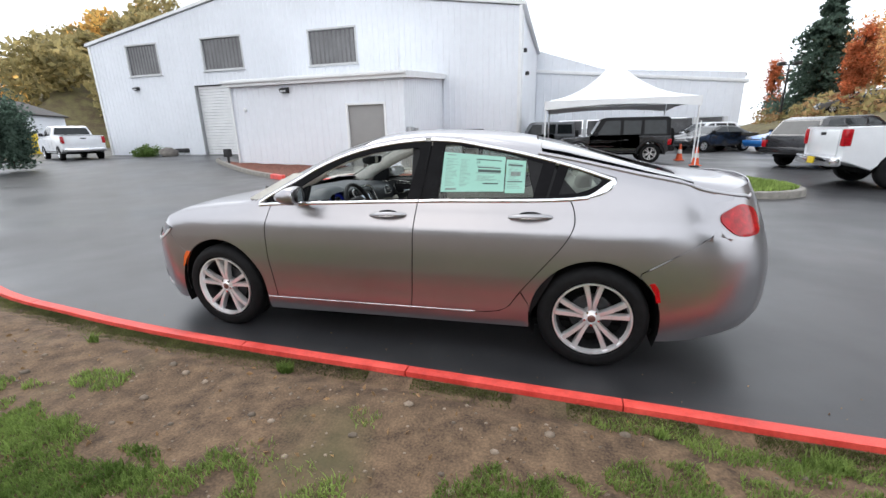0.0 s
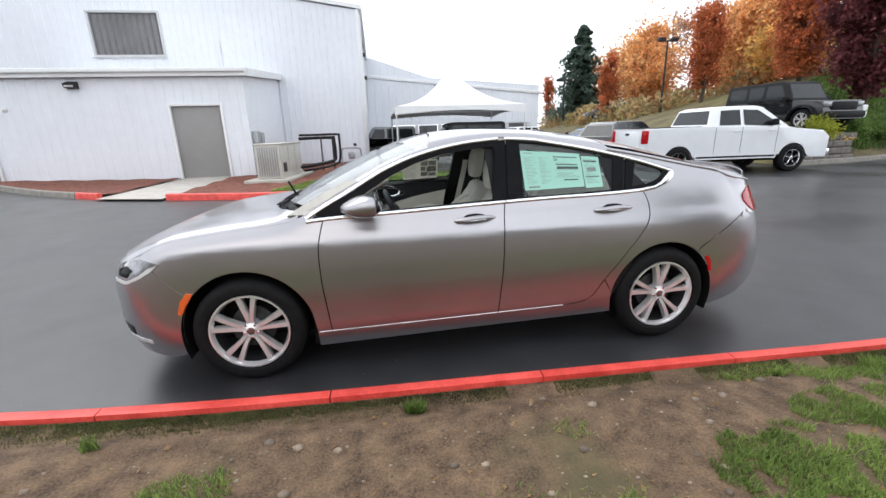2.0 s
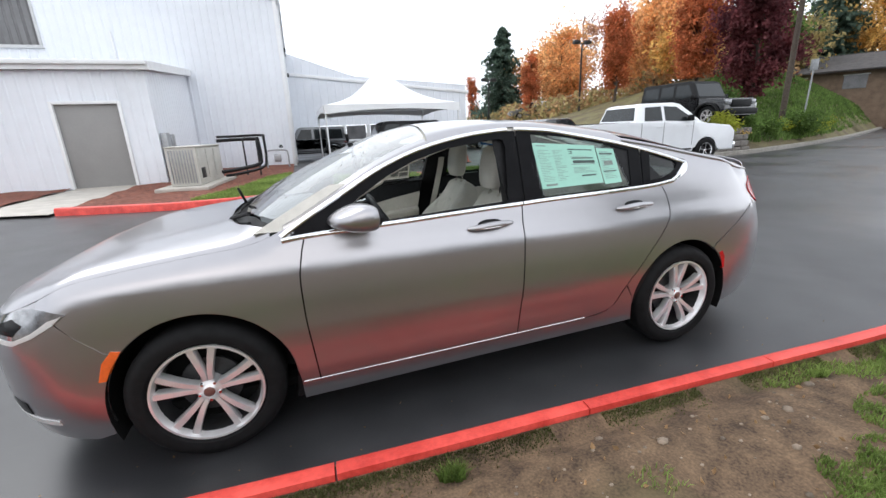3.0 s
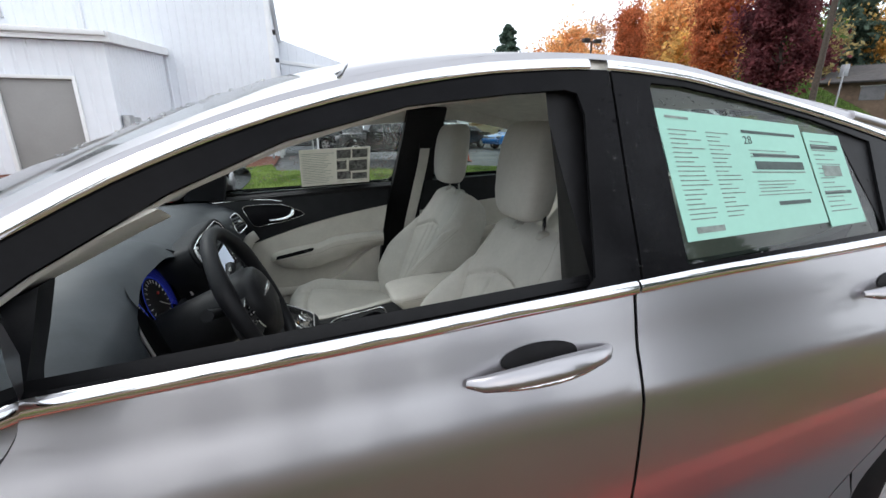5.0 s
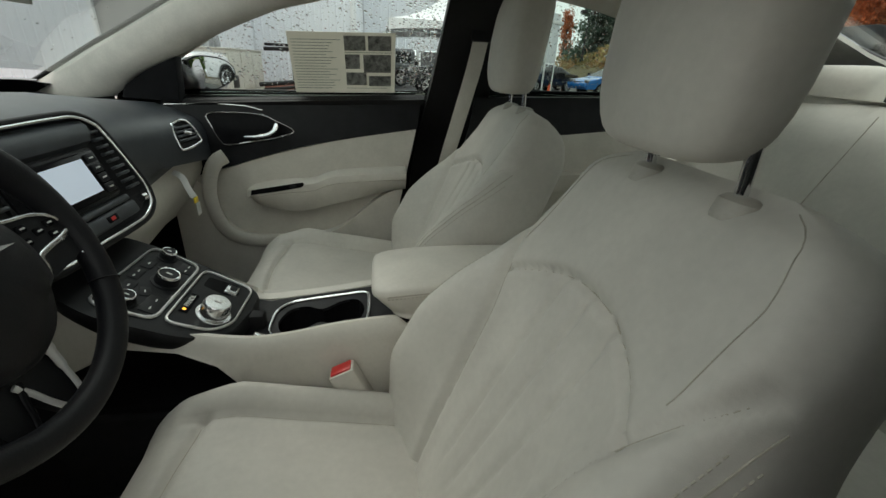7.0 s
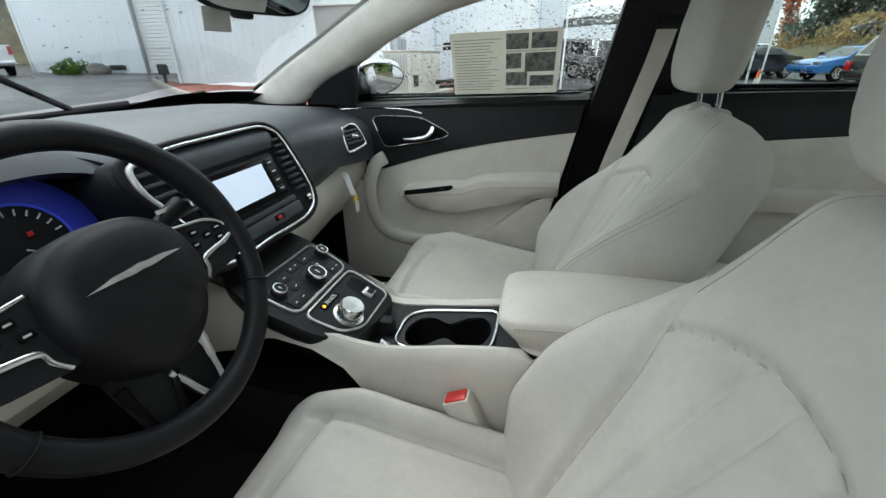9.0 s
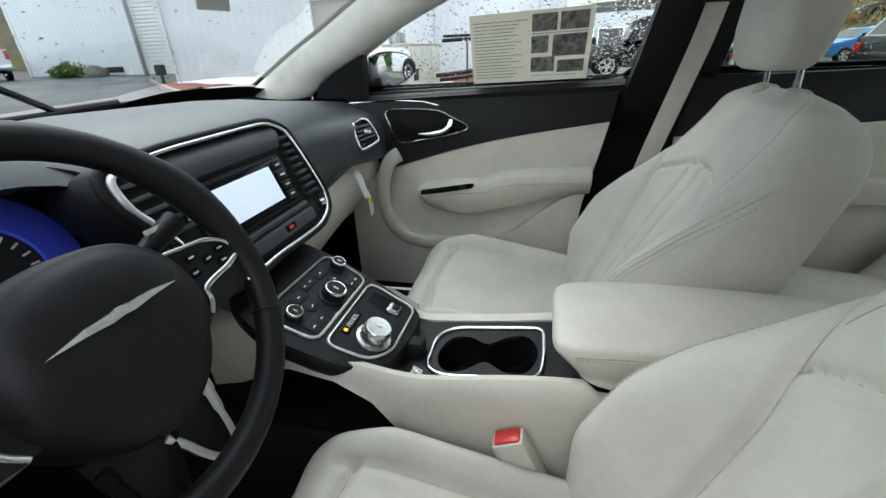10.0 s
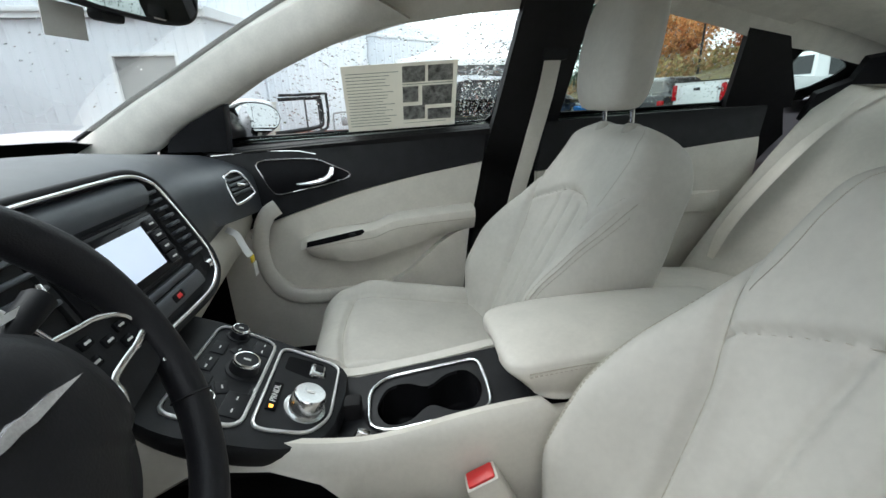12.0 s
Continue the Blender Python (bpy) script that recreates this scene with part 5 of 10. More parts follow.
spots = [(-1.7, -2.5, 0.75, 0.5, 9000), (-1.0, -2.55, 0.5, 0.33, 6500), (-0.3, -2.45, 0.38, 0.26, 4000), (-1.36, -1.90, 0.22, 0.11, 700), (-1.5, -2.27, 0.4, 0.12, 2200), (-0.45, -2.24, 0.34, 0.11, 1300), (1.72, -1.93, 0.36, 0.15, 2000), (1.55, -1.54, 0.36, 0.06, 700), (0.9, -2.10, 0.3, 0.10, 1100), (0.24, -1.86, 0.16, 0.07, 110), (0.1, -2.2, 0.5, 0.12, 260), (2.6, -1.62, 0.5, 0.10, 1100), (0.3, -2.42, 0.35, 0.22, 2600), (0.85, -2.35, 0.4, 0.24, 3600),
         (1.45, -2.28, 0.55, 0.33, 7500), (2.1, -2.1, 0.5, 0.4, 7000), (2.7, -2.2, 0.7, 0.55, 8000), (1.1, -2.12, 0.3, 0.16, 1800), (2.0, -1.68, 0.35, 0.12, 1300), (3.2, -1.75, 0.6, 0.2, 2400), (-2.6, -2.6, 0.9, 0.6, 7000), (-0.55, -2.62, 0.4, 0.25, 4500), (0.0, -3.0, 2.0, 0.4, 9000), (3.0, -3.0, 1.6, 0.6, 9000), (-3.0, -3.3, 1.8, 0.5, 8000)]
P = np.concatenate([patch(*sp, 300 + i) for i, sp in enumerate(spots)])
blades("verge_grass", P, LEAF["grass"], "short trodden green grass in patches on the dirt", (0.012, 0.038), 0.0030, 51, 1.2)
tuft = np.concatenate([patch(cx, cy, r, r * 0.6, n, 340 + i) for i, (cx, cy, r, n) in enumerate(((-0.45, -1.52, 0.075, 420), (-0.43, -1.50, 0.05, 300), (1.62, -1.58, 0.07, 200), (2.3, -1.6, 0.10, 300), (-1.9, -1.55, 0.06, 150)))])
blades("grass_tuft", tuft, LEAF["grass"], "green grass tufts beside the red kerb", (0.03, 0.075), 0.0035, 52, 0.9)
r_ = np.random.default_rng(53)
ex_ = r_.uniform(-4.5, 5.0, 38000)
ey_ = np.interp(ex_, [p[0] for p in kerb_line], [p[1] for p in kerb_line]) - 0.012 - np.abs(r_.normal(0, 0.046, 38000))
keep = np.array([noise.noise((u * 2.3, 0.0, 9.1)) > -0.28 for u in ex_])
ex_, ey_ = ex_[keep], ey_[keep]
# extra blades, added to darken the ground along the kerb round x = -1.9
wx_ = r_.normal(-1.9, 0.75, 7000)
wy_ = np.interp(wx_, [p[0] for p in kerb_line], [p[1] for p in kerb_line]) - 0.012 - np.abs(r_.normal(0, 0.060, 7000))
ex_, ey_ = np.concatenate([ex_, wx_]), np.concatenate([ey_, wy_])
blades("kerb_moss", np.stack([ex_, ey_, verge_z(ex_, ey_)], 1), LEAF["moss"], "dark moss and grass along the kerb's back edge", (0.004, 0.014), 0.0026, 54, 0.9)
q_ = scatter([(-4.5, -1.6), (4.5, -1.6), (4.5, -3.4), (-4.5, -3.4)], 1500, verge_z, 55)
big_ = ((0.25, -1.55), (-0.80, -1.74), (-0.98, -1.70), (-1.11, -1.66), (1.49, -1.63), (0.92, -1.92), (-0.99, -1.96), (-1.90, -1.96), (0.45, -1.70), (-0.30, -1.95), (0.27, -1.97), (1.15, -1.74))
V, F = [], []
for k_, p in enumerate([(x, y, float(verge_z(x, y))) for x, y in big_] + list(q_)):
    yk = float(np.interp(p[0], [k[0] for k in kerb_line], [k[1] for k in kerb_line]))
    if p[1] > yk - 0.03:
        continue
    s0 = r_.uniform(0.014, 0.024) if k_ < len(big_) else r_.uniform(0.003, 0.008) * (1 if r_.random() < 0.93 else 2.0)
    b, a0 = len(V), r_.uniform(0, 6.28)
    for kz, kr in ((-0.3, 0.9), (0.25, 1.0), (0.62, 0.6)):
        for j in range(6):
            t_ = a0 + j * math.pi / 3
            g_ = s0 * kr * r_.uniform(0.85, 1.15)
            V.append((p[0] + math.cos(t_) * g_ * 1.25, p[1] + math.sin(t_) * g_, p[2] + kz * s0))
    V.append((p[0], p[1], p[2] + 0.75 * s0))
    for k_ in (0, 6):
        for j in range(6):
            F.append((b + k_ + j, b + k_ + (j + 1) % 6, b + k_ + 6 + (j + 1) % 6, b + k_ + 6 + j))
    F += [(b + 12 + j, b + 12 + (j + 1) % 6, b + 18) for j in range(6)]
tagged(link_mesh("pebbles", V, F, M["pebble"], None, auto=0), "small grey and tan stones on the dirt", "stones", kind="stuff")
q_ = scatter([(-4.5, -1.5), (4.5, -1.5), (4.5, -3.4), (-4.5, -3.4)], 520, lambda x, y: verge_z(x, y) + 0.008, 57)
ob = leaf_cloud("fallen_leaves", q_, 0.016, LEAF["litter"], None, 58)
tagged(ob, "small tan and orange fallen leaves on the verge", "leaves", kind="stuff")
q_ = scatter([(-3.0, -1.25), (3.5, -1.3), (3.5, -0.9), (-3.0, -0.8)], 60, lambda x, y: 0.004 + 0 * x, 59)
ob = leaf_cloud("road_litter", q_ * (1, 1, 1), 0.008, LEAF["litter"], None, 60)
tagged(ob, "bits of leaf litter on the wet asphalt by the kerb", "leaves", kind="stuff")


# ---------- the silver sedan: nose to -x, driver's side to -y ----------
sedan = thing("sedan", pose(0, 0, 0), "silver-grey four-door sedan, rain-wet, parked beside the red kerb, driver's window down", "car")

# plan outline of the left half, nose to tail
_plan = spline([(-2.32, 0), (-2.315, 0.2), (-2.29, 0.4), (-2.23, 0.58), (-2.14, 0.72), (-2.0, 0.82), (-1.8, 0.88), (-1.371, 0.915), (-0.9, 0.925), (0, 0.93),
                (0.9, 0.928), (1.371, 0.92), (1.7, 0.905), (1.95, 0.872), (2.12, 0.82), (2.25, 0.738), (2.36, 0.61), (2.45, 0.43), (2.50, 0.2), (2.515, 0)], 10)
_plan = np.array([tuple(p) for p in _plan])
_S = np.concatenate([[0], np.cumsum(np.linalg.norm(np.diff(_plan, axis=0), axis=1))])
_tan = np.gradient(_plan, _S, axis=0)
_tan /= np.linalg.norm(_tan, axis=1)[:, None]
S_END = _S[-1]
inset = curve_fn([(0.1, 0.09), (0.15, 0.06), (0.2, 0.036), (0.27, 0.020), (0.285, 0.022), (0.34, 0.020), (0.42, 0.017), (0.5, 0.009), (0.6, 0.0), (0.7, 0.001), (0.8, 0.006),
                  (0.865, 0.013), (0.90, 0.028), (0.95, 0.052), (1.0, 0.070), (1.055, 0.093), (1.2, 0.167), (1.426, 0.283), (1.5, 0.322)])
nose_back = curve_fn([(0.1, 0.12), (0.2, 0.065), (0.28, 0.028), (0.36, 0.006), (0.44, 0.0), (0.60, 0.0), (0.7, 0.022), (0.78, 0.070), (0.9, 0.17), (1.0, 0.3)])
tail_back = curve_fn([(0.1, 0.22), (0.22, 0.11), (0.29, 0.05), (0.36, 0.012), (0.45, 0.0), (0.58, 0.0), (0.70, 0.014), (0.80, 0.040), (0.84, 0.052), (0.94, 0.088), (1.03, 0.125), (1.13, 0.175), (1.25, 0.24)])
inset_plain = curve_fn([(0.1, 0.05), (0.2, 0.028), (0.3, 0.010), (0.42, 0.002), (0.55, 0.0), (0.7, 0.003), (0.8, 0.010), (0.865, 0.019)])


def sx(x):
    """Arc length along the plan outline at x."""
    return np.interp(x, _plan[:, 0], _S)


def soft_step(a, b, x):
    t = np.clip((x - a) / (b - a), 0, 1)
    return t * t * (3 - 2 * t)


def side_lift(s, z):
    """Body side, by arc length and height; left side."""
    s, z = np.asarray(s, float), np.asarray(z, float)
    x, y = np.interp(s, _S, _plan[:, 0]), np.interp(s, _S, _plan[:, 1])
    tx, ty = np.interp(s, _S, _tan[:, 0]), np.interp(s, _S, _tan[:, 1])
    ends = soft_step(1.55, 1.85, x) + soft_step(-1.6, -1.85, x)
    prof = inset(z) * (1 - ends) + np.where(z > 0.86, inset(z), inset_plain(z)) * ends
    i = prof * soft_step(-2.31, -1.75, x) * soft_step(2.5, 2.0, x) + 0.0
    xo, yo = x + ty * i, y - tx * i
    xo = xo + nose_back(z) * soft_step(-1.75, -2.15, x) - tail_back(z) * soft_step(1.75, 2.25, x)
    return xo, -np.maximum(yo, 0), z


def side_y(x, z):
    return float(side_lift(sx(x), z)[1])


rail_z = curve_fn([(-2.30, 0.70), (-2.15, 0.775), (-2.0, 0.845), (-1.75, 0.91), (-1.371, 0.958), (-1.1, 0.985), (-0.97, 1.03), (-0.677, 1.19), (-0.492, 1.285), (-0.303, 1.357), (-0.112, 1.404),
                   (0.081, 1.433), (0.275, 1.445), (0.468, 1.436), (0.658, 1.402), (0.85, 1.367), (1.04, 1.332), (1.229, 1.296), (1.45, 1.248), (1.65, 1.206), (1.85, 1.171), (2.05, 1.14), (2.2, 1.112), (2.4, 1.07)])
ridge_z = curve_fn([(-2.32, 0.735), (-2.25, 0.772), (-2.15, 0.82), (-2.0, 0.885), (-1.75, 0.956), (-1.5, 0.990), (-1.3, 1.012), (-1.19, 1.030), (-1.1, 1.092), (-1.0, 1.152), (-0.75, 1.273), (-0.5, 1.375), (-0.3, 1.44),
                    (-0.1, 1.478), (0.15, 1.492), (0.5, 1.482), (0.8, 1.452), (1.1, 1.395), (1.4, 1.310), (1.65, 1.236), (1.85, 1.186), (2.1, 1.156), (2.3, 1.138), (2.42, 1.105)])
crown = curve_fn([(-2.3, 4.0), (-1.2, 3.6), (-0.9, 2.6), (-0.3, 2.3), (0.6, 2.6), (1.0, 3.4), (1.3, 5.0), (1.8, 6.5), (2.1, 5.5), (2.4, 4.5)])


def rail_pt(x):
    """Where side and top surfaces meet, by the outline's x."""
    z = rail_z(x)
    return side_lift(sx(x), z)


_rx = np.linspace(-2.28, 2.40, 240)
_rp = np.stack(rail_pt(_rx), 1)
_o = np.argsort(_rp[:, 0])
_rp = _rp[_o]


def rail_at(x):
    return -np.interp(x, _rp[:, 0], _rp[:, 1]), np.interp(x, _rp[:, 0], _rp[:, 2])


def top_lift(x, y):
    """Hood, glass, roof and boot lid: height over the plan."""
    x, y = np.asarray(x, float), np.asarray(y, float)
    yr, zr = rail_at(x)
    f = np.clip(np.abs(y) / np.maximum(yr, 0.05), 0, 1.08) ** crown(x)
    t = ridge_z(x)
    return x, y, t - (t - zr) * f


def shoulder(P):
    """Rounds the shading where side and top panels meet: weight and shared direction by place."""
    yr, zr = rail_at(P[:, 0])
    dz = np.clip(1 - (zr - P[:, 2]) / 0.10, 0, 1)
    dy = np.clip(1 - (yr - np.abs(P[:, 1])) / 0.15, 0, 1)
    w = np.minimum(dz, 1) * np.minimum(dy, 1)
    w = w * w * (3 - 2 * w)
    g = (rail_at(P[:, 0] + 0.02)[0] - rail_at(P[:, 0] - 0.02)[0]) / 0.04
    k = 0.68 / np.sqrt(1 + g * g)
    T = np.stack([-g * k, np.sign(P[:, 1]) * k, 0 * yr + 0.73], 1)
    return w, T


def strip(poly):
    """Side outline given by x, turned to arc length."""
    return [(float(sx(x)), z) for x, z in poly]


def arc(cx, cz, r, a0, a1, n=24):
    return [(cx + r * math.cos(radians(a0 + (a1 - a0) * i / n)), cz + r * math.sin(radians(a0 + (a1 - a0) * i / n))) for i in range(n + 1)]


FA, RA, WZ = -1.371, 1.371, 0.334
belt = curve_fn([(-1.0, 0.990), (-0.91, 0.999), (-0.679, 1.010), (-0.317, 1.023), (0.051, 1.037), (0.237, 1.043), (0.426, 1.050), (0.615, 1.054), (0.806, 1.057), (1.0, 1.062), (1.195, 1.071), (1.30, 1.083)])
dlo_top = curve_fn([(-0.985, 0.998), (-0.964, 1.013), (-0.677, 1.17), (-0.492, 1.267), (-0.303, 1.338), (-0.112, 1.385), (0.081, 1.414), (0.275, 1.426), (0.468, 1.415), (0.658, 1.383), (0.85, 1.346), (1.04, 1.303), (1.229, 1.252), (1.377, 1.205), (1.452, 1.180)])
hock = spline([(1.30, 1.083), (1.36, 1.105), (1.42, 1.143), (1.452, 1.180)], 5)
door_front = curve_fn([(0.27, -0.884), (0.45, -0.9), (0.655, -0.915), (0.80, -0.917), (0.91, -0.9), (1.02, -0.868)])
seam_b = curve_fn([(0.28, 0.188), (0.40, 0.20), (0.62, 0.217), (0.89, 0.228), (1.04, 0.245)])
seam_rear = spline([(0.62, 0.322), (0.72, 0.330), (0.80, 0.345), (0.862, 0.385), (0.921, 0.475), (0.995, 0.573), (1.086, 0.687), (1.175, 0.80), (1.226, 0.893), (1.237, 0.95), (1.225, 1.02), (1.20, 1.068)], 5)
G = 0.0035


def xs(a, b, n):
    return [a + (b - a) * i / (n - 1) for i in range(n)]


def shell(side):
    """The painted panels, glass and trim of one side; side is False for the driver's, True for the other."""
    k = dict(mirror=side)
    # fender
    o = [(-1.885, 0.765), (-1.72, 0.60)] + arc(FA, WZ, 0.390, 137, 6)[0:] + [(-0.972, 0.292)]
    o += [(float(door_front(z)) - G, z) for z in xs(0.292, 1.0, 14)]
    o += [(x, float(rail_z(x))) for x in xs(-0.96, -1.99, 18)] + [(-1.99, 0.80)]
    lifted("front_fender", strip(o), side_lift, M["paint"], sedan, step=0.035, thick=0.004, soften=shoulder, **k)
    # front door skin
    o = [(float(door_front(z)) + G, z) for z in xs(0.292, float(belt(-0.86)) - 0.012, 14)]
    o += [(x, float(belt(x)) - 0.012) for x in xs(-0.85, 0.24, 14)] + [(float(seam_b(z)) - G, z) for z in xs(1.02, 0.312, 10)]
    fd = lifted("front_door", strip(o), side_lift, M["paint"], sedan, "silver front door with its window down" if not side else "silver front door, window shut", step=0.035, thick=0.004, **k)
    # rear door skin
    o = [(float(seam_b(z)) + G, z) for z in xs(0.312, 1.02, 10)] + [(x, float(belt(x)) - 0.012) for x in xs(0.252, 1.19, 12)]
    o += [(p[0] - G, p[1]) for p in seam_rear[::-1]][1:]
    rd = lifted("rear_door", strip(o), side_lift, M["paint"], sedan, step=0.035, thick=0.004, **k)
    # quarter panel with the rear pillar
    o = [(p[0] + G, p[1]) for p in seam_rear if p[1] > 0.47] + [(1.31, 1.072)]
    o += [(p[0] + 0.018, p[1] - 0.008) for p in hock[1:]] + [(1.46, 1.192)]
    o += [(x, float(dlo_top(x)) + 0.010) for x in xs(1.37, 1.05, 6)] + [(x, float(rail_z(x))) for x in xs(1.05, 2.28, 20)]
    o += [(2.28, 1.062), (2.12, 1.045), (2.02, 0.965), (2.03, 0.885), (1.82, 0.775), (1.622, 0.655)] + arc(RA, WZ, 0.383, 50, 177, 24) + [(0.985, 0.40), (0.935, 0.487)]
    lifted("quarter_panel", strip(o), side_lift, M["paint"], sedan, step=0.035, thick=0.004, soften=shoulder, **k)
    # rail over the windows
    o = [(x, float(dlo_top(x)) + 0.008) for x in xs(-0.975, 1.045, 40)] + [(x, float(rail_z(x))) for x in xs(1.045, -0.955, 40)]
    lifted("roof_rail", strip(o), side_lift, M["paint"], sedan, step=0.03, thick=0.004, soften=shoulder, **k)
    # sill
    o = [(-0.972, 0.285)] + [(x, 0.285 + 0.032 * (x + 0.95) / 1.55) for x in xs(-0.95, 0.62, 10)] + [(0.72, 0.323), (0.80, 0.338), (0.862, 0.378), (0.93, 0.478), (0.983, 0.395), (0.988, 0.245), (0.6, 0.236), (0.0, 0.222), (-0.968, 0.190)]
    lifted("sill_panel", strip(o), side_lift, M["paint"], sedan, step=0.04, thick=0.004, **k)
    # dark backing seen through the gaps
    o = [(-1.0, 0.20), (0.95, 0.24), (1.30, 0.95), (1.24, 1.05), (-0.93, 0.975)]
    V = lifted("gap_backing", strip(o), lambda s, z: (side_lift(s, z)[0], side_lift(s, z)[1] + 0.012, z), M["seal"], sedan, step=0.06, **k)
    # black window frames
    openf = [(-0.665, 1.020), (-0.224, 1.032), (0.150, 1.046), (0.170, 1.062), (0.222, 1.33), (0.215, 1.368), (0.19, 1.374), (0.077, 1.365), (-0.115, 1.342), (-0.306, 1.291), (-0.457, 1.226), (-0.605, 1.142), (-0.71, 1.068), (-0.71, 1.030)]
    o = [(x, float(belt(x)) + 0.002) for x in xs(-0.93, 0.262, 24)] + [(0.300, 1.412)] + [(x, float(dlo_top(x)) - 0.012) for x in xs(0.295, -0.935, 36)]
    lifted("window_frame", strip(o), side_lift, M["gloss_black"], fd, "gloss black window frame", step=0.03, holes=[strip(openf)], thick=0.006, **k)
    openr = [(0.375, 1.062), (0.70, 1.068), (0.985, 1.076), (1.035, 1.272), (0.85, 1.322), (0.655, 1.360), (0.480, 1.388), (0.40, 1.393), (0.392, 1.385)]
    o = [(x, float(belt(x)) + 0.002) for x in xs(0.268, 1.06, 16)] + [(1.115, 1.278)] + [(x, float(dlo_top(x)) - 0.012) for x in xs(1.10, 0.306, 24)]
    lifted("window_frame", strip(o), side_lift, M["gloss_black"], rd, "gloss black window frame", step=0.03, holes=[strip(openr)], thick=0.006, **k)
    inner = lambda d: (lambda s, z: (side_lift(s, z)[0], side_lift(s, z)[1] + d, z))
    gl = lifted("glass", strip([(0.34, 1.03), (1.02, 1.045), (1.07, 1.28), (0.85, 1.335), (0.655, 1.372), (0.45, 1.402), (0.37, 1.404)]), inner(0.009), M["glass_side"], rd, "tinted rear side glass", step=0.06, **k)
    gl.visible_shadow = False
    if side:
        gl = lifted("glass", strip([(-0.72, 1.0), (0.19, 1.02), (0.245, 1.385), (0.077, 1.378), (-0.115, 1.348), (-0.306, 1.293), (-0.457, 1.225), (-0.605, 1.137), (-0.72, 1.05)]), inner(0.009), M["glass_clear"], fd, "clear side glass with raindrops", step=0.06, **k)
        gl.visible_shadow = False
    # fixed quarter window behind the rear door
    qo = [(1.075, float(belt(1.075)) + 0.002)] + [(x, float(belt(x)) + 0.002) for x in xs(1.12, 1.29, 5)] + [(p[0] - 0.010, p[1] + 0.002) for p in hock] + [(x, float(dlo_top(x)) - 0.012) for x in xs(1.40, 1.13, 8)]
    qh = [(1.135, 1.092), (1.24, 1.102), (1.30, 1.118), (1.36, 1.150), (1.385, 1.176), (1.37, 1.188), (1.26, 1.226), (1.19, 1.246)]
    qw = lifted("quarter_window", strip(qo), side_lift, M["gloss_black"], sedan, "black-framed fixed quarter window", step=0.03, holes=[strip(qh)], thick=0.006, **k)
    gl = lifted("glass", strip([(1.11, 1.08), (1.30, 1.1), (1.40, 1.175), (1.19, 1.262)]), inner(0.009), M["glass_side"], qw, step=0.06, **k)
    gl.visible_shadow = False
    # bright trim round the windows
    sg = 1 if side else -1

    def on(x, z, d=0.004):
        p = side_lift(sx(x), z)
        return (float(p[0]), -sg * (float(p[1]) - d) if side else float(p[1]) - d, float(p[2]))
    path = [on(x, float(dlo_top(x)) - 0.002) for x in xs(-0.975, 1.44, 60)] + [on(p[0] + 0.004, p[1] - 0.002) for p in hock[::-1]]
    tube("roof_trim", path[:31], 0.011, M["chrome"], sedan, "bright chrome window trim", n=8, flat=0.45, up=(0, sg, 0.5))
    tube("roof_trim", path[31:61], 0.011, M["chrome"], sedan, "bright chrome window trim", n=8, flat=0.45, up=(0, sg, 0.5))
    tube("corner_trim", path[60:], [0.011, 0.014, 0.017, 0.019, 0.021, 0.022, 0.022, 0.022, 0.020, 0.018, 0.016, 0.013, 0.012, 0.011, 0.010, 0.010][:len(path) - 60], M["chrome"], sedan, "bright chrome window trim", n=8, flat=0.3, up=(0, sg, 0.5))
    tube("belt_trim", [on(x, float(belt(x)) - 0.005) for x in xs(-0.975, 0.249, 30)], 0.0115, M["chrome"], fd, "bright chrome belt strip", n=8, flat=0.5, up=(0, sg, 0.32))
    tube("belt_trim", [on(x, float(belt(x)) - 0.005) for x in xs(0.254, 1.31, 26)], 0.0115, M["chrome"], rd, "bright chrome belt strip", n=8, flat=0.5, up=(0, sg, 0.32))
    # door handles
    for dr, x0, x1, z0, z1 in ((fd, -0.085, 0.172, 0.944, 0.955), (rd, 0.845, 1.108, 0.957, 0.966)):
        pts, rs = [], []
        for i in range(13):
            t = i / 12
            x, z = x0 + (x1 - x0) * t, z0 + (z1 - z0) * t + 0.010 * math.sin(math.pi * t)
            p = on(x, z, 0.006 + 0.036 * math.sin(math.pi * min(1, max(0, t))) ** 0.6)
            pts.append(p)
            rs.append(0.007 + 0.011 * math.sin(math.pi * t) ** 0.5)
        h = tube("door_handle", pts, rs, M["paint"], dr, "silver pull handle", n=12, flat=0.75)
        tube("handle_edge", [on(x0 + (x1 - x0) * t, z0 + (z1 - z0) * t - 0.002, 0.044 * math.sin(math.pi * t) ** 0.6 + 0.006) for t in xs(0.03, 0.97, 11)], 0.004, M["chrome"], dr, "chrome strip of the handle", n=6)
        # flat black ellipse on the door skin, painted shade of the handle hollow
        cup = [(x0 + (x1 - x0) * (0.5 + 0.27 * math.cos(a)), 0.5 * (z0 + z1) + 0.010 + 0.021 * math.sin(a)) for a in xs(0, 2 * math.pi * 23 / 24, 24)]
        lifted("handle_recess_shade", strip(cup), inner(-0.0018), M["seal"], dr, step=0.03, **k)
    # thin satin tube drawn as the sill's bright line under the doors
    tube("sill_line", [on(x, 0.290 + 0.032 * (x + 0.95) / 1.55, 0.001) for x in xs(-0.965, 0.64, 24)], 0.0035, M["satin"], sedan, n=6)
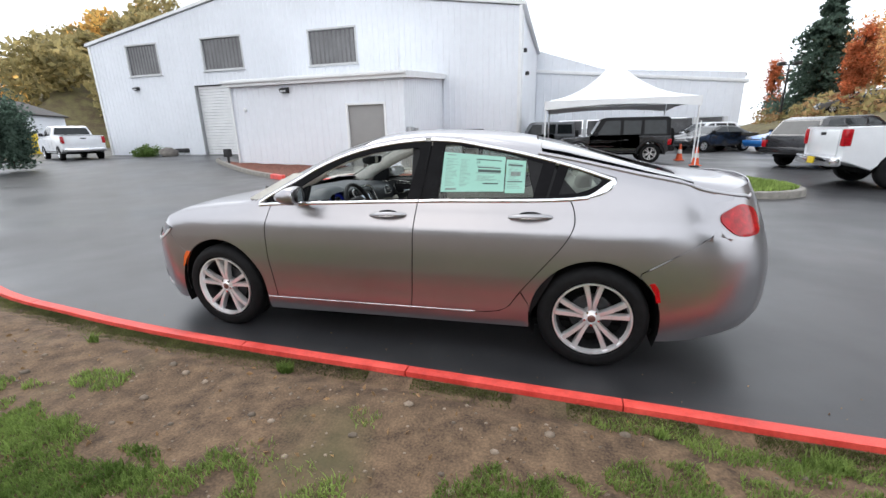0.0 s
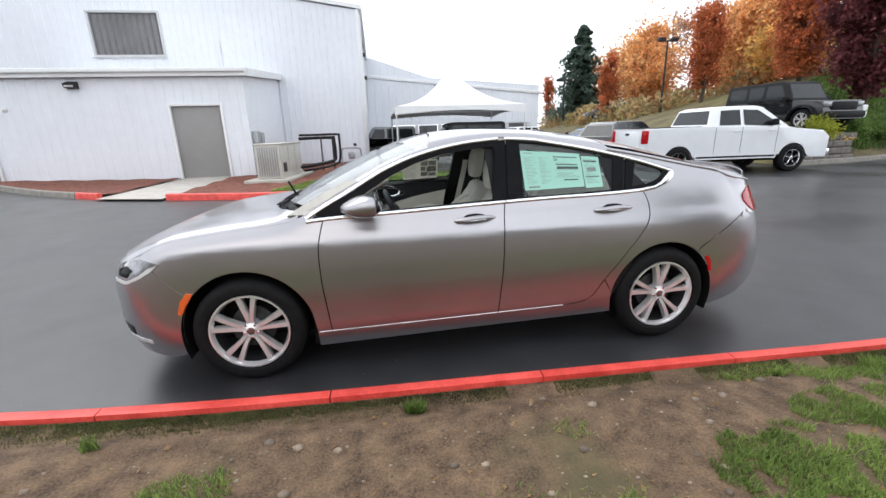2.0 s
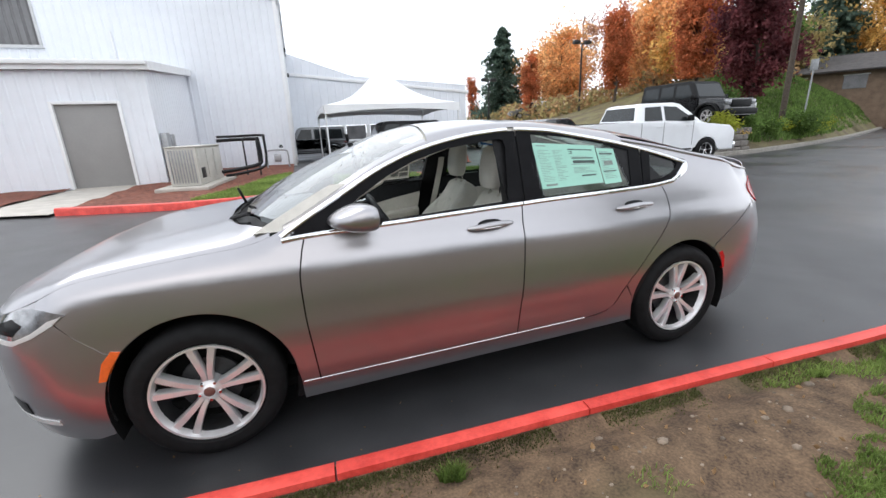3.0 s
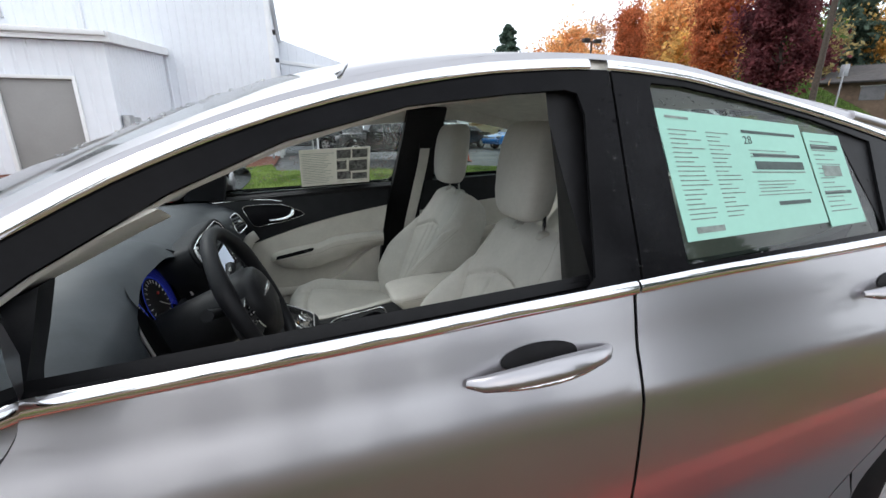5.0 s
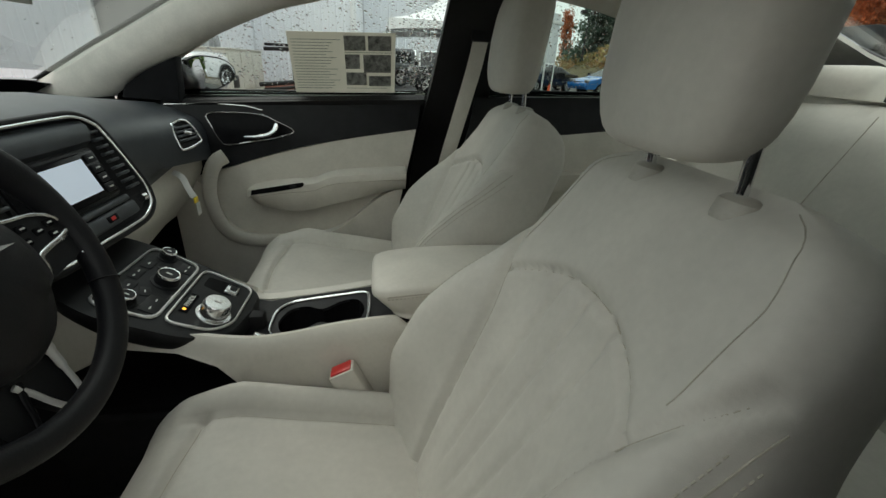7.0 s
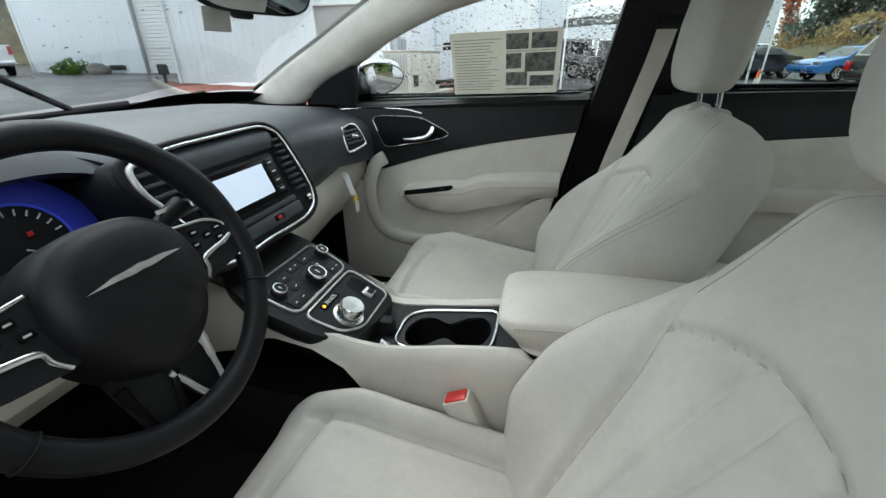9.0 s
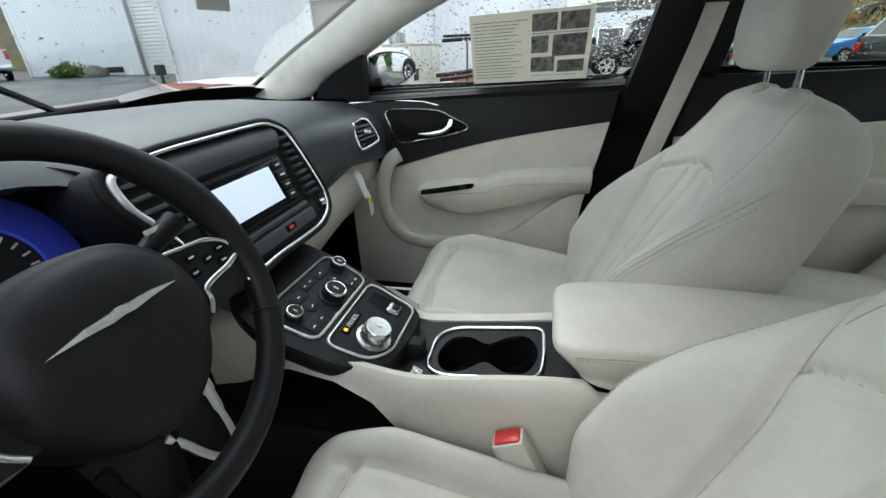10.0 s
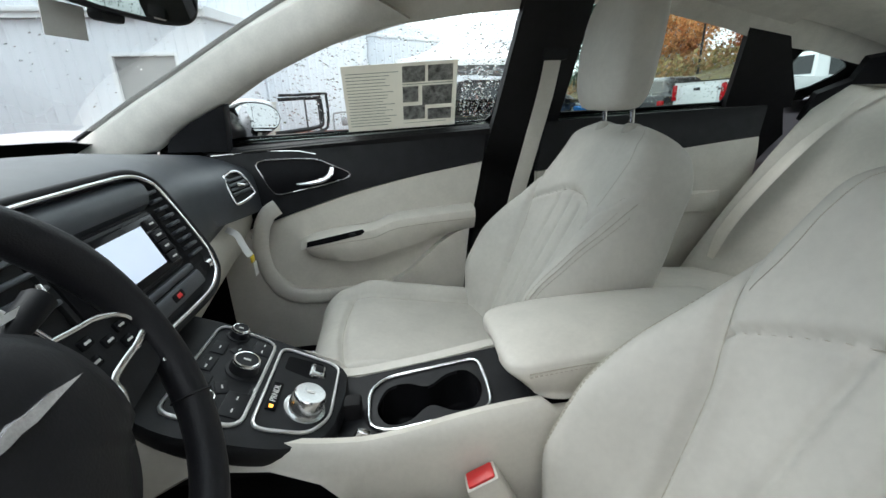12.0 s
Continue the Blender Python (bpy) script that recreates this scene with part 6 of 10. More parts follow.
    # arch lips and wells
    for cx, r, a0, a1 in ((FA, 0.390, 137, 4), (RA, 0.383, 50, 177)):
        pp = [on(x, z, -0.009) for x, z in arc(cx, WZ, r, min(a0, a1) - 2, 190 if cx < 0 else 177, 36)]
        tube("arch_lip", pp, 0.005, M["paint"], sedan, n=6)
        bm = bmesh.new()
        rows = []
        for x, z in arc(cx, WZ, r - 0.003, -22, 202, 30):
            yy = abs(side_y(cx, 0.6)) - 0.012
            rows.append([bm.verts.new((x, sg * yy, z)), bm.verts.new((x, sg * 0.60, z))])
        for a, b in zip(rows, rows[1:]):
            bm.faces.new((a[0], b[0], b[1], a[1]))
        bm.faces.new([q[1] for q in rows])
        part("wheel_well", bm, M["well"], sedan, "dark wheel arch liner")
    # mirror
    sgn = sg
    bm = bmesh.new()
    bmesh.ops.create_uvsphere(bm, u_segments=20, v_segments=12, radius=1.0)
    for v in bm.verts:
        x, y, z = v.co
        if x > 0:
            q = max(math.hypot(y, z), 1e-6)
            y, z = y / q * q ** 0.2, z / q * q ** 0.2
        fx = 0.135 if x < 0 else 0.050
        tap = 1 - 0.45 * max(0, -x) ** 1.5
        zz = (0.066 if z > 0 else 0.060) * np.sign(z) * abs(z) ** 0.7 * tap
        yy = np.sign(y) * abs(y) ** 0.62 * (0.75 + 0.25 * tap)
        v.co = (-0.628 + x * fx + 0.030 * yy, sgn * (0.940 + 0.122 * yy), 1.070 + zz - 0.010 * max(0, -x) + 0.008 * y)
    mr = part("door_mirror", bm, M["paint"], fd, "silver door mirror")
    tube("mirror_arm", [(-0.70, sgn * 0.80, 1.018), (-0.68, sgn * 0.86, 1.030), (-0.65, sgn * 0.93, 1.048)], [0.030, 0.026, 0.028], M["gloss_black"], fd, "black mirror arm", n=10, flat=0.6)
    tear = [(0, 0.26), (0.03, 0.12), (0.28, 0.02), (0.70, 0.08), (0.94, 0.28), (1.0, 0.5), (0.92, 0.72), (0.68, 0.90), (0.40, 1.0), (0.18, 0.80)]
    ol = [(sgn * (p[0] - 0.5) * 0.208, (0.5 - p[1]) * 0.104) for p in spline(tear, 4, True)]
    turn = Matrix.Translation((-0.584, sgn * 0.925, 1.070)) @ Euler((0, 0, radians(-sgn * 22))).to_matrix().to_4x4()
    face = Euler((radians(90), 0, radians(90))).to_matrix().to_4x4()
    bm = bmesh.new()
    add_prism(bm, [(p[0] * 1.06, p[1] * 1.09) for p in ol], 0.018, turn @ face @ Matrix.Translation((0, 0, -0.012)))
    part("mirror_rim", bm, M["rain_dark"], fd, "black rim round the mirror glass")
    bm = bmesh.new()
    add_prism(bm, ol, 0.0012, turn @ face @ Matrix.Translation((0, 0, 0.0062)))
    part("mirror_glass", bm, M["mirror"], fd, "door mirror glass")
    tri = [(-0.945, 0.998), (-0.70, 1.006), (-0.70, 1.065), (-0.78, 1.112)]
    lifted("sail_panel", strip(tri), inner(-0.002), M["gloss_black"], fd, step=0.05, thick=0.012, **k)
    # side reflectors
    fr = [(-1.765, 0.475), (-1.735, 0.475), (-1.672, 0.578), (-1.655, 0.603), (-1.69, 0.610), (-1.735, 0.560)]
    lifted("side_reflector", strip(fr), inner(-0.004), M["orange_lamp"], sedan, "orange side marker", step=0.02, thick=0.01, **k)
    rr = [(1.672, 0.590), (1.70, 0.598), (1.728, 0.56), (1.745, 0.48), (1.722, 0.475), (1.708, 0.53)]
    lifted("side_reflector", strip(rr), inner(-0.004), M["red_lamp"], sedan, "red side marker", step=0.02, thick=0.01, **k)
    return fd, rd


front_door_l, rear_door_l = shell(False)
front_door_r, rear_door_r = shell(True)


def both(name, outline_s, material, label="", step=0.04, off=0.0, thick=0.004, parent=None):
    """The same side panel on both sides, outline by arc length."""
    f = lambda s, z: (side_lift(s, z)[0], side_lift(s, z)[1] - off, z)
    return [lifted(name, outline_s, f, material, parent or sedan, label, step=step, thick=thick, mirror=m) for m in (False, True)]


# bumpers, each in two halves that meet in the middle
s_of = lambda x: float(sx(x))
fb = [(0.0, 0.205), (s_of(-2.1), 0.20), (s_of(-1.86), 0.185), (s_of(-1.775), 0.20)] + [(s_of(x), z) for x, z in arc(FA, WZ, 0.392, 185, 139, 12)] + [(s_of(-1.70), 0.59), (s_of(-1.89), 0.762), (s_of(-1.97), 0.70), (s_of(-2.08), 0.655), (s_of(-2.22), 0.655), (s_of(-2.28), 0.70), (0.0, 0.70)]
both("front_bumper", fb, M["paint"], "silver front bumper", off=0.001)
rb = [(S_END, 0.29), (s_of(2.40), 0.285), (s_of(2.25), 0.275), (s_of(2.0), 0.235), (s_of(1.75), 0.215)] + [(s_of(x), z) for x, z in arc(RA, WZ, 0.386, -14, 49, 12)] + [(s_of(1.625), 0.648), (s_of(1.82), 0.768), (s_of(2.03), 0.878), (s_of(2.2), 0.845), (s_of(2.45), 0.85), (S_END, 0.85)]
both("rear_bumper", rb[::-1], M["paint"], "silver rear bumper", off=0.001)
both("rear_panel", [(s_of(2.12), 0.88), (s_of(2.3), 0.845), (S_END, 0.845), (S_END, 1.160), (s_of(2.48), 1.152), (s_of(2.36), 1.128), (s_of(2.26), 1.108), (s_of(2.16), 1.085), (s_of(2.10), 1.03)], M["paint"], off=-0.004)
both("tail_backing", [(s_of(1.80), 0.72), (s_of(2.05), 0.72), (s_of(2.28), 0.80), (s_of(2.28), 0.96), (s_of(2.0), 0.97), (s_of(1.85), 0.86)], M["paint"], off=-0.006)
# tail lamps
tl_ = [tuple(p) for p in spline([(s_of(2.13), 0.950), (s_of(2.150), 0.912), (s_of(2.19), 0.875), (s_of(2.27), 0.858), (s_of(2.36), 0.88), (s_of(2.38), 0.985), (s_of(2.31), 1.035), (s_of(2.22), 1.012), (s_of(2.15), 0.985)], 4, True)]
both("tail_lamp", tl_, M["red_lamp"], "red tail lamp", off=0.006, thick=0.02, step=0.03)
both("tail_surround", [(s_of(1.98), 0.945), (s_of(2.03), 0.87), (s_of(2.2), 0.84), (s_of(2.45), 0.84), (s_of(2.45), 1.04), (s_of(2.22), 1.075), (s_of(2.06), 1.06)], M["paint"], off=-0.0015)
# headlamps
hl = [(s_of(-1.818), 0.787), (s_of(-1.87), 0.752), (s_of(-1.97), 0.698), (s_of(-2.06), 0.660), (s_of(-2.20), 0.665), (s_of(-2.24), 0.70), (s_of(-2.20), 0.745), (s_of(-2.1), 0.798), (s_of(-2.02), 0.815), (s_of(-1.93), 0.810)]
both("headlamp", hl, M["lamp_clear"], "clear headlamp with a dark housing", off=0.004, thick=0.015, step=0.025)
both("headlamp_housing", [(s_of(-2.03), 0.745), (s_of(-2.06), 0.700), (s_of(-2.14), 0.700), (s_of(-2.16), 0.735), (s_of(-2.1), 0.765)], M["gloss_black"], "dark projector housing", off=0.007, thick=0.006, step=0.025)
both("lamp_strip", [(s_of(-1.835), 0.784), (s_of(-1.875), 0.750), (s_of(-1.97), 0.697), (s_of(-2.06), 0.660), (s_of(-2.18), 0.664), (s_of(-2.18), 0.680), (s_of(-2.06), 0.680), (s_of(-1.975), 0.718), (s_of(-1.90), 0.768)], M["satin_pale"], "bright lower lamp strip", off=0.008, thick=0.004, step=0.02)
both("nose_panel", [(0.0, 0.695), (s_of(-2.27), 0.695), (s_of(-2.22), 0.655), (s_of(-1.99), 0.69), (s_of(-1.99), 0.845), (s_of(-2.15), 0.775), (s_of(-2.27), 0.735), (0.0, 0.74)], M["paint"], off=-0.004)
both("grille", [(0.0, 0.60), (s_of(-2.25), 0.60), (s_of(-2.25), 0.665), (0.0, 0.68)], M["gloss_black"], "black front grille", off=0.004)
both("lower_grille", [(0.0, 0.27), (s_of(-2.22), 0.27), (s_of(-2.2), 0.42), (0.0, 0.43)], M["seal"], "black lower grille", off=0.004)
both("fog_trim", [(s_of(-1.98), 0.278), (s_of(-2.2), 0.290), (s_of(-2.235), 0.352), (s_of(-2.195), 0.356), (s_of(-2.16), 0.318), (s_of(-1.98), 0.302)], M["satin_pale"], "bright fog-lamp trim", off=0.006, step=0.02)
both("fog_lamp", [(s_of(-2.09), 0.325), (s_of(-2.16), 0.325), (s_of(-2.19), 0.36), (s_of(-2.16), 0.395), (s_of(-2.09), 0.38)], M["gloss_black"], "dark fog-lamp pocket", off=0.005, step=0.02)


# top panels
def edge_y(x, m=0.0):
    return float(rail_at(x)[0]) - m


COWL = curve_fn([(0.0, -1.205), (0.35, -1.18), (0.6, -1.10), (0.76, -0.985), (0.86, -0.90)])


def sym(half):
    """Outline over both sides from the half with y >= 0, listed front to back."""
    return [(x, -y) for x, y in half] + [(x, y) for x, y in half[::-1] if y > 1e-6]


hood_half = [(-2.285, 0.0), (-2.275, 0.25), (-2.235, 0.48), (-2.14, 0.655)] + [(x, edge_y(x, 0.002)) for x in xs(-2.04, -1.02, 22)] + [(-1.02, 0.80), (-1.10, 0.70)] + [(float(COWL(y)) - 0.055, y) for y in (0.6, 0.45, 0.3, 0.15, 0.0)]
lifted("hood", sym(hood_half), top_lift, M["paint"], sedan, "silver hood", step=0.04, thick=0.004, soften=shoulder)
lifted("cowl", sym([(float(COWL(0.0)) - 0.08, 0.0), (float(COWL(0.3)) - 0.08, 0.3), (float(COWL(0.6)) - 0.08, 0.6), (-1.12, 0.71), (-1.0, 0.82), (-0.955, 0.835), (-0.97, 0.80), (float(COWL(0.6)) + 0.03, 0.6), (float(COWL(0.3)) + 0.03, 0.3), (float(COWL(0.0)) + 0.03, 0.0)]),
       lambda x, y: (x, y, top_lift(x, y)[2] - 0.034), M["rain_dark"], sedan, "black wiper cowl", step=0.04)
ws = [(-1.185, 0.0), (-1.16, 0.35), (-1.08, 0.6), (-0.975, 0.765)] + [(x, edge_y(x, 0.050)) for x in xs(-0.93, -0.235, 16)] + [(-0.20, 0.55), (-0.165, 0.3), (-0.15, 0.0)]
wg = lifted("windshield", sym(ws), lambda x, y: (x, y, top_lift(x, y)[2] - 0.004), M["glass_wet"], sedan, "clear windshield with raindrops", step=0.06)
wg.visible_shadow = False
for sy in (-1, 1):
    o = [(x, sy * edge_y(x, 0.055)) for x in xs(-0.96, -0.22, 18)] + [(x, sy * edge_y(x, 0.0)) for x in xs(-0.22, -0.96, 18)]
    lifted("windshield_pillar", o if sy < 0 else o[::-1], top_lift, M["paint"], sedan, step=0.04, thick=0.004, flip=False)
rf = [(-0.14, 0.0), (-0.155, 0.3), (-0.19, 0.55)] + [(x, edge_y(x)) for x in xs(-0.215, 1.02, 24)] + [(1.0, 0.485), (0.975, 0.40), (0.96, 0.2), (0.955, 0.0)]
lifted("roof", sym(rf), top_lift, M["paint"], sedan, "silver roof wet with rain", step=0.045, thick=0.004, soften=shoulder)
rg = [(0.965, 0.0), (0.97, 0.2), (0.985, 0.40), (1.03, 0.475), (1.25, 0.505), (1.55, 0.535), (1.76, 0.53), (1.83, 0.42), (1.86, 0.2), (1.865, 0.0)]
gl = lifted("rear_window", sym(rg), lambda x, y: (x, y, top_lift(x, y)[2] - 0.003), M["glass_clear"], sedan, "tinted rear window", step=0.06)
gl.visible_shadow = False
for sy in (-1, 1):
    o = [(1.005, 0.485), (1.03, 0.482), (1.25, 0.512), (1.55, 0.542), (1.77, 0.537), (1.90, 0.60)] + [(x, edge_y(x)) for x in xs(1.90, 1.025, 14)]
    o = [(x, sy * y) for x, y in o]
    lifted("rear_pillar", o[::-1] if sy < 0 else o, top_lift, M["paint"], sedan, step=0.04, thick=0.004, flip=True, soften=shoulder)
bt = [(1.872, 0.0), (1.868, 0.2), (1.838, 0.46), (1.79, 0.595)] + [(x, edge_y(x, 0.003)) for x in xs(1.91, 2.23, 14)] + [(2.30, 0.27), (2.328, 0.12), (2.335, 0.0)]
lifted("boot_lid", sym(bt), top_lift, M["paint"], sedan, "silver boot lid", step=0.04, thick=0.004, soften=shoulder)
bl_ = [(x, edge_y(x, 0.006)) for x in xs(1.98, 2.23, 7)] + [(2.298, 0.27), (2.326, 0.12)]
bl_ = [(x, -y) for x, y in bl_] + [(2.333, 0.0)] + bl_[::-1]
tube("boot_lip", spline([(x, y, float(top_lift(x, y)[2]) - 0.010) for x, y in bl_], 5), 0.013, M["paint"], sedan, "rounded edge of the boot lid", n=10)
for sy in (-1, 1):
    tube("pillar_seam", spline([(x, sy * edge_y(x, 0.004), float(top_lift(x, sy * edge_y(x, 0.004))[2]) - 0.010) for x in xs(1.0, 2.0, 16)], 4), 0.015, M["paint"], sedan, "rounded silver pillar edge", n=10)
# wipers
for y0, y1 in ((-0.62, -0.02), (0.02, 0.62)):
    pth = [(float(COWL(abs(y))) - 0.030, y, float(top_lift(float(COWL(abs(y))) - 0.030, y)[2]) - 0.010) for y in xs(y0, y1, 9)]
    tube("wiper", pth, 0.008, M["rain_dark"], sedan, "black wiper blade", n=6)
    a = pth[6 if y0 < 0 else 5]
    tube("wiper_arm", [(a[0], a[1], a[2] + 0.008), (a[0] - 0.02, a[1] - 0.15, a[2] + 0.004), (float(COWL(abs(y0))) - 0.03, y0 + 0.05, float(top_lift(-1.0, y0)[2]) - 0.02)], 0.009, M["rain_dark"], sedan, n=6)
# floor pan hides the road from inside
bm = bmesh.new()
add_box(bm, (0.0, 0, 0.235), (3.9, 1.58, 0.05), 0.01)
part("floor_pan", bm, M["well"], sedan, "dark underbody")


def wheel(cx, sg, name="wheel", r=0.334, w=0.215, y=0.905, par=None, rim=M["alloy"], spokes=5, pairs=True, rim_r=0.234):
    """A wheel whose outer face looks to side sg: tyre, rim with paired spokes, hub cap, nuts."""
    m = Matrix.Translation((cx, sg * y, r)) @ Euler((radians(90 if sg < 0 else -90), 0, 0)).to_matrix().to_4x4()
    root = new(name)
    root.parent = par or sedan
    root.matrix_basis = m
    bm = bmesh.new()
    k = r / 0.334
    prof = [(rim_r + 0.004, -0.01), (rim_r + 0.018, 0.008), (rim_r + 0.05 * k, 0.014), (r - 0.030, 0.006), (r - 0.010, -0.012), (r, -0.035), (r, -w + 0.035), (r - 0.010, -w + 0.012), (r - 0.04, -w), (rim_r, -w + 0.01)]
    add_lathe(bm, prof, 48)
    part("tyre", bm, M["rubber"], root, "black rubber tyre")
    bm = bmesh.new()
    add_lathe(bm, [(rim_r + 0.004, -0.006), (rim_r + 0.002, 0.004), (rim_r - 0.008, 0.004), (rim_r - 0.014, -0.012), (rim_r - 0.020, -0.030)], 48)
    part("rim", bm, rim, root, "alloy rim")
    # barrel coloured darker than the lip, so the gaps between spokes look black
    part("rim_barrel", add_lathe(bmesh.new(), [(rim_r - 0.0195, -0.028), (rim_r - 0.024, -0.06), (rim_r - 0.03, -0.15)], 40), M["metal_dark"], root, "dark inside of the rim")
    for i in range(spokes):
        for d in ((-0.150, -0.205), (0.150, 0.205)) if pairs else ((0, 0),):
            base = radians(90 + 360 / spokes * i)
            a0, a1 = base + d[0], base + d[1]
            sec = []
            bm = bmesh.new()
            for t in (0, 0.25, 0.5, 0.75, 1):
                rr = (0.045 + (rim_r - 0.012 - 0.045) * t)
                an = a0 * (1 - t) + a1 * t if t > 0 else base + d[0] * 1.6
                hw = (0.0125 + 0.0062 * t) if pairs else (0.0115 + 0.005 * t)
                zt = -0.026 + 0.020 * (1 - (1 - t) ** 2) - 0.004 * t
                c, s_ = math.cos(an), math.sin(an)
                row = []
                for q, dz in ((-1, -0.012), (-0.75, 0.0), (0.75, 0.0), (1, -0.012), (0.9, -0.045), (-0.9, -0.045)):
                    row.append(bm.verts.new((rr * c - q * hw * s_, rr * s_ + q * hw * c, zt + dz)))
                sec.append(row)
            for a, b in zip(sec, sec[1:]):
                for j in range(6):
                    bm.faces.new((a[j], b[j], b[(j + 1) % 6], a[(j + 1) % 6]))
            bm.faces.new(sec[0])
            bm.faces.new(sec[-1][::-1])
            part("spoke", bm, rim, root, auto=50)
    bm = bmesh.new()
    add_lathe(bm, [(0.0, -0.012), (0.024, -0.013), (0.030, -0.018), (0.050, -0.024), (0.056, -0.034), (0.056, -0.09), (0.0, -0.09)], 24)
    part("hub", bm, rim, root, "rim centre")
    bm = bmesh.new()
    add_lathe(bm, [(0.0, -0.006), (0.018, -0.007), (0.024, -0.011), (0.025, -0.02)], 20)
    part("hub_cap", bm, M["cap"], root, "hub cap with a worn dark badge")
    for i in range(5):
        an = radians(90 + 36 + 72 * i)
        bm = bmesh.new()
        add_lathe(bm, [(0.0, -0.014), (0.007, -0.014), (0.009, -0.018), (0.0095, -0.034)], 6, Matrix.Translation((0.044 * math.cos(an), 0.044 * math.sin(an), 0)))
        part("wheel_nut", bm, M["chrome"], root)
    bm = bmesh.new()
    add_lathe(bm, [(0.0, -0.085), (0.12, -0.085), (0.135, -0.09), (0.135, -0.11), (0.0, -0.112)], 32)
    part("brake_disc", bm, M["metal_dark"], root, "dull steel brake disc")
    bm = bmesh.new()
    add_lathe(bm, [(0.0, -0.14), (rim_r - 0.028, -0.14)], 24)
    part("wheel_back", bm, M["well"], root)
    return root


M["cap"] = mat("badge_brown", (0.20, 0.10, 0.085), 0.3, 0.5, 0.2, 60)
for cx in (FA, RA):
    for sg in (-1, 1):
        wheel(cx, sg)


# ---------- other vehicles (local x forward, origin on the ground) ----------
def vehicle(name, m, label, paint, kind="suv", group="parked vehicles", plate=False, trim="chrome"):
    S = dict(
        pickup=dict(L=5.9, w=1.0, axle=1.80, r=0.41, low=[(-2.88, 0.62), (-2.90, 1.38), (-0.98, 1.40), (1.45, 1.36), (1.75, 1.30), (2.70, 1.20), (2.92, 1.02), (2.95, 0.55), (2.75, 0.42), (-2.6, 0.50)],
                    cab=[(-0.95, 1.38), (-0.80, 1.88), (-0.60, 1.96), (0.55, 1.97), (0.80, 1.92), (1.62, 1.32)], tw=0.80,
                    win=[[(-0.62, 1.42), (-0.54, 1.84), (0.05, 1.86), (0.05, 1.42)], [(0.16, 1.42), (0.16, 1.86), (0.62, 1.84), (1.30, 1.40), (0.95, 1.38)]], seams=(-0.72, 0.105, 1.22), arch=0.50),
        jeep=dict(L=4.4, w=0.90, axle=1.42, r=0.40, low=[(-2.15, 0.50), (-2.18, 1.12), (0.70, 1.14), (1.05, 1.12), (2.05, 1.06), (2.12, 0.85), (2.20, 0.62), (1.95, 0.52)],
                  cab=[(-2.16, 1.10), (-2.12, 1.80), (-2.0, 1.87), (0.35, 1.88), (0.55, 1.80), (0.92, 1.12)], tw=0.80,
                  win=[[(-2.0, 1.18), (-1.95, 1.72), (-1.15, 1.73), (-1.15, 1.18)], [(-1.02, 1.18), (-1.02, 1.73), (-0.35, 1.74), (-0.35, 1.18)], [(-0.22, 1.18), (-0.22, 1.74), (0.35, 1.74), (0.68, 1.18)]], seams=(-1.08, -0.28, 0.78), arch=0.50),
        suv=dict(L=4.6, w=0.91, axle=1.35, r=0.35, low=[(-2.22, 0.45), (-2.28, 0.75), (-2.18, 1.08), (0.85, 1.04), (1.05, 1.02), (2.05, 0.90), (2.26, 0.70), (2.25, 0.38), (-2.1, 0.34)],
                 cab=[(-2.16, 1.05), (-1.85, 1.58), (-1.55, 1.68), (0.10, 1.70), (0.35, 1.64), (1.22, 1.0)], tw=0.68,
                 win=[[(-1.85, 1.12), (-1.62, 1.56), (-1.10, 1.60), (-1.10, 1.10)], [(-1.0, 1.10), (-1.0, 1.60), (-0.22, 1.61), (-0.22, 1.09)], [(-0.12, 1.09), (-0.12, 1.61), (0.20, 1.58), (0.92, 1.08)]], seams=(-1.05, -0.17, 0.95), arch=0.41),
        sedan=dict(L=4.7, w=0.90, axle=1.36, r=0.33, low=[(-2.25, 0.45), (-2.32, 0.75), (-2.20, 1.02), (-1.5, 1.05), (0.9, 0.98), (1.1, 0.98), (2.05, 0.82), (2.30, 0.62), (2.28, 0.34), (-2.1, 0.32)],
                   cab=[(-1.75, 1.0), (-0.95, 1.40), (-0.55, 1.45), (0.10, 1.45), (0.35, 1.40), (1.25, 0.95)], tw=0.62,
                   win=[[(-1.30, 1.06), (-0.92, 1.34), (-0.30, 1.37), (-0.30, 1.04)], [(-0.20, 1.04), (-0.20, 1.37), (0.12, 1.36), (0.85, 1.02)]], seams=(-1.2, -0.25, 0.9), arch=0.39))[kind]
    v = thing(name, m, label, {"pickup": "pickup truck", "jeep": "off-road car", "suv": "car", "sedan": "car"}[kind], group)
    w, ax, r = S["w"], S["axle"], S["r"]
    low = S["low"]
    zb = min(low[0][1], low[-1][1])
    up_ = [p for p in low]
    # lower edge with the wheel arches
    bot = [(low[-1][0], low[-1][1])]
    edge = []
    rear_arch = [(-ax + S["arch"] * math.cos(a), r + S["arch"] * math.sin(a)) for a in xs_(math.pi, 0, 13)]
    front_arch = [(ax + S["arch"] * math.cos(a), r + S["arch"] * math.sin(a)) for a in xs_(math.pi, 0, 13)]
    pts = [p for p in low[1:] if p[1] >= 0.6]
    sill = 0.36 if kind in ("suv", "sedan") else 0.48
    poly = [(low[0][0], max(low[0][1], r))] + pts + [(pts[-1][0], r)] + front_arch[::-1] + [(ax - S["arch"], sill), (-ax + S["arch"], sill)] + rear_arch[::-1]
    T = Euler((radians(90), 0, 0)).to_matrix().to_4x4()
    bm = bmesh.new()
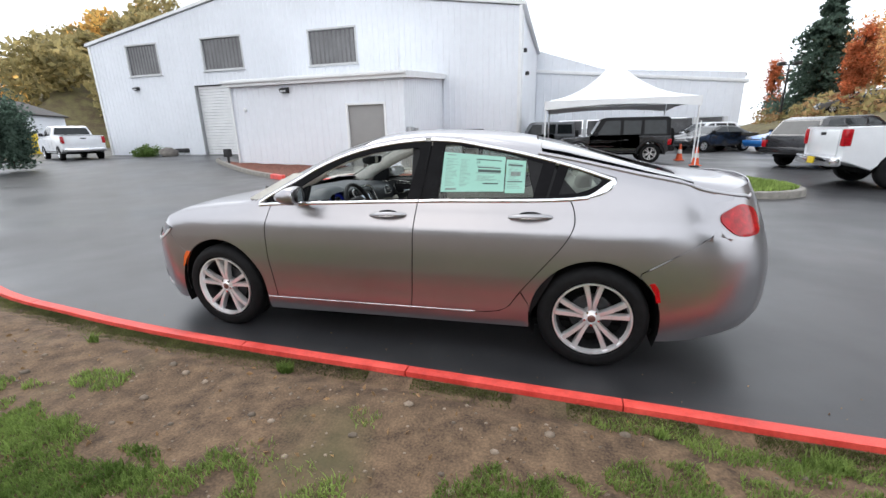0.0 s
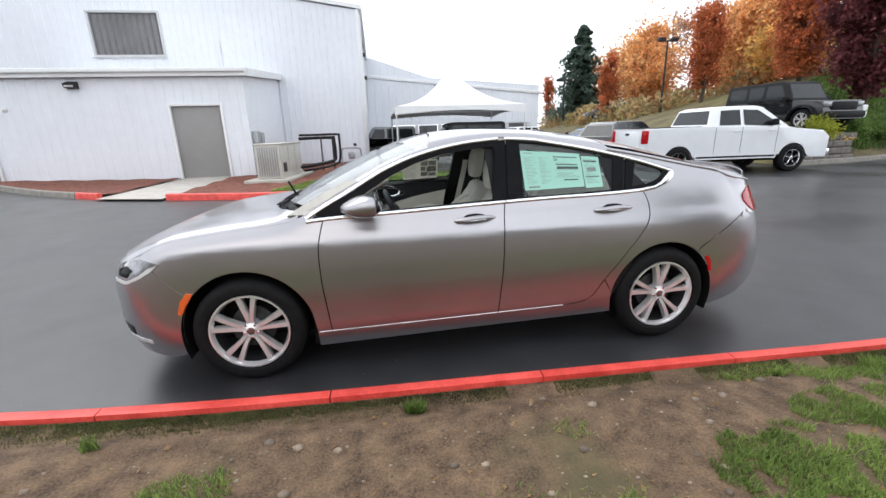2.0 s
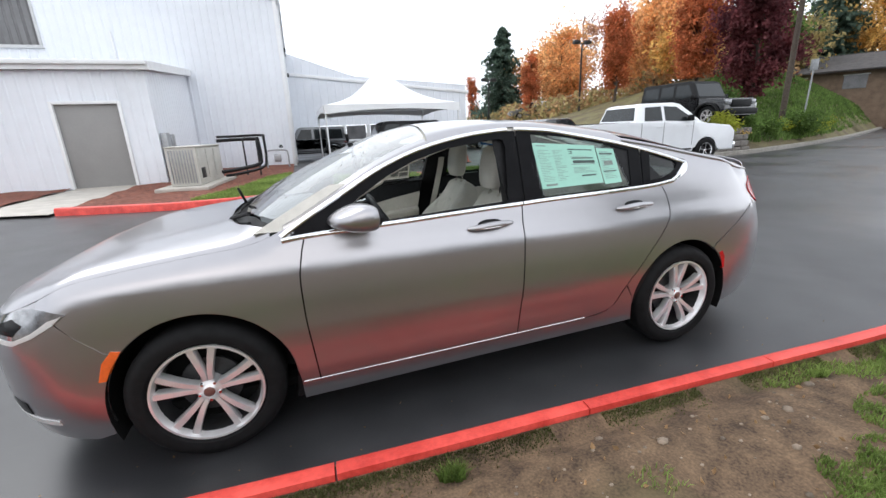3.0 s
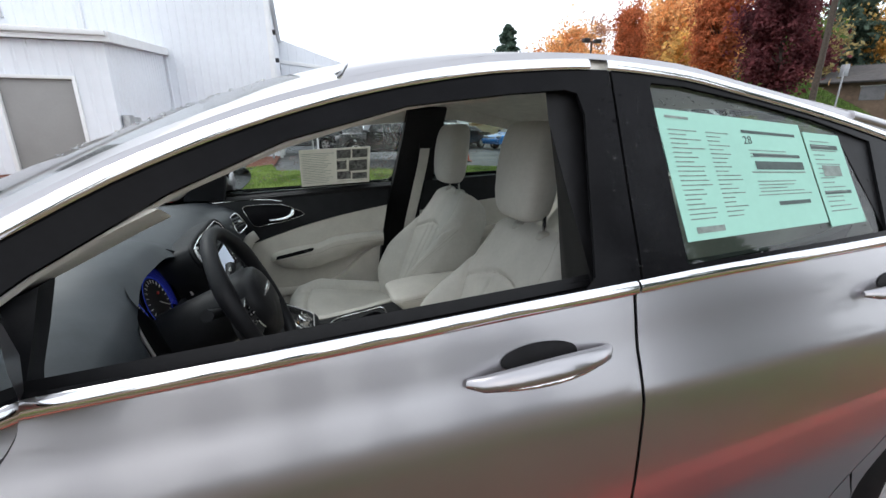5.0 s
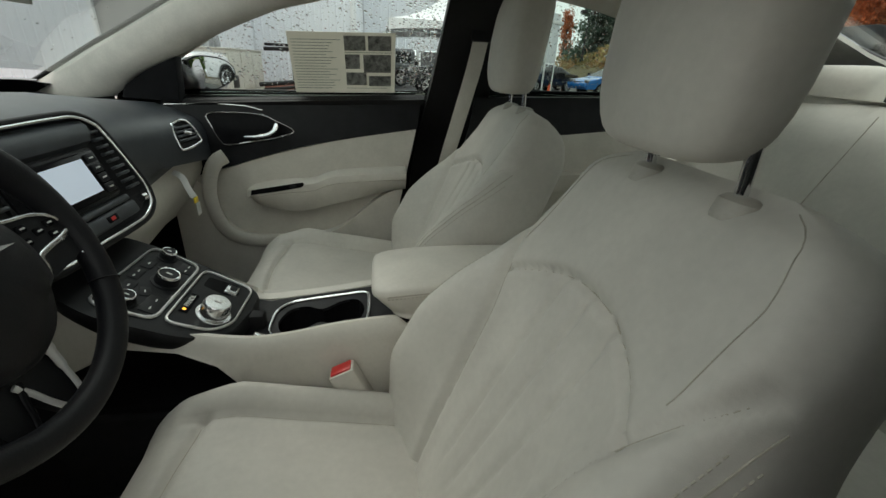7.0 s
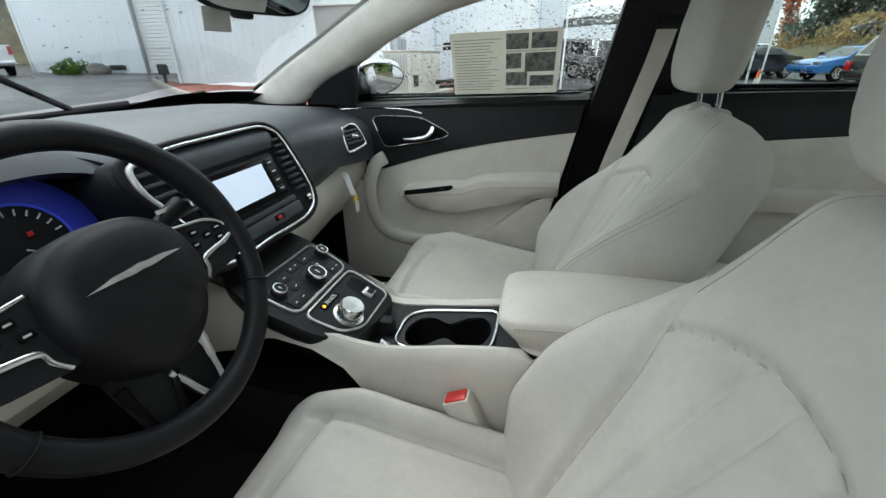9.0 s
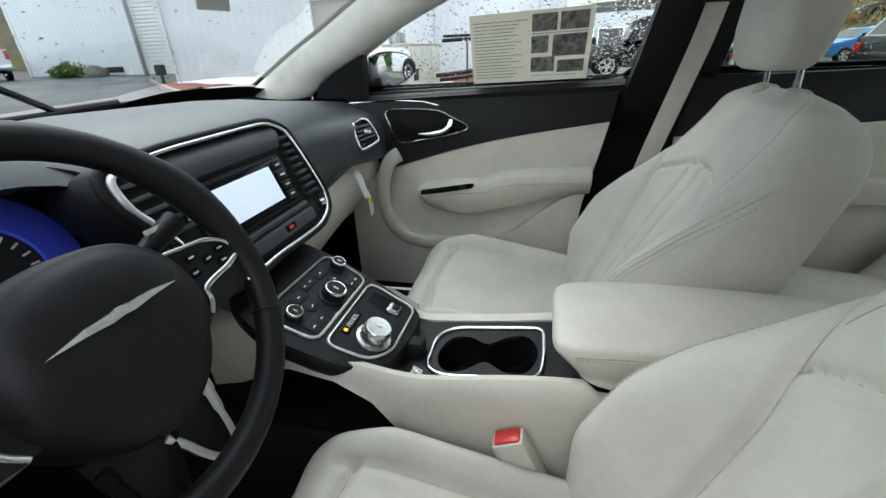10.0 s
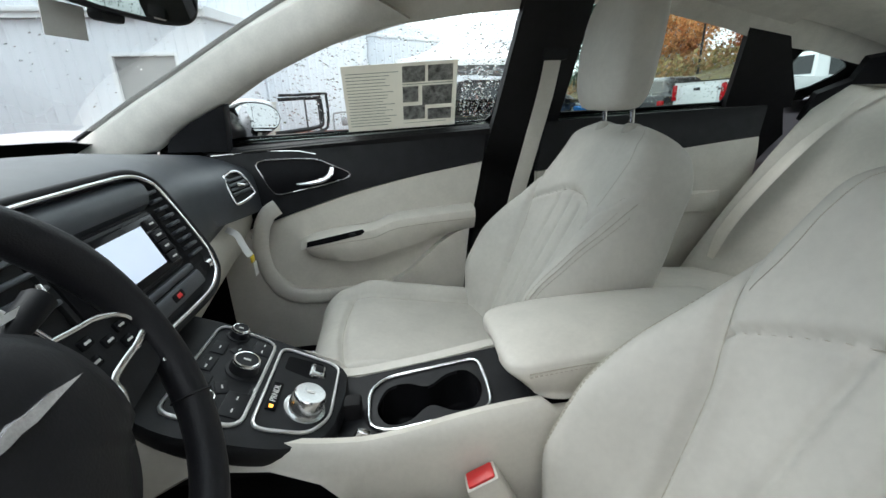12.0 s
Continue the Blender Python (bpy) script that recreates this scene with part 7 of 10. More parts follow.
    add_prism(bm, poly, 2 * w, Matrix.Translation((0, w, 0)) @ T)
    es = [e for e in bm.edges if abs(e.verts[0].co.y - e.verts[1].co.y) < 1e-6]
    bmesh.ops.bevel(bm, geom=es, offset=0.05, segments=3, profile=0.6, affect="EDGES")
    part("body", bm, paint, v, smooth=True, auto=30)
    bm = bmesh.new()
    add_prism(bm, S["cab"], 2 * w, Matrix.Translation((0, w, 0)) @ T)
    z0, z1 = S["cab"][0][1], max(p[1] for p in S["cab"])
    hw = lambda z: w - 0.02 + (S["tw"] - w) * np.clip((z - z0) / (z1 - z0), 0, 1)
    for q_ in bm.verts:
        q_.co.y = math.copysign(float(hw(q_.co.z)), q_.co.y)
    es = [e for e in bm.edges if e.verts[0].co.z > z0 + 0.05 or e.verts[1].co.z > z0 + 0.05]
    bmesh.ops.bevel(bm, geom=es, offset=0.045, segments=3, profile=0.6, affect="EDGES")
    part("cabin", bm, paint if kind != "jeep" else M["rain_dark"] if paint is M["black_car"] else paint, v, auto=30)
    for sg in (-1, 1):
        for o in S["win"]:
            lifted("side_window", o, lambda x, z: (x, -(hw(z) + 0.006), z), M["car_glass"], v, step=0.4, mirror=sg > 0)
        for u in S["seams"]:
            part("door_gap", box((u, sg * (w + 0.0005), (sill + z0) / 2 + 0.06), (0.012, 0.006, z0 - sill - 0.16)), M["seal"], v)
        for u in S["seams"][1:]:
            part("door_handle", box((u - 0.18, sg * (w + 0.014), z0 - 0.14), (0.2, 0.03, 0.035), 0.012), M["chrome"] if kind == "pickup" and False else paint, v)
        part("door_mirror", box((S["win"][-1][-1][0] + 0.05, sg * (w + 0.10), z0 + 0.10), (0.12, 0.20, 0.19), 0.04), M["rain_dark"], v)
        part("tail_lamp", box((low[1][0] + 0.05, sg * (w - 0.065), z0 - 0.24), (0.16, 0.16, 0.38 if kind == "pickup" else 0.24), 0.025), M["red_lamp"], v, "red tail lamp")
        fx = max(p[0] for p in low)
        part("headlamp", box((fx - 0.12, sg * (w - 0.20), 0.92 if kind != "sedan" else 0.72), (0.22, 0.32, 0.2), 0.05), M["lamp_clear"], v, "clear headlamp")
        part("sill_step", box((0, sg * (w - 0.04), sill + 0.02), (2 * ax - 2 * S["arch"] - 0.1, 0.10, 0.06), 0.02), M["rain_dark"] if kind in ("jeep", "pickup") else paint, v)
        for cx in (-ax, ax):
            wheel(cx, sg, "wheel", r, 0.24, w + 0.02, v, M["chrome"] if kind == "pickup" else M["alloy"], 5, kind != "pickup", r * 0.62)
            if kind in ("jeep",):
                bm = bmesh.new()
                rows = []
                for a in xs_(math.pi * 1.02, -0.02, 14):
                    c = (cx + (S["arch"] + 0.0) * math.cos(a), r + S["arch"] * math.sin(a))
                    rows.append([bm.verts.new((c[0], sg * (w - 0.02), c[1])), bm.verts.new((c[0], sg * (w + 0.12), c[1])), bm.verts.new((c[0] + 0.05 * math.cos(a), sg * (w + 0.11), c[1] + 0.05 * math.sin(a))), bm.verts.new((c[0] + 0.05 * math.cos(a), sg * (w - 0.02), c[1] + 0.05 * math.sin(a)))])
                for a, b in zip(rows, rows[1:]):
                    for j in range(4):
                        bm.faces.new((a[j], b[j], b[(j + 1) % 4], a[(j + 1) % 4]))
                part("fender_flare", bm, M["rain_dark"], v)
    # windshield and rear glass
    c = S["cab"]
    for a, b, nm in ((c[-1], c[-2], "windshield"), (c[0], c[1], "rear_window")):
        A, B = np.array(a), np.array(b)
        n_ = np.array([(B - A)[1], -(B - A)[0]])
        n_ = n_ / np.linalg.norm(n_) * (1 if nm == "windshield" else -1)
        p0, p1 = A + (B - A) * 0.14 + n_ * 0.007, A + (B - A) * 0.93 + n_ * 0.007
        bm = bmesh.new()
        vs = [bm.verts.new(q_) for q_ in ((p0[0], -hw(p0[1]) + 0.09, p0[1]), (p0[0], hw(p0[1]) - 0.09, p0[1]), (p1[0], hw(p1[1]) - 0.09, p1[1]), (p1[0], -hw(p1[1]) + 0.09, p1[1]))]
        bm.faces.new(vs)
        part(nm, bm, M["car_glass"], v)
    # bumpers, floor, plate
    bx = low[1][0]
    fx = max(p[0] for p in low)
    bm = bmesh.new()
    add_box(bm, (bx - 0.06, 0, 0.60 if kind != "sedan" else 0.5), (0.22, 2 * w - 0.06, 0.22), 0.05)
    part("rear_bumper", bm, M["chrome"] if kind == "pickup" else M["rain_dark"] if kind == "jeep" else paint, v)
    bm = bmesh.new()
    add_box(bm, (fx + 0.02, 0, 0.55), (0.2, 2 * w - 0.10, 0.24), 0.06)
    part("front_bumper", bm, M["chrome"] if kind == "pickup" else M["rain_dark"] if kind == "jeep" else paint, v)
    part("grille", box((fx - 0.035, 0, 0.86 if kind != "sedan" else 0.66), (0.09, 1.1 if kind != "sedan" else 0.8, 0.28 if kind != "sedan" else 0.12), 0.02), M["rain_dark"], v, "dark grille")
    part("underbody", box((0, 0, 0.50), (2 * ax + 1.3, 2 * w - 0.42, 0.30)), M["well"], v)
    if kind == "pickup":
        part("bed_floor", box((-1.93, 0, 1.405), (1.80, 1.62, 0.01)), M["seal"], v, "dark bed cover")
        part("tailgate_handle", box((low[1][0] - 0.012, 0, 1.22), (0.03, 0.26, 0.07), 0.01), M["rain_dark"], v)
        part("tailgate", box((low[1][0] - 0.004, 0, 1.02), (0.03, 1.50, 0.58), 0.015), paint, v)
    if plate:
        part("number_plate", box((low[1][0] - 0.18, 0.0, 0.60), (0.015, 0.32, 0.16), 0.004), M["yellow"], v, "yellow paper plate")
    if kind == "jeep":
        bm = bmesh.new()
        add_lathe(bm, [(0.0, 0.02), (0.26, 0.03), (0.33, 0.05), (0.385, 0.02), (0.39, -0.04), (0.385, -0.16), (0.2, -0.2)], 28, Matrix.Translation((-2.36, 0.05, 1.02)) @ Euler((0, radians(-90), 0)).to_matrix().to_4x4())
        part("spare_wheel", bm, M["rubber"], v, "spare wheel on the tailgate")
    return v


def xs_(a, b, n):
    return [a + (b - a) * i / (n - 1) for i in range(n)]


vehicle("pickup_truck", pose(10.25, 8.95, 0, 0, 0, -5), "white crew-cab pickup with chrome wheels and bumper", M["white_car"], "pickup", plate=True)
vehicle("pickup_truck", pose(-28.0, 16.0, 0.32, 0, 0, 158), "white pickup parked by the warehouse corner", M["white_car"], "pickup")
vehicle("off_road_car", pose(3.32, 16.85, 0, 0, 0, 180), "black four-door off-road car under the tent", M["black_car"], "jeep")
vehicle("off_road_car", pose(16.2, 12.2, 1.12, 0, 0, -88), "black off-road car on the bank above the wall", M["black_car"], "jeep", plate=False)
vehicle("off_road_car", pose(-0.2, 24.5, 0, 0, 0, 180), "grey off-road car by the warehouse wall", M["grey_car"], "jeep")
vehicle("suv", pose(10.6, 14.6, 0, 0, 0, 25), "dark grey hatchback facing the lot", M["black_car"], "suv")
vehicle("sedan_far", pose(13.4, 23.5, 0, 0, 0, 190), "bright blue car across the lot", M["blue_car"], "sedan")
rng = random.Random(9)
cols = ["black_car", "silver_car", "white_car", "grey_car", "red_car", "black_car", "silver_car", "white_car", "black_car", "grey_car"]
for i in range(14):
    kd = rng.choice(["suv", "sedan", "suv"])
    vehicle("parked_car", pose(9.9 + 0.55 * i, 25.5 + 2.75 * i, 0, 0, 0, 205 + rng.uniform(-4, 4)), {"black_car": "black", "silver_car": "silver", "white_car": "white", "grey_car": "grey", "red_car": "red"}[cols[i % 10]] + " car in the row across the lot", M[cols[i % 10]], kd)
for i in range(3, 9):
    cx_, cy_ = 17.6 + 2.1 * i, 30.0 + 3.2 * i
    vehicle("parked_car", pose(cx_, cy_, float(bank_z(np.array([cx_]), np.array([cy_]))[0]) - 0.02, 0, 0, 160 + rng.uniform(-5, 5)), "car parked under the autumn trees", M[cols[(i * 3) % 10]], "sedan" if i % 2 else "suv")
for cx_, cy_, kd in ((59.0, 33.2, "sedan"), (55.0, 36.5, "suv")):
    vehicle("parked_car", pose(cx_, cy_, float(bank_z(np.array([cx_]), np.array([cy_]))[0]) + 0.02, 0, 0, -58), "white car parked by the house", M["white_car"], kd)


# ---------- the sedan's cabin ----------
def mesh_part(name, V, F, material, parent, label="", auto=40):
    bm = bmesh.new()
    vs = [bm.verts.new(v) for v in V]
    for f in F:
        try:
            bm.faces.new([vs[i] for i in f])
        except ValueError:
            pass
    return part(name, bm, material, parent, label, auto=auto)


def loft(rows, closed=True, caps=True):
    """Quads through rows of points; rows closed round, ends capped by fans."""
    k = len(rows[0])
    V = [p for r in rows for p in r]
    F = []
    for i in range(len(rows) - 1):
        for j in range(k if closed else k - 1):
            a, b = i * k + j, i * k + (j + 1) % k
            F.append((a, b, b + k, a + k))
    if caps:
        for i in (0, len(rows) - 1):
            c = np.mean(np.array([tuple(p) for p in rows[i]]), axis=0)
            V.append(tuple(c))
            ci = len(V) - 1
            for j in range(k if closed else k - 1):
                F.append((i * k + j, i * k + (j + 1) % k, ci))
    return V, F


def bump(y, c, w):
    return math.exp(-((abs(y) - c) / w) ** 2)


back_w = curve_fn([(0, 0.215), (0.10, 0.250), (0.20, 0.266), (0.32, 0.270), (0.45, 0.268), (0.58, 0.252), (0.66, 0.237), (0.74, 0.221), (0.80, 0.213), (0.88, 0.206), (0.93, 0.197), (0.965, 0.186), (0.985, 0.168), (1.0, 0.135)])
back_t = curve_fn([(0, 0.10), (0.2, 0.13), (0.6, 0.135), (0.85, 0.125), (0.94, 0.10), (0.98, 0.07), (1.0, 0.035)])
back_b = curve_fn([(0, 0.030), (0.10, 0.060), (0.22, 0.088), (0.35, 0.088), (0.50, 0.064), (0.64, 0.030), (0.78, 0.008), (0.90, 0.0), (1.0, 0.0)])
pad_u = curve_fn([(0.0, 0.36), (0.27, 0.45), (0.50, 0.555), (0.60, 0.67), (0.68, 0.80), (0.74, 0.90), (0.80, 0.97)])
edge_u = curve_fn([(0.0, 0.90), (0.35, 0.90), (0.55, 0.93), (0.70, 0.985), (0.78, 1.02)])
A0, A1 = np.array((0.085, 0.475)), np.array((0.375, 1.034))
SLIDE = {-1: np.array((-0.022, 0.0)), 1: np.array((0.004, 0.0))}
SEAT_W = {-1: 1.0, 1: 0.93}
TT = (A1 - A0) / np.linalg.norm(A1 - A0)
NF = np.array((-TT[1], TT[0]))


def step01(a, b, x):
    t = min(1.0, max(0.0, (x - a) / (b - a)))
    return t * t * (3 - 2 * t)


def arch_h(u):
    """Height of the arched seam that closes the pleated shield."""
    return 0.615 + 0.105 * (1 - min(1.0, (abs(u) / 0.69) ** 2.2))


def back_pt(cy, h, u, d=0.0):
    """A point on the front of a seat back: h up it, u from -1 to 1 across it; ridged bolsters, a sunk and pleated shield."""
    sd = 1 if cy > 0 else -1
    c = A0 + SLIDE[sd] + (A1 - A0) * h
    w, q = float(back_w(h)) * SEAT_W[sd], abs(u)
    ridge_ = math.exp(-((q - 0.88) / (0.30 if q < 0.88 else 0.22)) ** 2)
    edge_ = max(0.0, q - 0.80) / 0.20
    fr = 0.040 + float(back_b(h)) * ridge_ - 0.036 * edge_ ** 2.6 - 0.022 * step01(0.90, 1.0, h) ** 2 + d
    pu = float(pad_u(min(h, 0.80)))
    if h < 0.80:
        fr -= 0.0120 * math.exp(-((q - pu) * w / 0.0070) ** 2)
    if q < 0.69:
        ah = arch_h(u)
        fr -= 0.0115 * math.exp(-((h - ah) * 0.63 / 0.0072) ** 2)
        if h < ah and q < pu:
            fr -= 0.005 * step01(0, 0.05, ah - h) * step01(0, 0.12, pu - q)
            for k in (-0.26, 0.0, 0.26):
                fr -= 0.0070 * step01(0.10, 0.25, h) * math.exp(-((u - k * (0.55 + 0.65 * h)) * w / 0.0060) ** 2)
    c = c + NF * fr
    return (float(c[0]), cy + u * w, float(c[1]))


def seat_back(cy, parent, label):
    rows = []
    sd = 1 if cy > 0 else -1
    for i in range(93):
        h = i / 92
        row = []
        for j in range(113):
            row.append(back_pt(cy, h, -1 + 2 * j / 112))
        c = A0 + SLIDE[sd] + (A1 - A0) * h
        w, t = float(back_w(h)) * SEAT_W[sd], float(back_t(h))
        f0 = float(((np.array(row[-1])[[0, 2]] - c) @ NF))
        for q, dp in ((1.012, 0.06), (1.018, 0.20), (1.015, 0.40), (1.0, 0.62), (0.965, 0.80), (0.90, 0.92), (0.78, 1.0), (0.55, 1.05), (0.25, 1.07), (0, 1.07), (-0.25, 1.07), (-0.55, 1.05), (-0.78, 1.0), (-0.90, 0.92), (-0.965, 0.80), (-1.0, 0.62), (-1.015, 0.40), (-1.018, 0.20), (-1.012, 0.06)):
            p = c + NF * (f0 - (f0 + t) * dp)
            row.append((float(p[0]), cy + q * w, float(p[1])))
        rows.append(row)
    V, F = loft(rows)
    return mesh_part("backrest", V, F, M["cream_cloth"], parent, label, auto=70)


cush_w = curve_fn([(-0.40, 0.190), (-0.385, 0.222), (-0.35, 0.240), (-0.25, 0.252), (0.0, 0.248), (0.14, 0.225)])
cush_z = curve_fn([(-0.40, 0.490), (-0.39, 0.530), (-0.37, 0.556), (-0.33, 0.572), (-0.27, 0.572), (-0.15, 0.553), (0.0, 0.528), (0.14, 0.505)])


def cush_pt(cy, x, u, d=0.0):
    w = float(cush_w(x))
    q = abs(u)
    z = float(cush_z(x)) + 0.046 * bump(u, 0.84, 0.17) * min(1, max(0.25, (x + 0.42) * 6)) - 0.075 * max(0, q - 0.78) ** 2 / 0.0484 + d
    z -= 0.0105 * math.exp(-((q - 0.66) * w / 0.0075) ** 2) * step01(-0.345, -0.315, x)
    if q < 0.68:
        z -= 0.0105 * math.exp(-((x + 0.318 - 0.018 * (u / 0.66) ** 2) / 0.0075) ** 2)
    return (x, cy + u * w, z)


def seat_cushion(cy, parent):
    rows = []
    for x in [-0.40, -0.397, -0.391, -0.382, -0.37] + [-0.36 + 0.005 * i for i in range(17)] + [-0.27 + 0.41 * i / 20 for i in range(21)]:
        row = [cush_pt(cy, x, -1 + 2 * j / 84) for j in range(85)]
        w = float(cush_w(x))
        for q, z in ((1.0, 0.46), (0.97, 0.40), (0.9, 0.36), (0, 0.35), (-0.9, 0.36), (-0.97, 0.40), (-1.0, 0.46)):
            row.append((max(x, -0.385), cy + q * w, z))
        rows.append(row)
    V, F = loft(rows)
    return mesh_part("cushion", V, F, M["cream_cloth"], parent, "cream seat cushion", auto=70)


def headrest(cx, cy, cz, parent, w=0.15, t=0.062, h=0.125, lean=0.12):
    rows = []
    for i in range(15):
        a = -math.pi / 2 + math.pi * i / 14
        zz = math.copysign(abs(math.sin(a)) ** 0.55, math.sin(a)) * h
        k = max(0.02, math.cos(a)) ** 0.30
        row = []
        for j in range(28):
            b = 2 * math.pi * j / 28
            c, s = math.cos(b), math.sin(b)
            wy = w * (1.0 - 0.04 * (zz < 0) * (zz / h) ** 2)
            row.append((cx + math.copysign(abs(c) ** 0.7, c) * t * k + lean * zz - (0.012 if c < 0 else 0) * (1 - (zz / h) ** 2), cy + math.copysign(abs(s) ** 0.62, s) * wy * k, cz + zz))
        rows.append(row)
    V, F = loft(rows)
    return mesh_part("headrest", V, F, M["cream_cloth"], parent, "cream padded headrest", auto=70)


# thin tube along a seam; its dark tan paints the crease's shade
def seam(name, pts, parent, r=0.0015, material=None):
    return tube(name, pts, r, material or M["stitch_crease"], parent, n=5)


def stitches(pts, parent, gap=0.0075, r=0.0007):
    """A row of raised thread stitches along a line, one mesh."""
    V, F = [], []
    P = np.array(pts, float)
    L = np.concatenate([[0], np.cumsum(np.linalg.norm(np.diff(P, axis=0), axis=1))])
    at = lambda s: np.array([np.interp(s, L, P[:, k]) for k in range(3)])
    for s in np.arange(0, L[-1] - gap, gap):
        a, b = at(s), at(s + gap * 0.62)
        d = (b - a) / np.linalg.norm(b - a)
        u = np.cross(d, (0.3, 0.9, 0.3))
        u /= np.linalg.norm(u)
        v = np.cross(d, u)
        i = len(V)
        for q in (a, b):
            V.extend(tuple(q + r * (su * u + sv * v)) for su, sv in ((1, 1), (1, -1), (-1, -1), (-1, 1)))
        F.extend([(i, i + 1, i + 2, i + 3), (i + 7, i + 6, i + 5, i + 4)] + [(i + k, i + 4 + k, i + 4 + (k + 1) % 4, i + (k + 1) % 4) for k in range(4)])
    return mesh_part("stitching", V, F, M["stitch_crease"], parent, "row of tan stitches")


def front_seat(cy, label, hx, hy, hw):
    s = new("front_seat")
    s.parent = sedan
    s["label"] = label
    seat_back(cy, s, "cream seat back with side bolsters")
    seat_cushion(cy, s)
    headrest(hx, hy, 1.192 if cy < 0 else 1.198, s, hw, 0.052, 0.132 if cy < 0 else 0.124)
    px, pz = (0.325, 1.026) if cy < 0 else (0.368, 1.036)
    for d in ((-0.088, 0.052) if cy < 0 else (-0.06, 0.06)):
        tube("headrest_post", [(px - 0.004, hy + d, pz - 0.03), (hx + 0.004, hy + d, 1.13)], 0.0062, M["chrome"], s, "chrome headrest post", n=10)
        part("post_collar", add_lathe(bmesh.new(), [(0.0, 0.010), (0.011, 0.010), (0.017, 0.008), (0.022, 0.003), (0.024, -0.016), (0.0, -0.018)], 20, Matrix.Translation((px, hy + d, pz)) @ Euler((0, radians(12), 0)).to_matrix().to_4x4()), M["collar"], s, "ringed plastic post collar")
    for sg in (-1, 1):
        seam("seam", [back_pt(cy, h, sg * float(pad_u(h)), 0.0004) for h in np.linspace(0.03, 0.76, 36)], s, 0.0009)
        seam("seam", [back_pt(cy, h, sg * float(edge_u(h)), 0.0006) for h in np.linspace(0.04, 0.76, 36)], s, 0.0011)
        for du in (-0.026, 0.022):
            stitches([back_pt(cy, h, sg * (float(edge_u(h)) + du), 0.0007) for h in np.linspace(0.05, 0.72, 44)], s)
        seam("seam", [back_pt(cy, h, sg * np.interp(h, [0.62, 0.72, 0.86, 0.95, 1.0], [0.70, 0.78, 0.82, 0.80, 0.70]), 0.0003) for h in np.linspace(0.70, 0.985, 22)], s, 0.0007)
        seam("seam", [cush_pt(cy, x, sg * 0.66, 0.0008) for x in np.linspace(-0.30, 0.12, 22)], s, 0.0009)
        seam("seam", [cush_pt(cy, x, sg * 0.92, 0.0006) for x in np.linspace(-0.36, 0.12, 22)], s, 0.0010)
    seam("seam", [back_pt(cy, arch_h(u), u, 0.0004) for u in np.linspace(-0.66, 0.66, 37)], s, 0.0009)
    seam("seam", [cush_pt(cy, -0.318 + 0.018 * (u / 0.66) ** 2, u, 0.0008) for u in np.linspace(-0.66, 0.66, 25)], s, 0.0009)
    part("seat_base", box((-0.12, cy, 0.32), (0.50, 0.44, 0.10), 0.03), M["carpet"], s, "dark seat base")
    return s


M["collar"] = mat("grey_beige_plastic", (0.34, 0.32, 0.28), 0.45, 0, 0.08, 30)
front_seat(-0.362, "driver's cream seat with bolsters and headrest", 0.312, -0.347, 0.113)
front_seat(0.380, "passenger's cream seat with bolsters and headrest", 0.352, 0.385, 0.109)

# rear bench
bench = new("rear_bench")
bench.parent = sedan
bench["label"] = "cream rear bench seat"
rows = []
for i in range(15):
    h = i / 14
    c = np.array((0.945, 0.455)) + np.array((0.335, 0.625)) * h
    row = []
    for j in range(61):
        u = -1 + 2 * j / 60
        w = 0.70 - 0.07 * h ** 2
        pad = 0.055 + 0.030 * (abs(math.sin(2.2 * u * math.pi / 2)) ** 0.6) + 0.105 * math.exp(-((abs(u) - 0.93) / 0.13) ** 2) * (1 - 0.35 * h) - 0.05 * max(0, abs(u) - 0.95) / 0.05 - 0.05 * max(0, h - 0.85) / 0.15
        row.append((c[0] - 0.87 * pad, u * w, c[1] + 0.45 * pad))
    for u in (1.0, 0.5, 0, -0.5, -1.0):
        row.append((c[0] + 0.10, u * (0.70 - 0.07 * h ** 2), c[1] + 0.02))
    rows.append(row)
V, F = loft(rows)
mesh_part("backrest", V, F, M["cream_cloth"], bench, "cream rear backrest", auto=70)
rows = []
for x, z in ((0.46, 0.40), (0.455, 0.50), (0.48, 0.555), (0.56, 0.575), (0.75, 0.555), (1.05, 0.53)):
    rows.append([(x, u * 0.66, z + 0.012 * abs(math.sin(3.3 * u)) - (0.03 if abs(u) > 0.97 else 0)) for u in np.linspace(-1, 1, 33)] + [(max(x, 0.5), 0.66, 0.36), (max(x, 0.5), -0.66, 0.36)])
V, F = loft(rows)
mesh_part("cushion", V, F, M["cream_cloth"], bench, "cream rear cushion", auto=70)
for cy in (-0.36, 0.36):
    headrest(1.30, cy, 1.115, bench, 0.135, 0.05, 0.075)
    seam("seam", [(1.0 + 0.30 * h - 0.075, cy + 0.24, 0.55 + 0.56 * h + 0.045) for h in np.linspace(0.05, 0.85, 9)], bench)
    seam("seam", [(1.0 + 0.30 * h - 0.075, cy - 0.24, 0.55 + 0.56 * h + 0.045) for h in np.linspace(0.05, 0.85, 9)], bench)
    seam("seam", [(1.165, cy + u * 0.22, 0.94 - 0.03 * u * u) for u in np.linspace(-1, 1, 9)], bench)
lifted("parcel_shelf", [(1.26, -0.60), (1.80, -0.56), (1.80, 0.56), (1.26, 0.60)], lambda x, y: (x, y, 1.075 + 0.03 * (x - 1.26)), M["black_trim"], sedan, "black parcel shelf", step=0.1, thick=0.02)
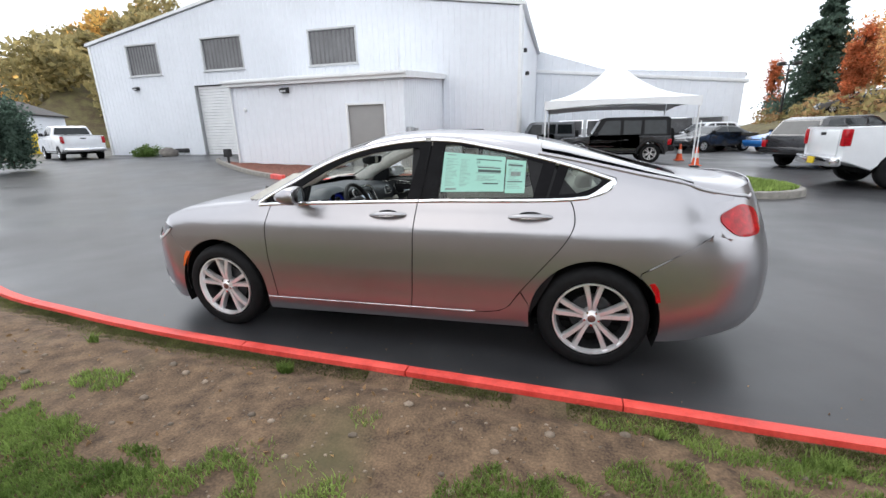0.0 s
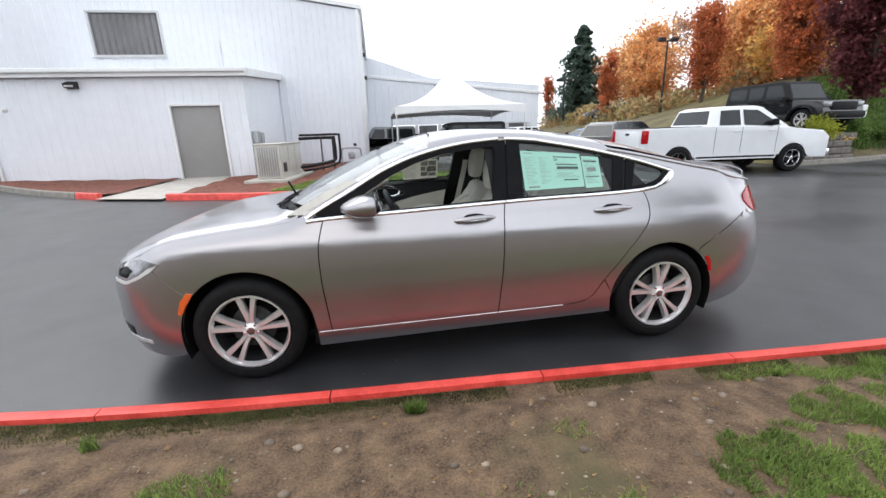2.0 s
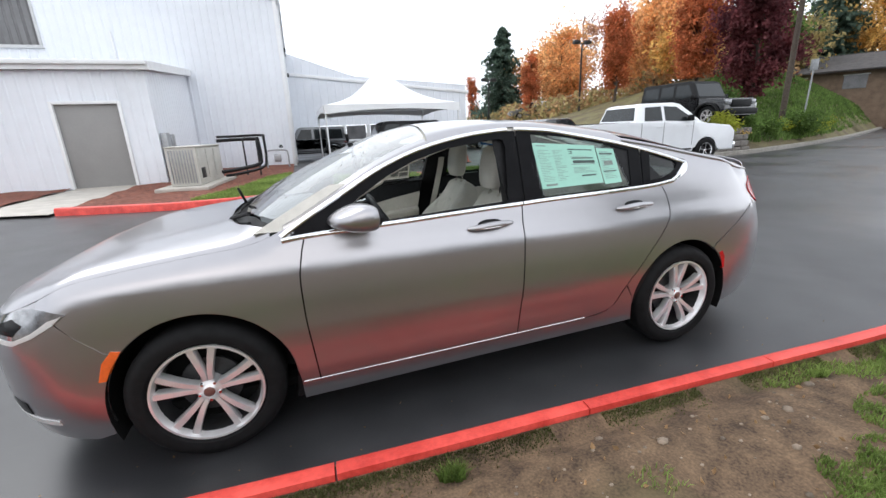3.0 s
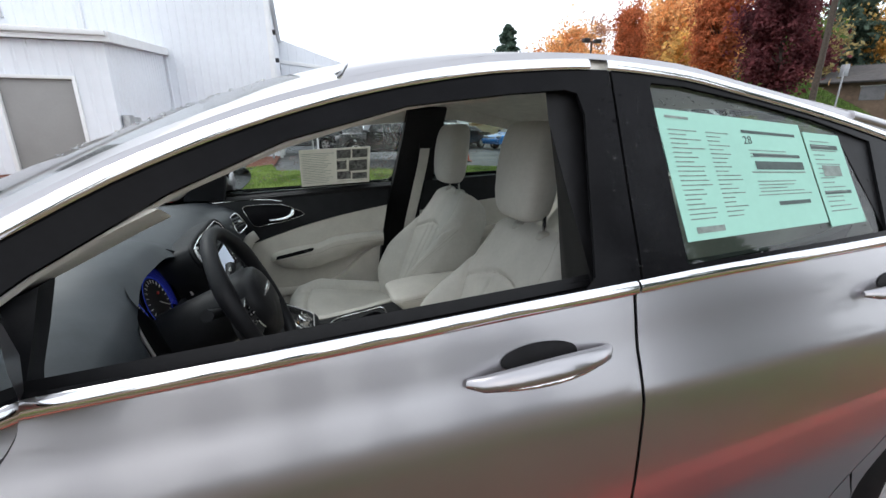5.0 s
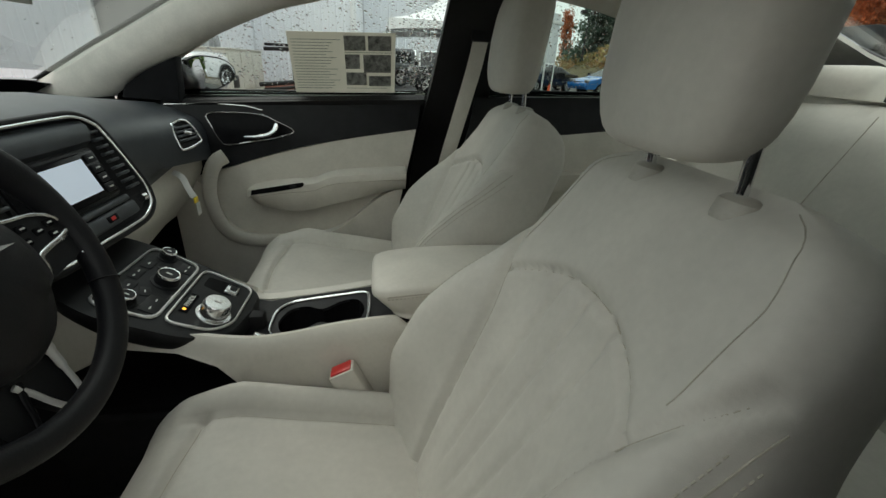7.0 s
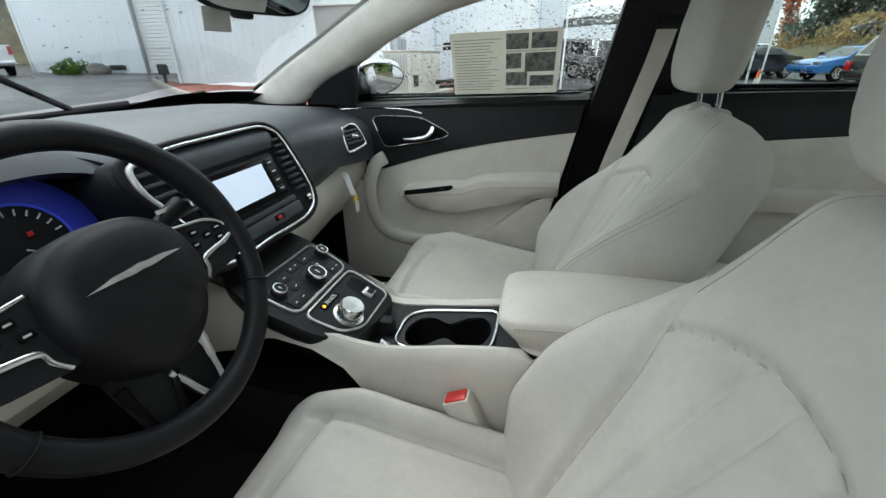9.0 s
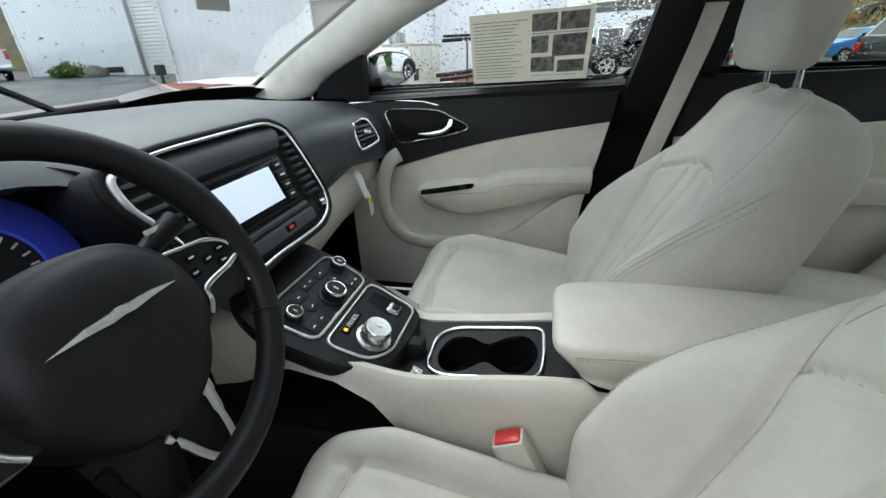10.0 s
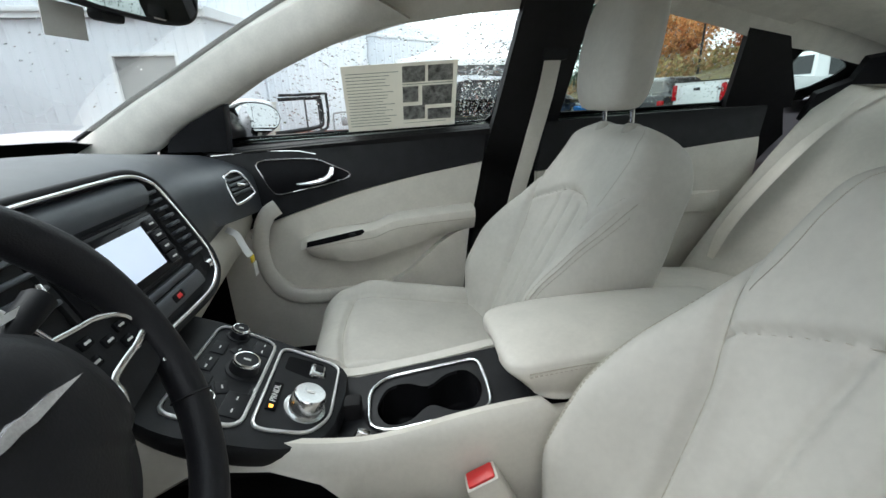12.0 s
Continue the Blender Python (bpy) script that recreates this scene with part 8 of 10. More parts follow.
# belts
tube("rear_belt", spline([(1.40, 0.52, 1.13), (1.25, 0.50, 1.11), (1.11, 0.55, 1.00), (0.935, 0.595, 0.75), (0.86, 0.605, 0.59)], 5), 0.024, M["cream"], sedan, "cream rear seat belt", n=8, flat=0.12, up=(-0.8, 0, 0.5))


# ---------- floor, tunnel ----------
part("cabin_floor", box((-0.1, 0, 0.28), (2.1, 1.44, 0.05), 0.01), M["carpet"], sedan, "black carpet")
part("firewall", box((-1.02, 0, 0.62), (0.06, 1.44, 0.72), 0.01), M["carpet"], sedan, "black carpet of the foot wells")


# ---------- dashboard ----------
def dash_row(y):
    d = abs(y)
    end = max(0.0, (y - 0.35) / 0.43) if y > 0 else max(0.0, (-y - 0.62) / 0.16) * 0.5
    hood = math.exp(-((y + 0.34) / 0.17) ** 4)
    z0 = -0.050 * end - 0.008
    xb = -0.585 + 0.02 * end - 0.02 * hood
    rec = 0.085 * math.exp(-((y + 0.34) / 0.172) ** 10)
    low = 0.775 + 0.075 * max(0, min(1, (y - 0.22) / 0.45)) if y > 0 else 0.775
    far = 0.016 * min(1, d / 0.5)
    P = [(-1.12 + 0.25 * d * d, 0.985 + z0 * 0.4), (-1.05 + 0.24 * d * d, 1.025 + z0 * 0.6 - far), (-0.92 + 0.12 * d * d, 1.049 + z0 - far), (-0.80 + 0.05 * d * d, 1.046 + z0 + 0.012 * hood - 0.5 * far), (-0.72, 1.036 + z0 + 0.030 * hood), (-0.66, 1.018 + z0 + 0.040 * hood),
         (xb - 0.035, 0.992 + z0 + 0.052 * hood), (xb - 0.012, 0.968 + z0 + 0.050 * hood), (xb - 0.004 - 0.02 * hood - rec, 0.985 + z0 if rec > 0.04 else 0.935 + z0), (xb - rec, 0.90 + z0), (xb + 0.002 - rec, 0.862 + z0), (xb - 0.004, low + 0.03), (xb - 0.022, low), (xb - 0.06, low - 0.012)]
    return [(x, y, z) for x, z in P]


rows = [dash_row(y) for y in np.linspace(-0.76, 0.76, 54)]
V, F = loft(rows, closed=False, caps=False)
dash = mesh_part("dashboard", V, F, M["dash_top"], sedan, "grey-black soft dashboard", auto=50)
# cream lower half
rows = []
for y in np.linspace(-0.74, 0.74, 40):
    low = (0.775 + 0.075 * max(0, min(1, (y - 0.22) / 0.45)) if y > 0 else 0.775) - 0.010
    mid = math.exp(-(y / 0.16) ** 4)
    dn = 0.5 if y < -0.13 else 1.0
    rows.append([(-0.612 + 0.02 * mid, y, low + 0.012), (-0.600 + 0.03 * mid, y, low - 0.02), (-0.600 + 0.02 * mid, y, low - 0.06 * dn), (-0.64 + 0.02 * mid, y, low - 0.15 * dn), (-0.72, y, low - 0.24 * dn), (-0.80, y, low - 0.30 * dn)])
V, F = loft(rows, closed=False, caps=False)
mesh_part("lower_dash", V, F, M["cream"], dash, "cream lower dash and glove box")

# centre stack: a leaning shield, bright-edged
SP0, SP1 = np.array((-0.588, 0.990)), np.array((-0.510, 0.795))


def stack(y, v, d=0.0):
    """A point on the stack face: y across, v from 0 (top) to 1 (bottom), d proud of it."""
    p = SP0 + (SP1 - SP0) * v
    n = np.array((0.929, 0.371))
    p = p + n * d
    return (float(p[0]), y, float(p[1]))


stk = new("centre_stack")
stk.parent = sedan
stk["label"] = "black centre stack with a lit screen and vents"
bez = [(-0.09, -0.075), (0.0, -0.08), (0.085, -0.08), (0.139, -0.068), (0.174, 0.0), (0.190, 0.10), (0.203, 0.38), (0.210, 0.66), (0.206, 0.76), (0.190, 0.87), (0.145, 0.945), (0.075, 0.95), (0.0, 0.94), (-0.07, 0.95), (-0.125, 0.92), (-0.143, 0.83), (-0.146, 0.62), (-0.157, 0.44), (-0.171, 0.31), (-0.186, 0.16), (-0.187, 0.03), (-0.166, -0.045)]
loop = spline(bez, 4, True)
bm = bmesh.new()
pad = [((p[0] - 0.02) * 1.11 + 0.02, (p[1] - 0.44) * 1.11 + 0.44) for p in loop]
rings = [[bm.verts.new(stack(p[0], p[1], d)) for p in q] for q, d in ((pad, -0.07), (pad, 0.002), ([((p[0] - 0.02) * 1.07 + 0.02, (p[1] - 0.44) * 1.07 + 0.44) for p in loop], 0.014), (loop, 0.018), ([(p[0] * 0.965, (p[1] - 0.44) * 0.965 + 0.44) for p in loop], 0.006))]
for r0, r1 in zip(rings, rings[1:]):
    for i in range(len(loop)):
        bm.faces.new((r0[i], r0[(i + 1) % len(loop)], r1[(i + 1) % len(loop)], r1[i]))
bm.faces.new(rings[-1])
part("stack_body", bm, M["black_trim"], stk, auto=40)
tube("stack_groove", [stack((p[0] - 0.02) * 1.055 + 0.02, (p[1] - 0.44) * 1.055 + 0.44, 0.0150) for p in loop], 0.0065, M["rain_dark"], stk, "black groove round the stack", n=8, closed=True)
tube("vent_trim", [stack(y, v, 0.020) for y, v in spline([(-0.160, -0.012), (-0.172, -0.020), (-0.184, 0.0), (-0.188, 0.05), (-0.187, 0.15), (-0.179, 0.25), (-0.170, 0.32), (-0.158, 0.43)], 4)], [0.0045] * 8 + [0.0055] * 10 + [0.0045] * 6 + [0.0035] * 5, M["satin_pale"], stk, "bright vent trim", n=8)
tube("stack_bezel", [stack(p[0], p[1], 0.019) for p in loop], 0.0033, M["chrome"], stk, "bright bezel round the stack", n=8, closed=True)


def stack_box(name, y0, y1, v0, v1, d0, d1, material, label="", r=0.006, parent=stk):
    bm = bmesh.new()
    g = bmesh.ops.create_cube(bm, size=1.0)["verts"]
    for q_ in g:
        q_.co = Vector(stack(y0 if q_.co.x < 0 else y1, v1 if q_.co.y < 0 else v0, d0 if q_.co.z < 0 else d1))
    if r:
        bmesh.ops.bevel(bm, geom=bm.edges[:], offset=r, segments=2, profile=0.5, affect="EDGES")
    return part(name, bm, material, parent, label)


bm = bmesh.new()
for i, (v, d) in enumerate(((-0.065, 0.004), (-0.035, 0.013), (0.02, 0.021), (0.09, 0.023), (0.155, 0.018), (0.19, 0.004))):
    row = [bm.verts.new(stack(y * (1 - 0.10 * max(0, v) / 0.19) , v, d)) for y in np.linspace(-0.10, 0.158, 9)]
    if i:
        for j in range(8):
            bm.faces.new((old[j], old[j + 1], row[j + 1], row[j]))
    old = row
part("stack_shelf", bm, M["dash_top"], stk, "grey shelf above the radio")
stack_box("radio_frame", -0.105, 0.137, 0.195, 0.665, 0.0, 0.014, M["black_trim"], "black radio surround")
stack_box("radio_face", -0.098, 0.130, 0.225, 0.635, 0.008, 0.018, M["gloss_black"], "gloss black radio face", 0.003)
stack_box("screen", -0.070, 0.086, 0.275, 0.575, 0.0165, 0.0195, M["screen"], "lit colour screen", 0.0)
for i in range(4):
    stack_box("radio_button", 0.097, 0.123, 0.25 + i * 0.093, 0.33 + i * 0.093, 0.0165, 0.021, M["black_trim"], "", 0.002)
    stack_box("button_mark", 0.104, 0.116, 0.283 + i * 0.093, 0.297 + i * 0.093, 0.0208, 0.0216, M["white_mark"], "", 0)
stack_box("switch_strip", -0.11, 0.146, 0.685, 0.745, 0.004, 0.016, M["dash_top"], "grey trim strip", 0.004)
stack_box("switch_strip", -0.11, 0.150, 0.755, 0.88, 0.004, 0.018, M["dash_top"], "grey switch strip", 0.005)
stack_box("hazard_switch", 0.044, 0.076, 0.785, 0.845, 0.016, 0.0195, M["gloss_black"], "", 0.002)
stack_box("hazard_mark", 0.054, 0.066, 0.80, 0.83, 0.0192, 0.0202, M["red_plastic"], "red hazard mark", 0)
bm = bmesh.new()
bm.faces.new([bm.verts.new(stack(y, v, 0.0085)) for y, v in ((0.152, 0.03), (0.180, 0.03), (0.200, 0.73), (0.155, 0.73))])
part("vent_throat", bm, M["rain_dark"], stk, "dark vent throat")
for i in range(9):
    v = 0.075 + 0.070 * i
    y0, y1 = np.interp(v, [0.03, 0.73], [0.158, 0.163]), np.interp(v, [0.03, 0.73], [0.183, 0.203])
    stack_box("vent_slat", y0, y1, v, v + 0.028, 0.006, 0.018, M["dash_top"], "", 0.002)
part("vent_wheel", rod(stack(0.180, 0.79, 0.012), stack(0.196, 0.79, 0.012), 0.009), M["satin"], stk, "satin thumb wheel")
# the vent on the driver's side of the stack, with level louvres
bm = bmesh.new()
bm.faces.new([bm.verts.new(stack(y, v, 0.0085)) for y, v in ((-0.182, 0.02), (-0.106, 0.0), (-0.106, 0.52), (-0.150, 0.47))])
part("vent_throat", bm, M["rain_dark"], stk, "dark vent throat")
for i in range(5):
    v = 0.05 + 0.09 * i
    stack_box("vent_slat", float(np.interp(v, [0, 0.15, 0.47], [-0.180, -0.178, -0.152])), -0.106, v, v + 0.030, 0.004, 0.020, M["dash_top"], "", 0.002)
stack_box("vent_tab", -0.126, -0.118, 0.30, 0.40, 0.018, 0.026, M["satin"], "satin vent tab", 0.002)

# passenger's end vent
pvt = new("end_vent")
pvt.parent = sedan
pvt["label"] = "bright-rimmed air vent at the passenger's end"
vn = np.array((0.83, -0.34, 0.44))
vl = [np.array(p) + vn * 0.008 for p in ((-0.598, 0.557, 0.932), (-0.596, 0.574, 0.941), (-0.588, 0.598, 0.946), (-0.575, 0.616, 0.936), (-0.550, 0.620, 0.891), (-0.551, 0.605, 0.880), (-0.570, 0.545, 0.870), (-0.580, 0.541, 0.886))]
lp = spline([tuple(p) for p in vl], 4, True)
tube("vent_rim", lp, 0.0040, M["chrome"], pvt, "bright vent rim", n=8, closed=True)
bm = bmesh.new()
bm.faces.new([bm.verts.new(tuple(np.array(p) - vn * 0.003)) for p in lp])
part("vent_throat", bm, M["rain_dark"], pvt)
for i in range(4):
    t_ = 0.14 + 0.24 * i
    a, b = vl[0] + (vl[7] - vl[0]) * t_, vl[3] + (vl[4] - vl[3]) * t_
    tube("vent_slat", [tuple(a + (b - a) * 0.08), tuple(a + (b - a) * 0.93)], 0.0042, M["dash_top"], pvt, n=6)
a = (vl[0] + vl[4]) / 2 + vn * 0.005
tube("vent_tab", [tuple(a + (-0.006, -0.012, 0.002)), tuple(a + (0.006, 0.006, -0.004))], 0.005, M["satin"], pvt, n=6)

# instrument cluster
cl_ = new("instrument_cluster")
cl_.parent = sedan
cl_["label"] = "blue-lit instrument cluster with bright rings"
CC = np.array((-0.645, -0.34, 0.935))
cu, cv = np.array((0, 1, 0)), np.array((-0.28, 0, 0.96))
cn = np.array((0.96, 0, 0.28))


def cpt(u, v, d=0.0):
    p = CC + cu * u + cv * v + cn * d
    return tuple(float(q) for q in p)


half = spline([(-0.163, -0.07), (-0.160, -0.01), (-0.138, 0.050), (-0.090, 0.080), (-0.03, 0.090), (0.03, 0.090), (0.090, 0.080), (0.138, 0.050), (0.160, -0.01), (0.163, -0.07)], 5)
bm = bmesh.new()
bm.faces.new([bm.verts.new(cpt(p[0], p[1], 0.0)) for p in half])
part("cluster_face", bm, M["gloss_black"], cl_)
tube("cluster_rim", [cpt(p[0] * 1.02, p[1] * 1.02, 0.03) for p in half], 0.0034, M["satin_pale"], cl_, "bright cluster rim", n=8)
rows = [[cpt(p[0] * fu, p[1] * fv, d * (1 - 0.65 * min(1, max(0, p[1] / 0.09)))) for p in half] for fu, fv, d in ((1.0, 1.0, 0.0), (1.01, 1.01, 0.03), (1.04, 1.02, 0.045), (1.10, 1.03, 0.062), (1.20, 1.05, 0.074))]
V, F = loft(rows, closed=False, caps=False)
mesh_part("cluster_hood", V, F, M["rain_dark"], cl_, "black hood round the gauges", auto=60)
for cu_ in (-0.110, 0.032):
    bm = bmesh.new()
    add_lathe(bm, [(0.0, 0.004), (0.060, 0.004)], 36, Matrix.Translation(cpt(cu_, -0.022)) @ Vector((0, 0, 1)).rotation_difference(Vector(cn)).to_matrix().to_4x4())
    part("gauge_face", bm, M["rain_dark"], cl_)
    bm = bmesh.new()
    add_lathe(bm, [(0.060, 0.005), (0.064, 0.005)], 36, Matrix.Translation(cpt(cu_, -0.022)) @ Vector((0, 0, 1)).rotation_difference(Vector(cn)).to_matrix().to_4x4())
    part("gauge_ring", bm, M["blue_glow"], cl_, "blue-lit gauge ring")
    for k in range(19):
        a = radians(225 - 270 * k / 18)
        tube("gauge_mark", [cpt(cu_ + 0.046 * math.cos(a), -0.022 + 0.047 * math.sin(a), 0.006), cpt(cu_ + 0.055 * math.cos(a), -0.022 + 0.055 * math.sin(a), 0.006)], 0.0012, M["white_mark"], cl_, n=4)
    tube("needle", [cpt(cu_, -0.022, 0.008), cpt(cu_ + 0.036, -0.046, 0.008)], 0.0014, M["white_mark"], cl_, n=4)
for n_, u0, sg in (("info_display", 0.032, 1), ("side_display", -0.110, -1)):
    bm = bmesh.new()
    fan = [[bm.verts.new(cpt(u0 + sg * r * math.cos(a), -0.022 + r * 0.95 * math.sin(a), 0.003)) for r in (0.064, 0.078, 0.092, 0.104)] for a in np.linspace(-0.5, 1.75 if sg > 0 else 0.5, 14)]
    for f0, f1 in zip(fan, fan[1:]):
        for q in range(3):
            bm.faces.new((f0[q], f0[q + 1], f1[q + 1], f1[q]))
    part(n_, bm, M["blue_display"], cl_, "blue-lit display beside the gauge")
part("warning_lamp", box(cpt(0.046, -0.004, 0.008), (0.003, 0.006, 0.006)), M["red_plastic"], cl_, "red warning lamp")

# ---------- steering wheel ----------
sw_ = new("steering_wheel")
sw_.parent = sedan
sw_["label"] = "black leather steering wheel with bright spokes"
tilt = radians(25)
WU, WR_, WN = np.array((-math.sin(tilt), 0, math.cos(tilt))), np.array((0, 1, 0)), np.array((math.cos(tilt), 0, math.sin(tilt)))
WC = np.array((-0.420, -0.352, 0.915))


def wp(a, b, d=0.0):
    """A point on the wheel: a to the right, b up, d towards the driver."""
    return tuple(float(q) for q in WC + WR_ * a + WU * b + WN * d)


ring = [wp(0.176 * math.sin(t), 0.176 * math.cos(t)) for t in np.linspace(0, 2 * math.pi, 73)[:-1]]
tube("rim", ring, [0.0165 + 0.0035 * max(0, math.exp(-((abs(((i * 5 + 180) % 360) - 180) - 62) / 16) ** 2)) for i in range(72)], M["wheel_leather"], sw_, "black leather rim", n=14, closed=True)
for a in (58, -58, 118, -118):
    an = radians(a)
    c, s = math.cos(an), math.sin(an)
    tube("rim_seam", [wp((0.176 + 0.0178 * math.cos(q)) * s, (0.176 + 0.0178 * math.cos(q)) * c, 0.0178 * math.sin(q)) for q in np.linspace(0, 2 * math.pi, 17)[:-1]], 0.0012, M["rain_dark"], sw_, n=4, closed=True)
# hub: a domed shield
hubh = [(0.0, 0.072), (0.035, 0.068), (0.060, 0.056), (0.078, 0.034), (0.087, 0.0), (0.083, -0.035), (0.063, -0.072), (0.036, -0.096), (0.0, -0.106)]
hubo = spline(hubh + [(-a_, b_) for a_, b_ in hubh[::-1][1:-1]], 4, True)
rows = []
for f, d in ((1.03, -0.05), (1.03, -0.005), (1.0, 0.012), (0.93, 0.024), (0.75, 0.032), (0.45, 0.036), (0.15, 0.037)):
    rows.append([wp(p[0] * f, p[1] * f, d - 0.008 * (p[1] * f < -0.05) * 1) for p in hubo])
V, F = loft(rows)
mesh_part("hub", V, F, M["wheel_leather"], sw_, "domed black hub pad", auto=60)
# plain winged badge
lo_ = [(-0.060, 0.004), (-0.03, 0.014), (-0.008, 0.014), (0, 0.017), (0.008, 0.014), (0.03, 0.014), (0.061, 0.004), (0.03, 0.003), (0.010, 0.0), (0, 0.002), (-0.010, 0.0), (-0.03, 0.003)]
bm = bmesh.new()
a_ = [bm.verts.new(wp(p[0], p[1] * 0.62 + 0.006, 0.0365 - 2.0 * p[0] ** 2)) for p in lo_]
b_ = [bm.verts.new(wp(p[0] * 0.97, p[1] * 0.50 + 0.0070, 0.0405 - 2.0 * p[0] ** 2)) for p in lo_]
bm.faces.new(b_)
for i in range(12):
    bm.faces.new((a_[i], a_[(i + 1) % 12], b_[(i + 1) % 12], b_[i]))
part("badge", bm, M["badge"], sw_, "bright winged badge shape")


def spoke_plate(name, o, d0, d1, material, label=""):
    bm = bmesh.new()
    f_ = [bm.verts.new(wp(p[0], p[1], d1)) for p in o]
    k_ = [bm.verts.new(wp(p[0], p[1], d0)) for p in o]
    bm.faces.new(f_)
    bm.faces.new(k_[::-1])
    for i in range(len(o)):
        bm.faces.new((f_[i], f_[(i + 1) % len(o)], k_[(i + 1) % len(o)], k_[i]))
    return part(name, bm, material, sw_, label)


for sg in (-1, 1):
    o = [(0.060, 0.038), (0.087, 0.034), (0.110, 0.031), (0.134, 0.028), (0.155, 0.020), (0.169, 0.005), (0.175, -0.013), (0.166, -0.034), (0.140, -0.040), (0.095, -0.046), (0.060, -0.040)]
    spoke_plate("spoke", [(sg * a, b) for a, b in o], -0.026, 0.003, M["black_trim"], "black spoke")
    tube("spoke_trim", [wp(sg * p[0], p[1], 0.005) for p in spline([(0.084, 0.034), (0.110, 0.031), (0.134, 0.028), (0.155, 0.019), (0.167, 0.004), (0.171, -0.013), (0.165, -0.030), (0.156, -0.040)], 4)], [0.0022] * 8 + [0.0028] * 6 + [0.0036] * 10 + [0.0028] * 5, M["satin"], sw_, "satin metal spoke edge", n=8, flat=0.5, up=tuple(WN))
    tube("spoke_trim", [wp(sg * p[0], p[1], 0.005) for p in spline([(0.167, -0.004), (0.146, -0.010), (0.123, -0.013), (0.103, -0.018), (0.100, -0.030), (0.090, -0.044)], 4)], [0.0040] * 5 + [0.0034] * 16, M["satin"], sw_, "satin metal spoke edge", n=8, flat=0.5, up=tuple(WN))
    for u, v in ((0.108, 0.018), (0.126, 0.008), (0.146, 0.012), (0.102, 0.002), (0.142, -0.002)):
        part("wheel_button", box(wp(sg * u, v, 0.004), (0.004, 0.013, 0.009), 0.0015, Euler((0, -tilt, 0)).to_matrix()), M["gloss_black"], sw_)
        part("button_mark", box(wp(sg * u, v, 0.0064), (0.0010, 0.0065, 0.002), 0, Euler((0, -tilt, 0)).to_matrix()), M["white_mark"], sw_)
    # lower spoke; its edge is satin on the right, gloss black on the left
    lo2 = [(0.060, -0.085), (0.058, -0.110), (0.055, -0.135), (0.052, -0.160), (0.048, -0.176), (0.036, -0.184), (0.022, -0.176), (0.012, -0.158), (0.006, -0.138), (0.0, -0.118), (0.0, -0.08)]
    spoke_plate("lower_spoke", [(sg * a, b) for a, b in lo2], -0.050, -0.034, M["black_trim"])
    tube("spoke_trim", [wp(sg * p[0], p[1], -0.031) for p in spline([(0.058, -0.098), (0.056, -0.118), (0.053, -0.140), (0.050, -0.162), (0.045, -0.176), (0.034, -0.182), (0.021, -0.174), (0.012, -0.156), (0.005, -0.136), (-0.004, -0.118)], 4)], [0.008] * 4 + [0.006] * 4 + [0.0042] * 29, M["satin_pale"] if sg > 0 else M["gloss_black"], sw_, "" if sg < 0 else "satin metal spoke edge", n=8, flat=0.6, up=tuple(WN))
part("steering_column", rod(wp(0, 0, -0.03), wp(0, 0, -0.26), 0.065, 0.075, 20), M["black_trim"], sw_, "black steering column")
st_ = tube("wiper_stalk", [wp(0.05, 0.02, -0.06), wp(0.115, 0.045, -0.055), wp(0.165, 0.062, -0.05)], [0.009, 0.011, 0.014], M["black_trim"], sedan, "black column stalk with pale markings", n=10)
part("stalk_mark", box(wp(0.135, 0.062, -0.046), (0.003, 0.03, 0.006), 0, Euler((0, -tilt, 0)).to_matrix()), M["white_mark"], st_)
tube("light_stalk", [wp(-0.05, 0.02, -0.06), wp(-0.115, 0.045, -0.055), wp(-0.165, 0.062, -0.05)], [0.009, 0.011, 0.013], M["black_trim"], sedan, "black column stalk", n=10)

# ---------- centre console ----------
con = new("centre_console")
con.parent = sedan
con["label"] = "cream centre console with black control panel"
CY = 0.025


def plan_z(x):
    """Height of the black control surface."""
    return float(np.interp(x, [-0.56, -0.47, -0.28, -0.25, 0.05], [0.782, 0.738, 0.644, 0.638, 0.640]))


def rounded(poly, r, n=5):
    """A closed outline with its corners rounded off by r."""
    out = []
    k = len(poly)
    for i in range(k):
        p, a, b = Vector(poly[i]), Vector(poly[i - 1]), Vector(poly[(i + 1) % k])
        p0, p1 = p + (a - p).normalized() * min(r, (a - p).length * 0.45), p + (b - p).normalized() * min(r, (b - p).length * 0.45)
        out += [p0 * (1 - t) ** 2 + p * (2 * t * (1 - t)) + p1 * t * t for t in np.linspace(0, 1, n)]
    return [tuple(q) for q in out]


